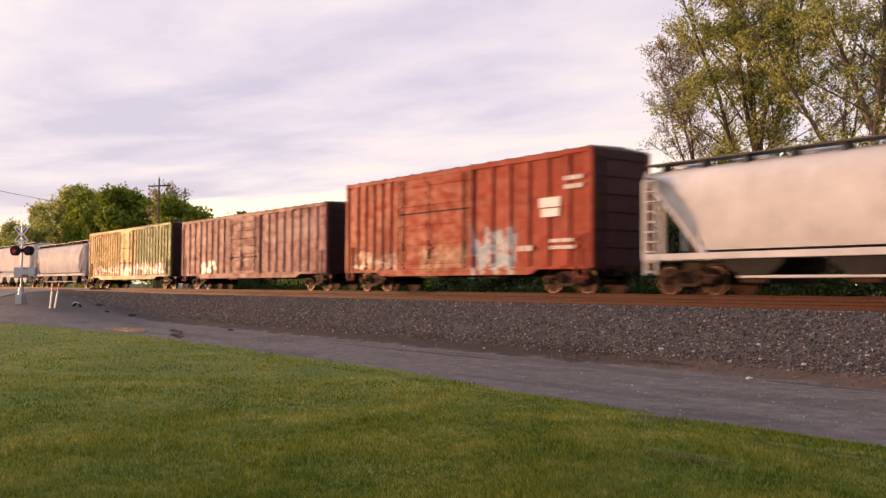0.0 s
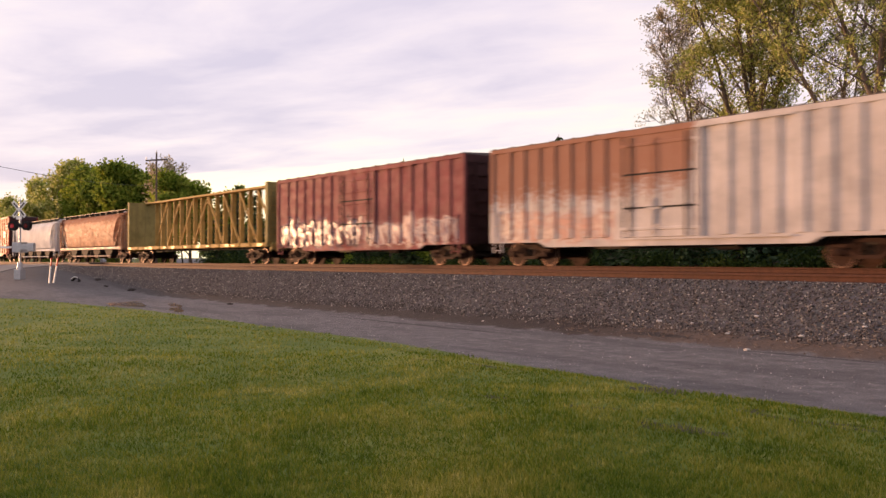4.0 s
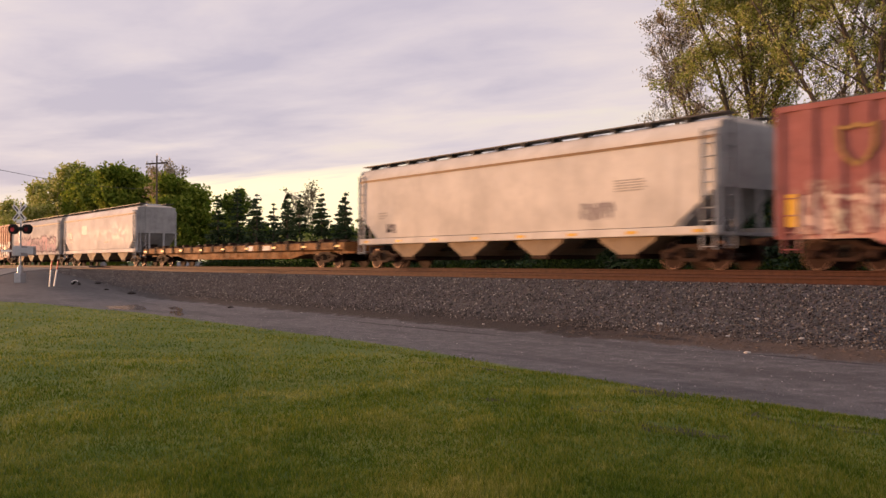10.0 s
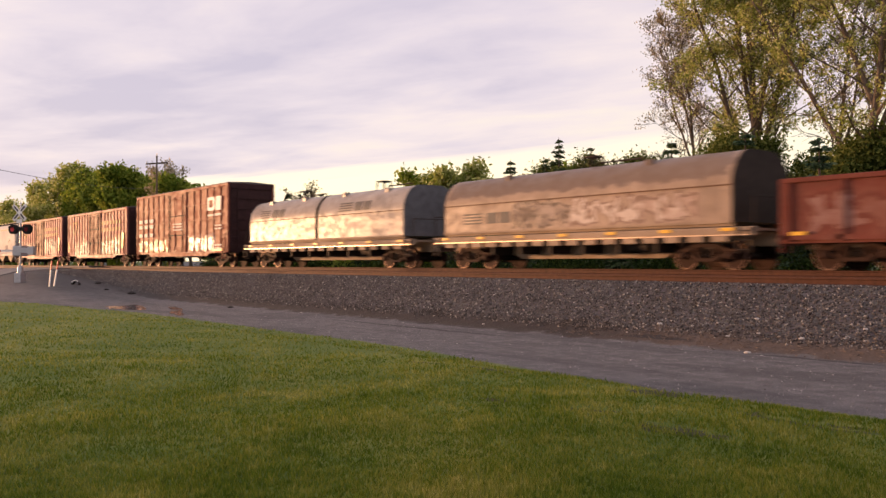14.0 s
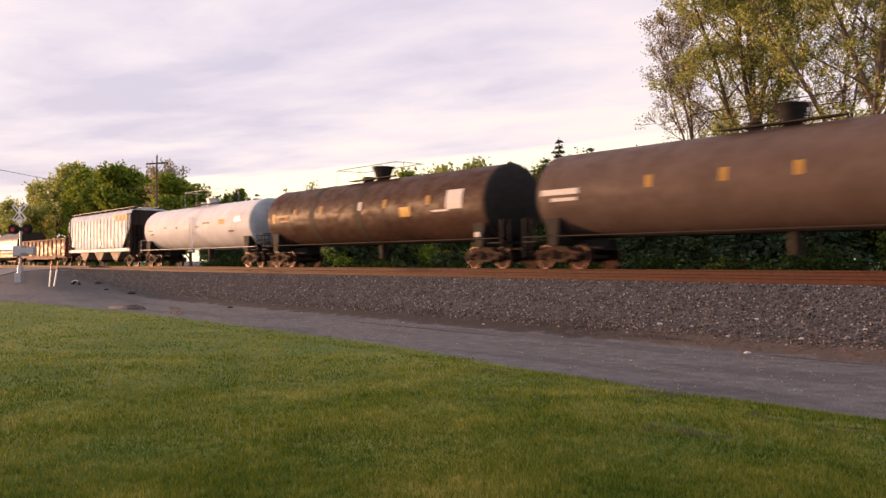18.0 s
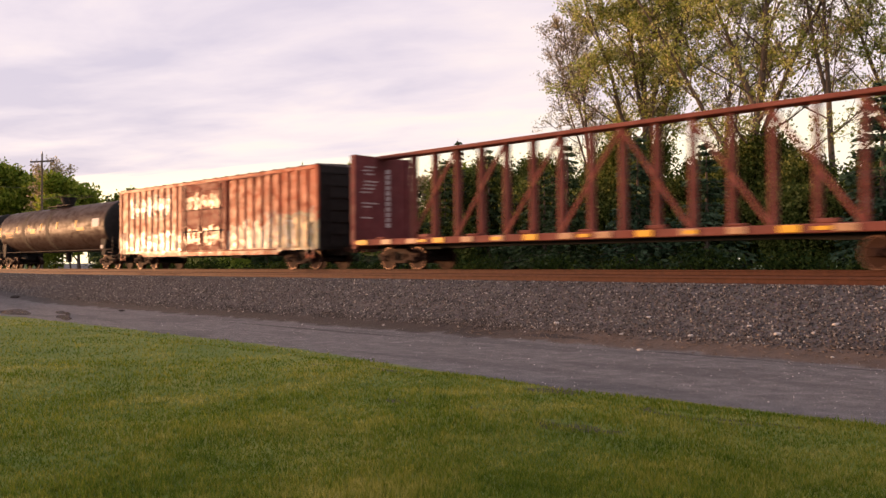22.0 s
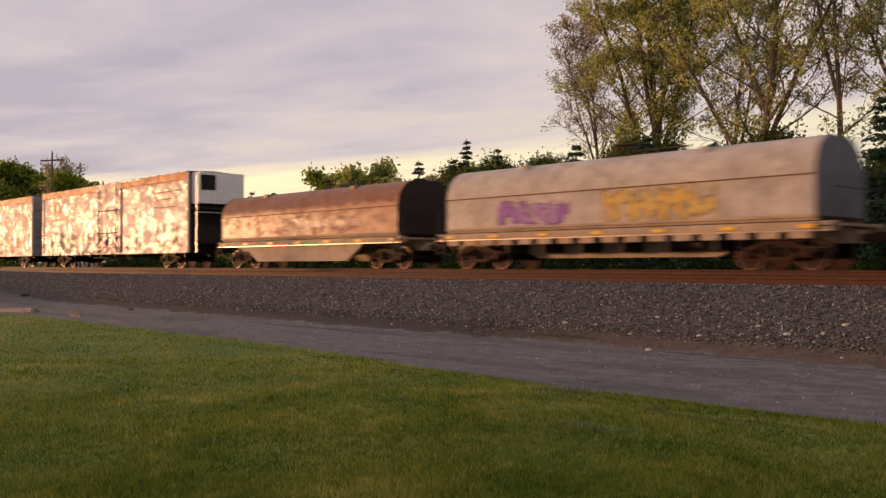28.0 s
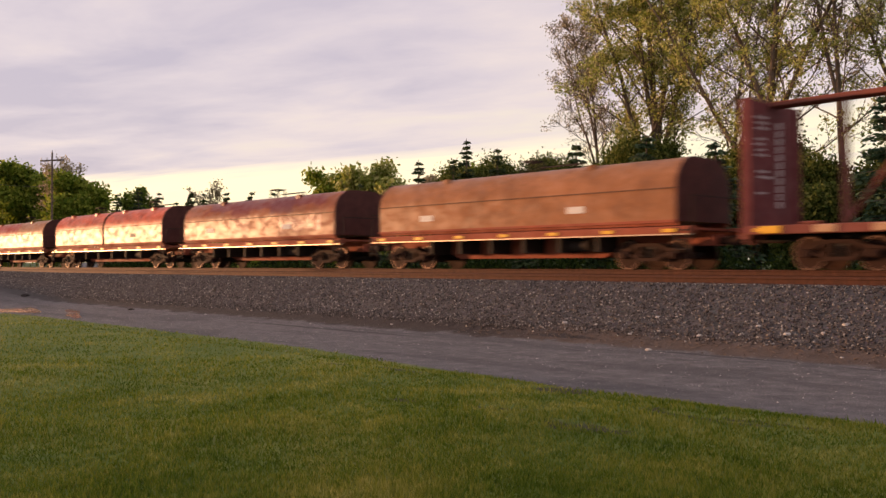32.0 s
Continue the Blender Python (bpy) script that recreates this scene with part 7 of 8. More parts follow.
c = add(boxcar("brick-red ribbed boxcar with a white emblem and grey spray paint", 16.1, 4.6, M9, 7, 1.6, doorlines=3), 79.4, 95.5)
railway_letters(c, -7.3, 3.3, 0.62, 2.8)
marks(c, stencil(0.0, 3.75, 1.0, 1, 0.1, 5) + stencil(-2.6, 2.9, 0.5, 1, 0.1, 6) + stencil(0.2, 3.0, 1.4, 1, 0.1, 7), -YS - 0.05, M_SILVER, "stencil_mark", "small white stencilled lettering")
marks(c, [(-7.6, -7.1, 1.35, 1.5), (6.5, 7.2, 1.55, 1.85)], -YS - 0.02, M_YELLOW, "side_marker", "yellow reflective plate")
M10 = car_paint("brown_red_paint", (0.31, 0.085, 0.062), 0.3, 0.42, 0.4, ((-7.3, -2.0, 0.9, 2.5, (0.6, 0.47, 0.22), (0.42, 0.33, 0.3), (0.3, 0.13, 0.1), 0.8), (1.5, 8.2, 1.0, 2.75, (0.66, 0.63, 0.6), (0.4, 0.37, 0.36), (0.1, 0.05, 0.045), 1.0)), 11.0)
c = add(boxcar("brown-red boxcar with corrugated door, white emblem and spray paint", 16.15, 4.62, M10, 6, 1.55, (-1.4, 1.58), doorlines=13, ribw=0.3), 96.75, 112.85)
railway_letters(c, -7.2, 3.35, 0.62, 2.8)
marks(c, [(-0.9, 0.3, 3.2, 3.26), (0.2, 1.0, 3.62, 3.68), (-0.6, 1.2, 2.75, 2.81), (-2.6, -2.2, 2.95, 3.02), (-2.6, -2.2, 2.78, 2.85)], -YS - 0.05, M_SILVER, "stencil_mark", "small white stencilled lettering")
marks(c, [(-7.4, -6.9, 1.45, 1.65), (5.4, 6.2, 1.75, 2.1), (-2.3, -1.7, 0.95, 1.1), (1.8, 2.4, 0.9, 1.05)], -YS - 0.02, M_YELLOW, "side_marker", "yellow reflective plate")

M11 = car_paint("cream_hopper_paint", CREAM, 0.15, 0.34, 0.35, ((-5.2, 8.3, 1.45, 2.95, (0.70, 0.42, 0.42), (0.62, 0.5, 0.5), (0.16, 0.11, 0.13), 1.7), (-8.6, -5.5, 1.6, 2.6, (0.62, 0.5, 0.45), (0.6, 0.4, 0.36), (0.4, 0.3, 0.28), 0.8)), 12.0, gloss=True, shine=0.014)
# grey hood ends: shade on the side turned from the sun put into the colour
M_COILEND = simple("shaded_blue_grey_hood_end", (0.12, 0.12, 0.13), 0.65, 0.0, 0.35, 3)
G_END = car_paint("grey_end_paint", (0.42, 0.41, 0.40), 0.3, 0.5, 0.5, seed=12.5)
M_CHUTE = car_paint("grimy_tan_chute_paint", (0.36, 0.26, 0.17), 0.5, 0.5, 0.7, seed=12.8)
add(covered_hopper("cream covered hopper with brown stripe and pink bubble-letter spray paint", 19.6, 4.68, M11, 4, stripe=STRIPE, endposts=G_END, chutes=M_CHUTE), 114.26, 133.9)
M12 = car_paint("clean_cream_paint", (0.86, 0.77, 0.68), 0.03, 0.3, 0.08, seed=13.0, gloss=True, shine=0.014, blotch=0.06)
c = add(covered_hopper("clean cream covered hopper with a brown stripe and faint lettering", 19.6, 4.68, M12, 4, stripe=STRIPE, endposts=G_END, chutes=M_CHUTE), 135.3, 155.0)
marks(c, [(-8.2, -7.2, 2.75, 2.95), (-8.2, -7.2, 2.4, 2.6), (-8.2, -7.0, 2.05, 2.15), (2.0, 3.1, 1.9, 1.98)], -YS - 0.01, M_FAINT, "stencil_mark", "grey stencilled lettering")
marks(c, [(-4.2, -2.6, 2.7, 3.45)], -YS - 0.008, M_SILVER, "pale_patch", "pale grey patch on the side")
M13 = car_paint("orange_yellow_paint", (0.31, 0.145, 0.055), 0.85, 0.5, 0.95, seed=14.0, blotch=0.9)
add(flat_car("long empty orange-yellow flatcar with rusty deck brackets", 28.1, M13, M_TRUCK), 156.66, 184.8)
M14 = car_paint("grey_cream_paint", (0.74, 0.665, 0.58), 0.08, 0.36, 0.2, ((4.4, 5.9, 1.75, 2.25, (0.4, 0.36, 0.33), (0.35, 0.3, 0.28), (0.25, 0.2, 0.2), 0.4), (-7.6, -6.9, 1.6, 2.0, BK, (0.3, 0.25, 0.25), BK, 0.3)), 15.0, gloss=True, shine=0.014)
c = add(covered_hopper("cream covered hopper with a brown stripe and small dark tags", 19.9, 4.7, M14, 4, stripe=STRIPE, endposts=G_END, chutes=M_CHUTE), 186.1, 206.1)
marks(c, stencil(6.6, 2.95, 1.3, 5, 0.045, 11) + stencil(-7.9, 2.5, 0.6, 3, 0.06, 12), -YS - 0.01, M_FAINT, "stencil_mark", "grey stencilled lettering")
reflectors(c, 19.6, -YS - 0.024, 1.2, 8)

M15 = car_paint("maroon_boxcar_paint", (0.38, 0.145, 0.13), 0.3, 0.4, 0.45, ((-7.5, -1.7, 1.0, 2.25, (0.74, 0.52, 0.42), (0.66, 0.56, 0.42), (0.28, 0.11, 0.1), 0.8), (1.7, 6.2, 1.1, 2.5, (0.68, 0.36, 0.28), (0.60, 0.50, 0.40), (0.24, 0.36, 0.32), 1.0)), 16.0, patches=((-7.4, -1.8, 0.7, 1.25, (0.66, 0.36, 0.28)), (1.8, 6.2, 0.7, 1.25, (0.62, 0.3, 0.24))))
M16 = car_paint("maroon_boxcar_paint_worn", (0.36, 0.135, 0.12), 0.35, 0.38, 0.45, ((-5.8, 0.0, 1.0, 2.15, (0.74, 0.68, 0.58), (0.68, 0.54, 0.4), (0.34, 0.16, 0.13), 0.95), (0.4, 6.3, 1.1, 2.35, (0.75, 0.7, 0.6), (0.7, 0.55, 0.24), (0.34, 0.18, 0.14), 1.0)), 17.0, patches=((-6.2, 6.5, 0.7, 1.3, (0.70, 0.61, 0.49)),))
M15D = car_paint("rusty_maroon_door", (0.20, 0.062, 0.045), 0.8, 0.4, 0.8, seed=17.5, blotch=0.7, spot=(0.11, 0.05, 0.028))
GOLD = simple("faded_gold_lettering", (0.36, 0.20, 0.07), 0.6, 0.0, 0.3, 6)
for m, a, b, text in ((M15, 207.97, 224.19, "maroon ribbed boxcar with gold lettering and pink spray paint"), (M16, 226.38, 242.59, "maroon ribbed boxcar with faded gold lettering and white spray paint")):
    c = add(boxcar(text, 16.1, 4.6, m, 8, 1.6, doorlines=6, doorpaint=M15D), a, b)
    rows = []
    for k in range(7):
        rows.append((1.95 + k * 0.74, 2.25 + k * 0.74, 3.35, 3.65))
        rows.append((1.95 + k * 0.74, 2.25 + k * 0.74, 2.8, 3.1))
    marks(c, rows, -YS - 0.018, GOLD, "gold_letter", "worn gold lettering")
    sh = [(-6.35, 3.85), (-6.05, 3.78), (-5.8, 3.88), (-5.55, 3.78), (-5.25, 3.85), (-5.3, 3.2), (-5.5, 2.9), (-5.8, 2.7), (-6.1, 2.9), (-6.3, 3.2)]
    inn = [(-5.8 + (x + 5.8) * 0.8, 3.3 + (z - 3.3) * 0.8) for x, z in sh]
    g = Geo()
    for k in range(10):
        q = (k + 1) % 10
        g.xz([sh[k], sh[q], inn[q], inn[k]], -YS - 0.022, -YS + 0.02)
    part("shield_emblem", g, GOLD, c, "gold outlined shield emblem")
    marks(c, [(7.0, 7.5, 1.4, 2.6), (-7.8, -7.5, 1.2, 2.1)], -YS - 0.018, M_YELLOW, "side_marker", "yellow reflective plate")
M17 = car_paint("tall_red_brown_paint", (0.28, 0.088, 0.058), 0.3, 0.4, 0.45, ((1.9, 6.0, 1.0, 2.0, (0.6, 0.54, 0.54), (0.56, 0.42, 0.34), (0.36, 0.28, 0.28), 0.9), (-7.6, -1.8, 1.0, 1.9, (0.5, 0.24, 0.16), (0.56, 0.34, 0.2), (0.3, 0.1, 0.06), 0.7)), 18.0)
c = add(boxcar("tall red-brown boxcar with white lettering and crossbars on its ribs", 16.05, 5.15, M17, 6, 1.6, (-1.65, 1.5), doorlines=4, rails=True), 244.92, 261.08)


def block_initials(car, x, z, w, h):
    """A rounded ring beside a slanted block."""
    y, k, g = -YS - 0.04, 24, Geo()
    for dy in (-0.004, 0.01):
        for r in (1.0, 0.55):
            for i in range(k):
                a = 2 * math.pi * i / k
                g.v.append((x + w * 0.27 + w * 0.27 * r * max(-1, min(1, 1.25 * math.cos(a))), y + dy, z + h / 2 + h / 2 * r * max(-1, min(1, 1.25 * math.sin(a)))))
    for i in range(k):
        q = (i + 1) % k
        g.f += [(i, q, k + q, k + i), (2 * k + i, 3 * k + i, 3 * k + q, 2 * k + q), (i, 2 * k + i, 2 * k + q, q), (k + i, k + q, 3 * k + q, 3 * k + i)]
    part("emblem_ring", g, M_WHITE, car, "white rounded ring of the emblem")
    a = x + w * 0.60
    part("emblem_block", Geo().xz([(a, z), (a + w * 0.36, z), (a + w * 0.40, z + h), (a + w * 0.04, z + h)], y - 0.004, y + 0.01), M_WHITE, car, "white block of the emblem")


block_initials(c, 5.15, 3.5, 2.1, 0.85)
marks(c, [(-7.4 + k * 1.1, -6.75 + k * 1.1, 3.1 - 0.0, 3.35) for k in range(3)] + [(-7.4 + k * 1.1, -6.75 + k * 1.1, 2.7, 2.95) for k in range(3)] + [(-7.4 + k * 1.1, -6.75 + k * 1.1, 2.1, 2.35) for k in range(3)]
      + [(-7.4, -6.7, 1.55, 1.7), (-7.4, -6.7, 1.05, 1.2), (5.2, 6.1, 3.15, 3.28), (6.3, 7.2, 3.15, 3.3)] + stencil(6.8, 2.6, 1.0, 2, 0.1, 21) + stencil(6.8, 1.4, 1.2, 2, 0.1, 22) + stencil(0.2, 2.9, 1.6, 3, 0.1, 23),
      -YS - 0.04, M_SILVER, "stencil_mark", "white stencilled lettering")
marks(c, [(5.9, 7.5, 0.98, 1.12), (-3.0, -2.4, 1.1, 1.5)], -YS - 0.02, M_YELLOW, "side_marker", "yellow reflective plate")

M18 = car_paint("warm_grey_hood_paint", (0.36, 0.31, 0.275), 0.25, 0.26, 0.5, seed=19.0, blotch=0.3, shine=0.09)
M18F = car_paint("tan_frame_paint", (0.38, 0.28, 0.20), 0.4, 0.5, 0.6, seed=19.5)


def hood_flank(z, zt, z0=1.43, w=1.5):
    """Half width of a hood at the height z."""
    zs = z0 + (zt - z0) * 0.5
    if z <= zs:
        return w
    k = min(1.0, (z - zs) / (zt - zs))
    return 0.34 * w + 0.66 * w * math.sqrt(1 - k * k)


def hood_emblem(car, x, z, zt, mat):
    """Speed bars and blocks laid on the hood's curve."""
    def patch(name, x0, x1, z0, z1):
        zs = [z0 + (z1 - z0) * i / 4 for i in range(5)]
        out = [(-hood_flank(a, zt) - 0.012, a) for a in zs]
        back = [(-hood_flank(a, zt) + 0.02, a) for a in reversed(zs)]
        part(name, Geo().prism(out + back, x0, x1), mat, car)

    for i in range(4):
        patch("emblem_bar", x, x + 1.1, z + i * 0.12, z + i * 0.12 + 0.06)
    for a, b in ((1.4, 2.0), (2.15, 2.75)):
        patch("emblem_block", x + a, x + b, z, z + 0.42)


c = add(coil_car("warm-grey steel coil car with two hoods", 15.4, 3.72, M18, M18F, 2, sidepost=True, endmat=M_COILEND), 264.1, 279.6)
hood_emblem(c, -6.4, 2.72, 3.72, M_DMARK); hood_emblem(c, 2.2, 2.72, 3.72, M_DMARK)
reflectors(c, 16, -YS - 0.035, 1.2, 7)
# the patch puts the weaker sunlight on the hood's upper curve into colour
M19 = car_paint("brown_grey_hood_paint", (0.38, 0.28, 0.21), 0.4, 0.26, 0.6, ((-2.6, 0.2, 1.6, 2.5, (0.10, 0.075, 0.06), (0.42, 0.33, 0.27), (0.05, 0.035, 0.03), 0.9), (0.3, 5.6, 1.6, 2.45, (0.62, 0.52, 0.45), (0.42, 0.3, 0.24), (0.2, 0.13, 0.1), 0.8)), 20.0, shine=0.09, patches=((-6.8, 6.8, 2.75, 4.0, (0.19, 0.14, 0.115)),))
c = add(coil_car("brown-grey steel coil car with one long hood and black spray paint", 13.75, 3.62, M19, M18F, 1, sidepost=True, endmat=M_STEEL), 282.53, 296.29)
hood_emblem(c, -5.6, 1.75, 3.62, M_DMARK)
reflectors(c, 14.5, -YS - 0.035, 1.2, 7)
M20 = car_paint("rusty_gondola_paint", (0.155, 0.048, 0.036), 0.5, 0.5, 0.6, ((-8.0, 8.0, 1.1, 2.2, (0.26, 0.15, 0.13), (0.2, 0.09, 0.07), (0.13, 0.045, 0.035), 1.2),), 21.0)
add(gondola("rusty red-brown gondola with outside posts and a full load", 17.5, 2.55, M20, 12), 297.9, 315.4)
M21 = car_paint("silver_grey_paint", (0.66, 0.68, 0.71), 0.15, 0.3, 0.35, seed=22.0, blotch=0.12, shine=0.02)
c = add(covered_hopper("silver-grey ribbed covered hopper with a dark sloped end", 16.7, 4.5, M21, 3, ribs=19, slope=2.0, zcut=3.2, side=1.42, inset=1.5, endposts=M_STEEL, chutes=car_paint("two_tone_chute_paint", (0.40, 0.31, 0.24), 0.5, 0.5, 0.6, seed=22.5)), 316.7, 333.5)
marks(c, [(4.6 + k * 0.85, 5.3 + k * 0.85, 3.55, 4.0) for k in range(4)], -YS - 0.056, GOLD, "company_letter", "faded tan lettering")
marks(c, [(-7.2, -6.6, 1.65, 2.1), (-5.0, -4.4, 1.7, 2.0), (0.8, 1.2, 1.65, 2.05), (3.8, 4.3, 1.65, 2.05)], -YS - 0.054, M_WHITE, "side_placard", "small white plates")
M22 = car_paint("white_tank_paint", (0.74, 0.74, 0.745), 0.05, 0.5, 0.35, seed=23.0, wave=0.02, blotch=0.08)
HEAD22 = car_paint("grey_tank_head", (0.38, 0.42, 0.45), 0.2, 0.5, 0.5, seed=23.2)
c = add(tank_car("white tank car with grey heads and a side ladder", 17.6, 1.45, 2.62, M22, 0.6, 0.3, (), HEAD22, True, dark_dome=False), 336.1, 354.1)


def tank_marks(car, R, zc, items):
    """Plates bent onto the flank: (x, width, angle in degrees above the middle, height, material)."""
    for x, w, ang, h, mat in items:
        w, h = w * (0.95 if w > 0.5 else 0.72), h * 1.0
        a = radians(ang)
        n, g = 5, Geo()
        for i in range(n):
            a0 = a - h / R / 2 + h / R * i / n
            a1 = a0 + h / R / n
            p = [(-(R + 0.012) * math.cos(t), zc + (R + 0.012) * math.sin(t)) for t in (a0, a1)]
            q = [(-(R - 0.01) * math.cos(t), zc + (R - 0.01) * math.sin(t)) for t in (a1, a0)]
            g.prism(p + q, x - w / 2, x + w / 2)
        part("side_placard", g, mat, car)


M_TAN = simple("tan_label", (0.40, 0.22, 0.045), 0.6)
M_PLATE = simple("dull_yellow_plate", (0.52, 0.30, 0.035), 0.55, 0.0, 0.2, 8)
tank_marks(c, 1.45, 2.62, [(-7.5, 0.9, -4, 0.10, M_DMARK), (-4.6, 0.6, 2, 0.12, M_DMARK), (-2.5, 0.5, 0, 0.14, M_DMARK), (2.5, 1.2, 6, 0.10, M_DMARK), (4.8, 0.9, 6, 0.32, M_TAN), (7.1, 0.9, 14, 0.5, M_GALV), (6.2, 0.8, -18, 0.12, M_DMARK), (-7.3, 0.7, -14, 0.10, M_DMARK), (1.1, 0.6, -2, 0.12, M_DMARK)])
DKT = (0.076, 0.045, 0.034)
for i, (a, b, tone, items) in enumerate((
        (356.3, 375.3, (0.085, 0.048, 0.034), [(-8.6, 0.3, -2, 0.5, M_PLATE), (-7.6, 1.5, 2, 0.12, GOLD), (-7.4, 1.0, -8, 0.10, GOLD), (-6.2, 0.25, 8, 0.3, M_TAN), (-3.5, 0.3, 8, 0.4, M_TAN), (0.2, 0.35, 8, 0.4, M_SILVER), (2.3, 0.35, 8, 0.4, M_TAN), (3.9, 0.8, -8, 0.42, M_PLATE), (5.6, 0.35, 8, 0.4, M_TAN), (7.4, 1.1, 6, 0.8, M_SILVER), (6.4, 1.2, -10, 0.08, M_SILVER)]),
        (377.8, 397.1, (0.135, 0.095, 0.08), [(-8.2, 1.9, 2, 0.2, M_SILVER), (-8.0, 1.3, -8, 0.12, M_SILVER), (-4.2, 0.35, 6, 0.4, M_TAN), (-1.4, 0.35, 6, 0.4, M_TAN), (1.0, 0.35, 6, 0.4, M_TAN), (5.2, 0.8, 4, 0.4, M_PLATE), (7.6, 1.0, 10, 0.3, M_SILVER), (6.4, 1.4, -4, 0.25, M_SILVER)]),
        (399.5, 418.1, DKT, [(-9.1, 0.35, 0, 0.7, M_PLATE), (-7.2, 1.8, -4, 0.16, GOLD), (-7.4, 1.2, -10, 0.09, GOLD), (-7.3, 1.4, -15, 0.09, GOLD), (-5.6, 0.35, 4, 0.45, M_PLATE), (-3.38, 0.35, 6, 0.4, M_PLATE), (-2.5, 0.9, -3, 0.3, M_PLATE), (-1.05, 0.35, 6, 0.45, M_PLATE), (1.85, 0.35, 7, 0.45, M_PLATE), (4.95, 0.35, 7, 0.45, M_PLATE), (5.7, 1.2, -6, 0.2, M_TAN), (8.2, 0.9, 6, 0.5, M_SILVER), (8.9, 0.35, 4, 0.8, M_PLATE)]),
        (420.5, 439.2, (0.078, 0.045, 0.036), [(-9.1, 0.35, 0, 0.7, M_PLATE), (-7.2, 1.9, -4, 0.16, GOLD), (-7.4, 1.3, -10, 0.09, GOLD), (-7.3, 1.5, -15, 0.09, GOLD), (-5.6, 0.35, 4, 0.45, M_PLATE), (-3.32, 0.35, 6, 0.4, M_PLATE), (-2.43, 0.9, -3, 0.3, M_PLATE), (-0.92, 0.35, 6, 0.45, M_PLATE), (1.88, 0.35, 7, 0.45, M_PLATE), (5.0, 0.35, 7, 0.45, M_PLATE), (5.7, 1.2, -6, 0.2, M_PLATE), (8.0, 1.0, 6, 0.5, M_SILVER)]))):
    m = car_paint("dark_tank_paint", tuple(k * (0.85, 0.85, 0.5, 0.62)[i] for k in tone), 0.1, 0.40, 0.3, blotch=0.1, seed=24.0 + i, wave=0.015, shine=0.07)
    c = add(tank_car("long dark brown tank car with yellow plates" if i != 1 else "long brown-grey tank car with white lettering", 18.6, 1.55, 2.68, m, 0.55, -0.1, ((-4.4, 0.0), (5.0,), (-4.4, -0.4), (-4.35, 0.15))[i], M_BLACK), a, b)
    tank_marks(c, 1.55, 2.68, items)
    part("side_marker", Geo().box(8.7, 8.95, -1.5, -1.46, 1.25, 1.45), M_SILVER, c)

M27 = car_paint("orange_red_paint", (0.42, 0.115, 0.06), 0.3, 0.3, 0.4, ((-9.6, 6.5, 0.9, 2.2, (0.74, 0.64, 0.5), (0.55, 0.32, 0.22), (0.5, 0.34, 0.26), 0.9), (-8.3, -3.6, 2.9, 4.1, (0.64, 0.6, 0.56), (0.5, 0.45, 0.42), (0.12, 0.07, 0.06), 0.9), (5.2, 9.3, 0.9, 2.5, (0.55, 0.4, 0.2), (0.4, 0.4, 0.36), (0.3, 0.2, 0.14), 0.8)), 28.0, blotch=0.5, patches=((-9.8, -2.3, 0.8, 1.75, (0.66, 0.57, 0.46)), (2.3, 9.8, 0.8, 2.0, (0.62, 0.54, 0.42)), (7.0, 9.8, 0.8, 2.5, (0.36, 0.36, 0.22))))
M27D = car_paint("rusty_red_door", (0.24, 0.06, 0.04), 0.5, 0.4, 0.6, ((-2.0, 2.0, 1.2, 2.2, (0.5, 0.3, 0.22), (0.35, 0.15, 0.1), (0.2, 0.06, 0.04), 0.7), (-1.8, 1.8, 3.0, 3.9, (0.5, 0.34, 0.26), (0.35, 0.15, 0.1), (0.2, 0.06, 0.04), 0.8)), 28.5)
add(boxcar("orange-red boxcar with plug door and cream spray paint", 19.2, 4.55, M27, 10, 1.9, (-2.2, 2.2), doorlines=4, endmat=M_BLACK, doorpaint=M27D), 441.4, 460.7)

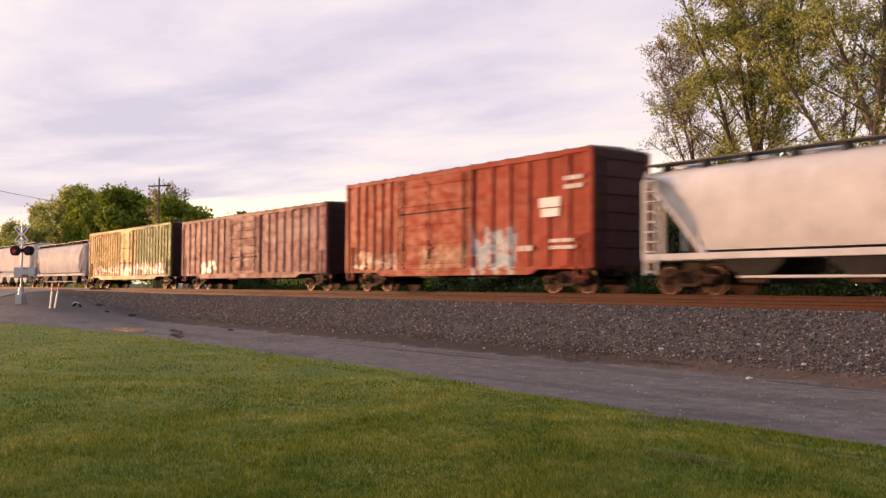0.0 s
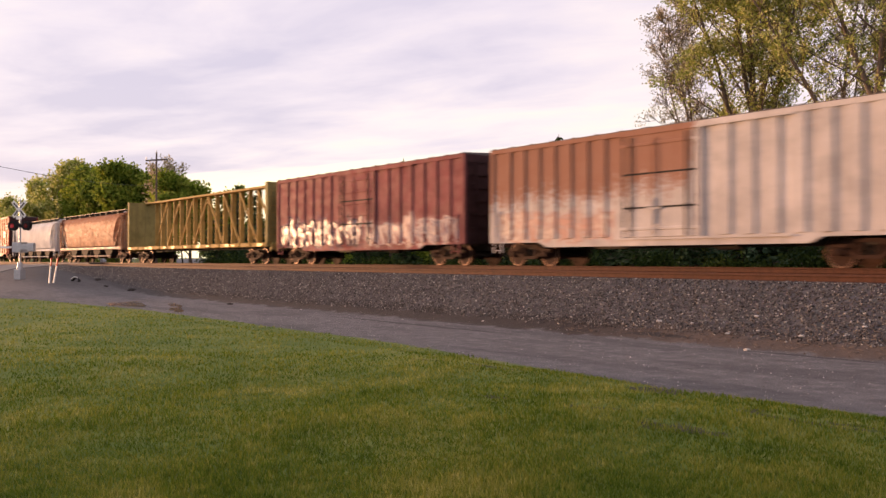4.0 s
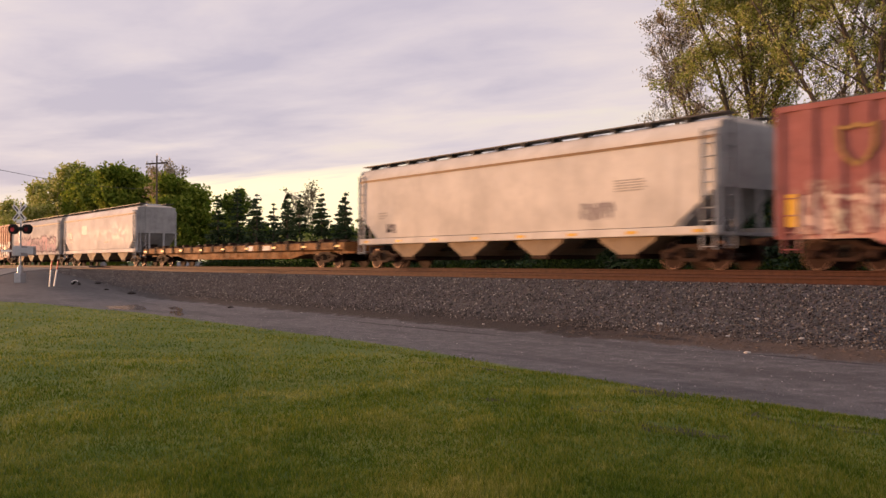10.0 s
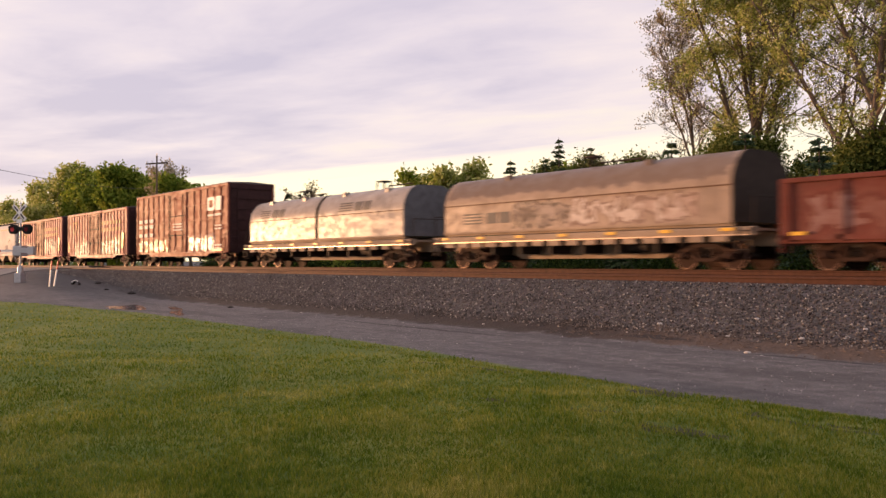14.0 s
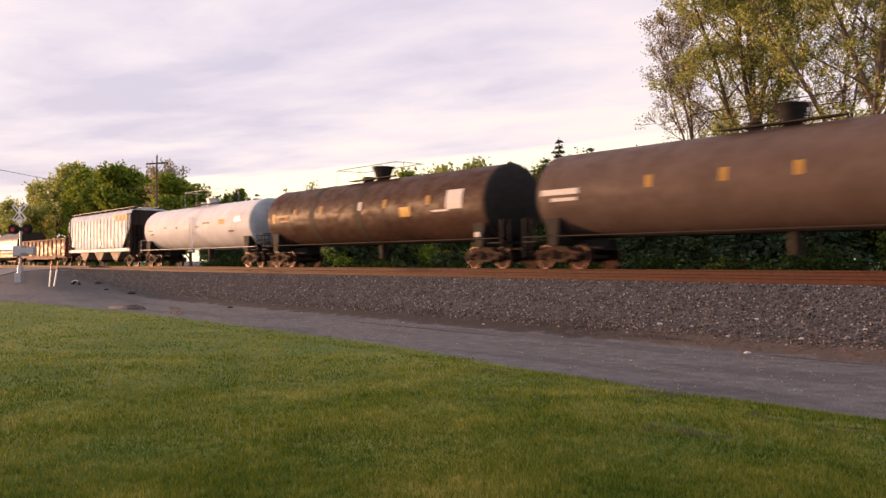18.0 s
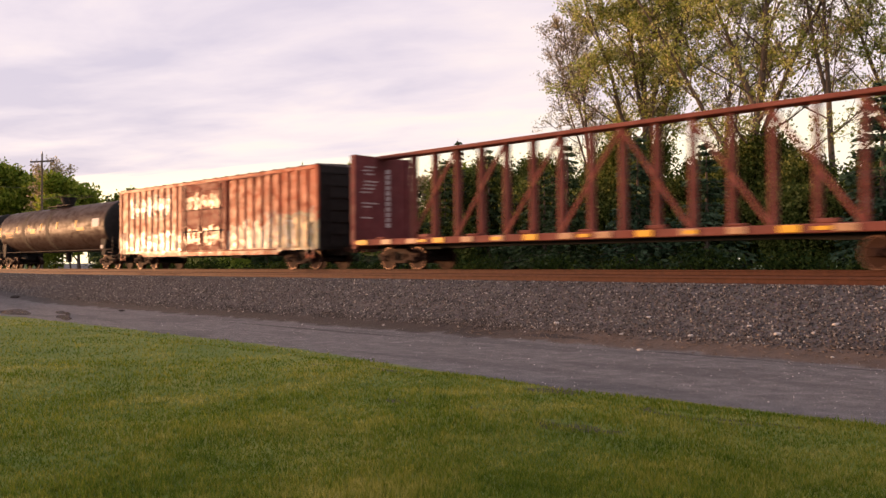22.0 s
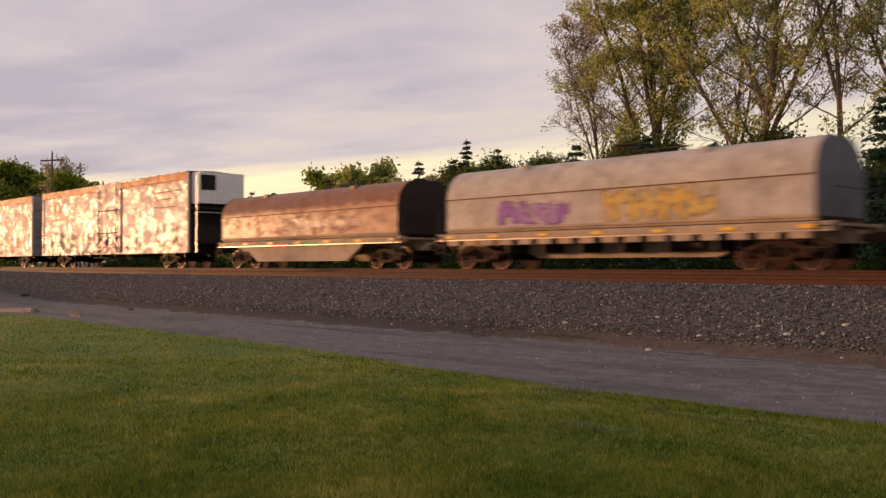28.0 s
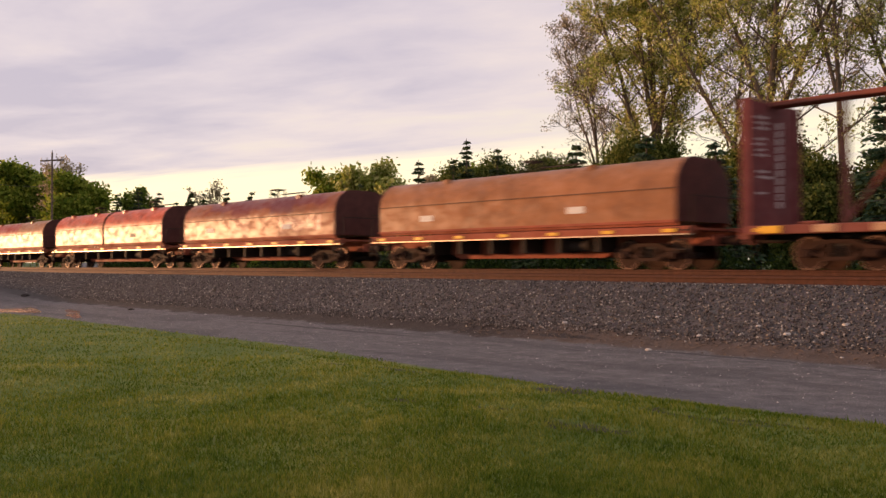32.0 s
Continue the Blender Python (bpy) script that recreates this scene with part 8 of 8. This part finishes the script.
M28 = car_paint("red_brown_beam_paint", (0.215, 0.075, 0.058), 0.35, 0.5, 0.5, seed=29.0)
M_STENCIL = simple("faded_white_stencil", (0.40, 0.33, 0.32), 0.6, 0.0, 0.35, 7)
# light tan: the glint on the stake pockets is put into their colour
M_POCKET = simple("glint_toned_tan_pocket", (0.44, 0.26, 0.15), 0.4, 0.0, 0.4, 5)
M28P = car_paint("dark_maroon_panel", (0.16, 0.05, 0.05), 0.15, 0.45, 0.35, seed=29.5)
for i, (a, b, pl, pr, diag, n) in enumerate(((463.1, 486.6, -9.65, 10.45, True, 16), (488.4, 511.7, -8.12, 9.3, False, 14), (513.5, 537.0, -9.6, 10.5, True, 16), (703.7, 727.2, -9.65, 10.45, True, 16), (728.9, 752.3, -8.12, 9.3, False, 14))):
    c = add(centerbeam("empty red-brown centrebeam flatcar with braced posts" if diag else "empty red-brown centrebeam flatcar with straight posts", 23.4, 4.68, M28, pl, pr, n, diag, light=M_POCKET, panelmat=M28P, panels=not diag), a, b)
    # the inner face of the bulkhead carries white instructions
    rng = random.Random(70 + i)
    for j in (0, 1, 2, 4, 5, 6, 7, 10, 11, 14):
        y0, z = -1.15 + rng.uniform(0, 0.25), 4.2 - j * 0.15
        part("text_line", Geo().box(-11.65, -11.642, y0, y0 + rng.uniform(0.4, 0.95), z, z + 0.06), M_STENCIL, c, "white stencilled instructions")
    for j in range(11):
        part("text_block", Geo().box(-11.65, -11.642, 0.2, 0.44, 1.75 + j * 0.225, 1.93 + j * 0.225), M_STENCIL, c, "white upright lettering")
    if i == 1:
        # a white sprayed figure: two arms over a ring
        ring, k = Geo().xz([(9.75, 4.3), (10.1, 4.3), (10.35, 3.2), (10.05, 3.2)], -0.23, -0.195).xz([(11.2, 4.4), (10.8, 4.4), (10.45, 3.2), (10.75, 3.2)], -0.23, -0.195), 16
        for j in range(k):
            a0, a1 = 2 * math.pi * j / k, 2 * math.pi * (j + 1) / k
            ring.xz([(10.5 + 0.62 * math.cos(a) * q, 2.35 + 0.95 * math.sin(a) * q) for a, q in ((a0, 1), (a1, 1), (a1, 0.42), (a0, 0.42))], -0.23, -0.195)
        part("sprayed_mark", ring, M_SILVER, c, "large white sprayed figure")
    for j in range(9):
        part("tie_down_strap", Geo().box(-10.2 + j * 2.5, -9.7 + j * 2.5, -1.54, -1.3, 1.2, 1.28 + 0.05 * (j % 2), 0.03), M28, c)

M31 = car_paint("white_reefer_paint", (0.75, 0.60, 0.50), 0.15, 0.30, 0.35, ((-9.8, 4.0, 1.0, 2.2, (0.34, 0.29, 0.26), (0.55, 0.38, 0.27), (0.16, 0.11, 0.1), 0.8), (4.5, 10.0, 1.2, 2.3, (0.7, 0.55, 0.45), (0.6, 0.35, 0.25), (0.5, 0.36, 0.3), 0.9)), 32.0, wave=0.09, gloss=True, shine=0.06)
M32 = car_paint("white_reefer_paint_tagged", (0.75, 0.60, 0.50), 0.15, 0.32, 0.35, ((-8.9, -0.5, 0.95, 2.3, (0.26, 0.22, 0.20), (0.16, 0.17, 0.16), (0.05, 0.05, 0.05), 1.05), (-3.0, 3.3, 0.95, 2.1, (0.50, 0.26, 0.30), (0.36, 0.2, 0.26), (0.08, 0.05, 0.07), 0.9), (3.9, 9.8, 0.9, 2.45, (0.055, 0.05, 0.05), (0.62, 0.52, 0.45), (0.5, 0.42, 0.36), 1.15)), 33.0, wave=0.09, gloss=True, shine=0.06)
ORANGE_BAND = car_paint("orange_roof_band", (0.62, 0.27, 0.12), 0.1, 0.38, 0.3, seed=33.5)
for m, a, b, unit, text in ((M31, 538.7, 559.9, False, "white refrigerated boxcar with orange roof band glinting in sun"), (M32, 562.0, 583.0, True, "white refrigerated boxcar with orange roof band and black spray paint")):
    c = add(boxcar(text, 20.95, 5.14, m, 1, 2.8, (-1.1, 2.2) if unit else (-1.9, 1.5), doorlines=4, sill=0.82, endmat=car_paint("dull_silver_end", (0.34, 0.31, 0.29), 0.3, 0.5, 0.5, seed=34.0) if not unit else M_STEEL, drop=False, fascia=0.02, name="refrigerator_car", ladders=False), a, b)
    part("roof_band", Geo().box(-10.5, 10.5, -YS - 0.012, -YS + 0.04, 4.70, 5.09), ORANGE_BAND, c, "orange band below the roof")
    part("roof_band", Geo().box(-10.5, 10.5, YS - 0.04, YS + 0.012, 4.70, 5.09), ORANGE_BAND, c, "orange band below the roof")
    g, k = Geo(), 20
    for dy in (0.045, 0.066):
        for r in (1.0, 0.62):
            g.v += [(-8.0 + 0.62 * math.cos(6.2832 * i / k) * r, -YS + dy, 3.95 + 0.5 * math.sin(6.2832 * i / k) * r) for i in range(k)]
    for i in range(k):
        q = (i + 1) % k
        g.f += [(i, q, k + q, k + i), (2 * k + i, 3 * k + i, 3 * k + q, 2 * k + q), (i, 2 * k + i, 2 * k + q, q), (k + i, k + q, 3 * k + q, 3 * k + i)]
    part("emblem_ring", g, ORANGE_BAND, c, "faded orange ring emblem")
    part("emblem_bar", Geo().box(-9.0, -6.9, -YS + 0.045, -YS + 0.066, 3.12, 3.26), ORANGE_BAND, c)
    if unit:
        u = part("cooling_unit", Geo().box(10.55, 11.35, -1.3, 1.35, 3.4, 5.05, 0.06), M_WHITE, c, "white cooling unit on the end wall")
        part("unit_grille", Geo().box(11.33, 11.37, -1.2, -0.35, 4.1, 4.9), M_BLACK, u, "black grille")
        part("unit_door", Geo().box(11.34, 11.38, -0.2, 1.2, 3.55, 4.85), M_WHITE, u)
        part("service_platform", Geo().box(10.55, 11.3, -1.3, 1.3, 3.1, 3.2), M_STEEL, c)
        part("fuel_tank", Geo().box(10.55, 11.15, -1.1, 1.1, 1.3, 2.2, 0.05), M_STEEL, c)
        part("end_cage", Geo().box(11.2, 11.26, -1.4, -1.34, 0.8, 4.9).box(11.2, 11.26, 1.34, 1.4, 0.8, 4.9).box(11.2, 11.26, -1.4, 1.4, 2.9, 2.96), M_GALV, c)
        marks(c, [(6.4, 8.6, 4.12, 4.2), (8.9, 9.8, 4.15, 4.23), (6.9, 8.7, 3.72, 3.8), (6.6, 7.0, 3.3, 3.38), (7.2, 9.1, 3.28, 3.36)], -YS + 0.055, M_DMARK, "slogan_line", "dark slogan lettering underlined in red")
        marks(c, [(6.4, 8.6, 4.05, 4.09), (6.9, 8.7, 3.65, 3.69), (7.2, 9.1, 3.21, 3.25)], -YS + 0.055, M_REDP, "slogan_underline", "red underline")

COILS = (
    (586.55, 600.05, 3.52, (0.42, 0.22, 0.13), 1, True, "rusty brown steel coil car with deep side girders", ((-1.2, 4.5, 1.75, 2.25, (0.25, 0.14, 0.12), (0.36, 0.2, 0.15), (0.2, 0.1, 0.07), 0.8),)),
    (602.82, 616.48, 3.58, (0.46, 0.39, 0.33), 1, False, "pale grey steel coil car with purple and yellow spray paint", ((-4.2, -1.2, 1.55, 2.35, (0.28, 0.11, 0.38), (0.38, 0.2, 0.42), (0.12, 0.06, 0.14), 0.7), (0.2, 4.0, 1.55, 2.5, (0.64, 0.36, 0.05), (0.55, 0.38, 0.12), (0.25, 0.16, 0.08), 0.8))),
    (618.99, 634.56, 3.62, (0.52, 0.43, 0.35), 2, False, "pale grey steel coil car with two hoods and grey spray paint", ((0.6, 3.0, 1.55, 2.2, WH, (0.5, 0.44, 0.4), (0.4, 0.33, 0.3), 0.5), (4.4, 6.6, 1.6, 2.3, (0.25, 0.25, 0.17), (0.32, 0.28, 0.2), (0.4, 0.33, 0.26), 0.7))),
    (637.44, 651.06, 3.36, (0.36, 0.17, 0.085), 1, False, "orange-brown steel coil car with red patches and white plates", ()),
    (653.49, 669.18, 3.46, (0.52, 0.125, 0.075), 2, False, "bright red steel coil car with two peeling hoods", ()),
    (671.79, 685.1, 3.36, (0.29, 0.11, 0.062), 1, False, "red-brown steel coil car with a white sprayed tag", ((2.4, 5.6, 1.7, 2.4, (0.62, 0.46, 0.38), (0.42, 0.22, 0.16), (0.3, 0.13, 0.1), 0.6),)),
    (688.11, 701.57, 3.36, (0.34, 0.155, 0.078), 1, False, "light brown steel coil car with white plates", ()),
)
# entry 0 paints the upper curve darker, as less sun falls on it
HOOD_PATCHES = {0: ((-6.7, 6.7, 2.6, 3.8, (0.24, 0.125, 0.085)),),
                3: ((-4.2, 1.6, 2.3, 3.3, (0.33, 0.045, 0.035)), (-5.8, -4.0, 2.3, 3.3, (0.17, 0.12, 0.13)), (-6.6, -5.9, 2.3, 2.7, (0.36, 0.05, 0.04))),
                5: ((-2.0, -0.2, 1.4, 3.4, (0.20, 0.05, 0.05)), (-4.5, 6.0, 2.75, 3.3, (0.19, 0.06, 0.065)), (1.5, 3.4, 2.4, 3.4, (0.17, 0.06, 0.07)))}
for i, (a, b, zt, col, n, deep, text, tags) in enumerate(COILS):
    hm = car_paint("coil_hood_paint", col, 0.32 if i != 4 else 0.5, 0.27, 0.5, tags, 36.0 + i, (0.14, 0.045, 0.022) if i > 2 else (0.2, 0.11, 0.06), blotch=0.4 if i != 4 else 0.7, shine=0.08, patches=HOOD_PATCHES.get(i, ()))
    fm = car_paint("coil_frame_paint", (0.42, 0.31, 0.22) if i < 3 else (0.33, 0.10, 0.06), 0.45, 0.5, 0.6, seed=46.0 + i)
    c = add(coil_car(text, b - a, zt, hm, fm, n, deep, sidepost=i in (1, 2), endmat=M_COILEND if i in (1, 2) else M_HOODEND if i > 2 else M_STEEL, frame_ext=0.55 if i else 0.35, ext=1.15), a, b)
    reflectors(c, b - a + 0.6, -YS - 0.035, 1.15, 7)
    if i >= 3:
        hl = (b - a) / 2
        part("white_plate", Geo().box(-hl + 2.4, -hl + 3.1, -1.512, -1.49, 1.78, 2.0), M_SILVER, c)
        part("white_plate", Geo().box(hl - 4.0, hl - 3.3, -1.512, -1.49, 1.78, 2.0), M_SILVER if i != 4 else M_DMARK, c)
    if i in (2,):
        hood_emblem(c, -6.3, 1.75, 3.62, M_DMARK); hood_emblem(c, 2.3, 1.75, 3.62, M_DMARK)


# ---- how the train runs ----
def run_of(t):
    """How far the train has moved along the track after t seconds."""
    return -21.977 * t - 0.9425 * t * t / 32 + 0.5504 * t ** 3 / 1024


def motions():
    times = [0, 4, 8, 12, 16, 20, 24, 28, 32]
    for car, x in TRAIN:
        walk(car, [(t, pose(x + run_of(t), TRACK_Y, RAIL_Z)) for t in times])


motions()
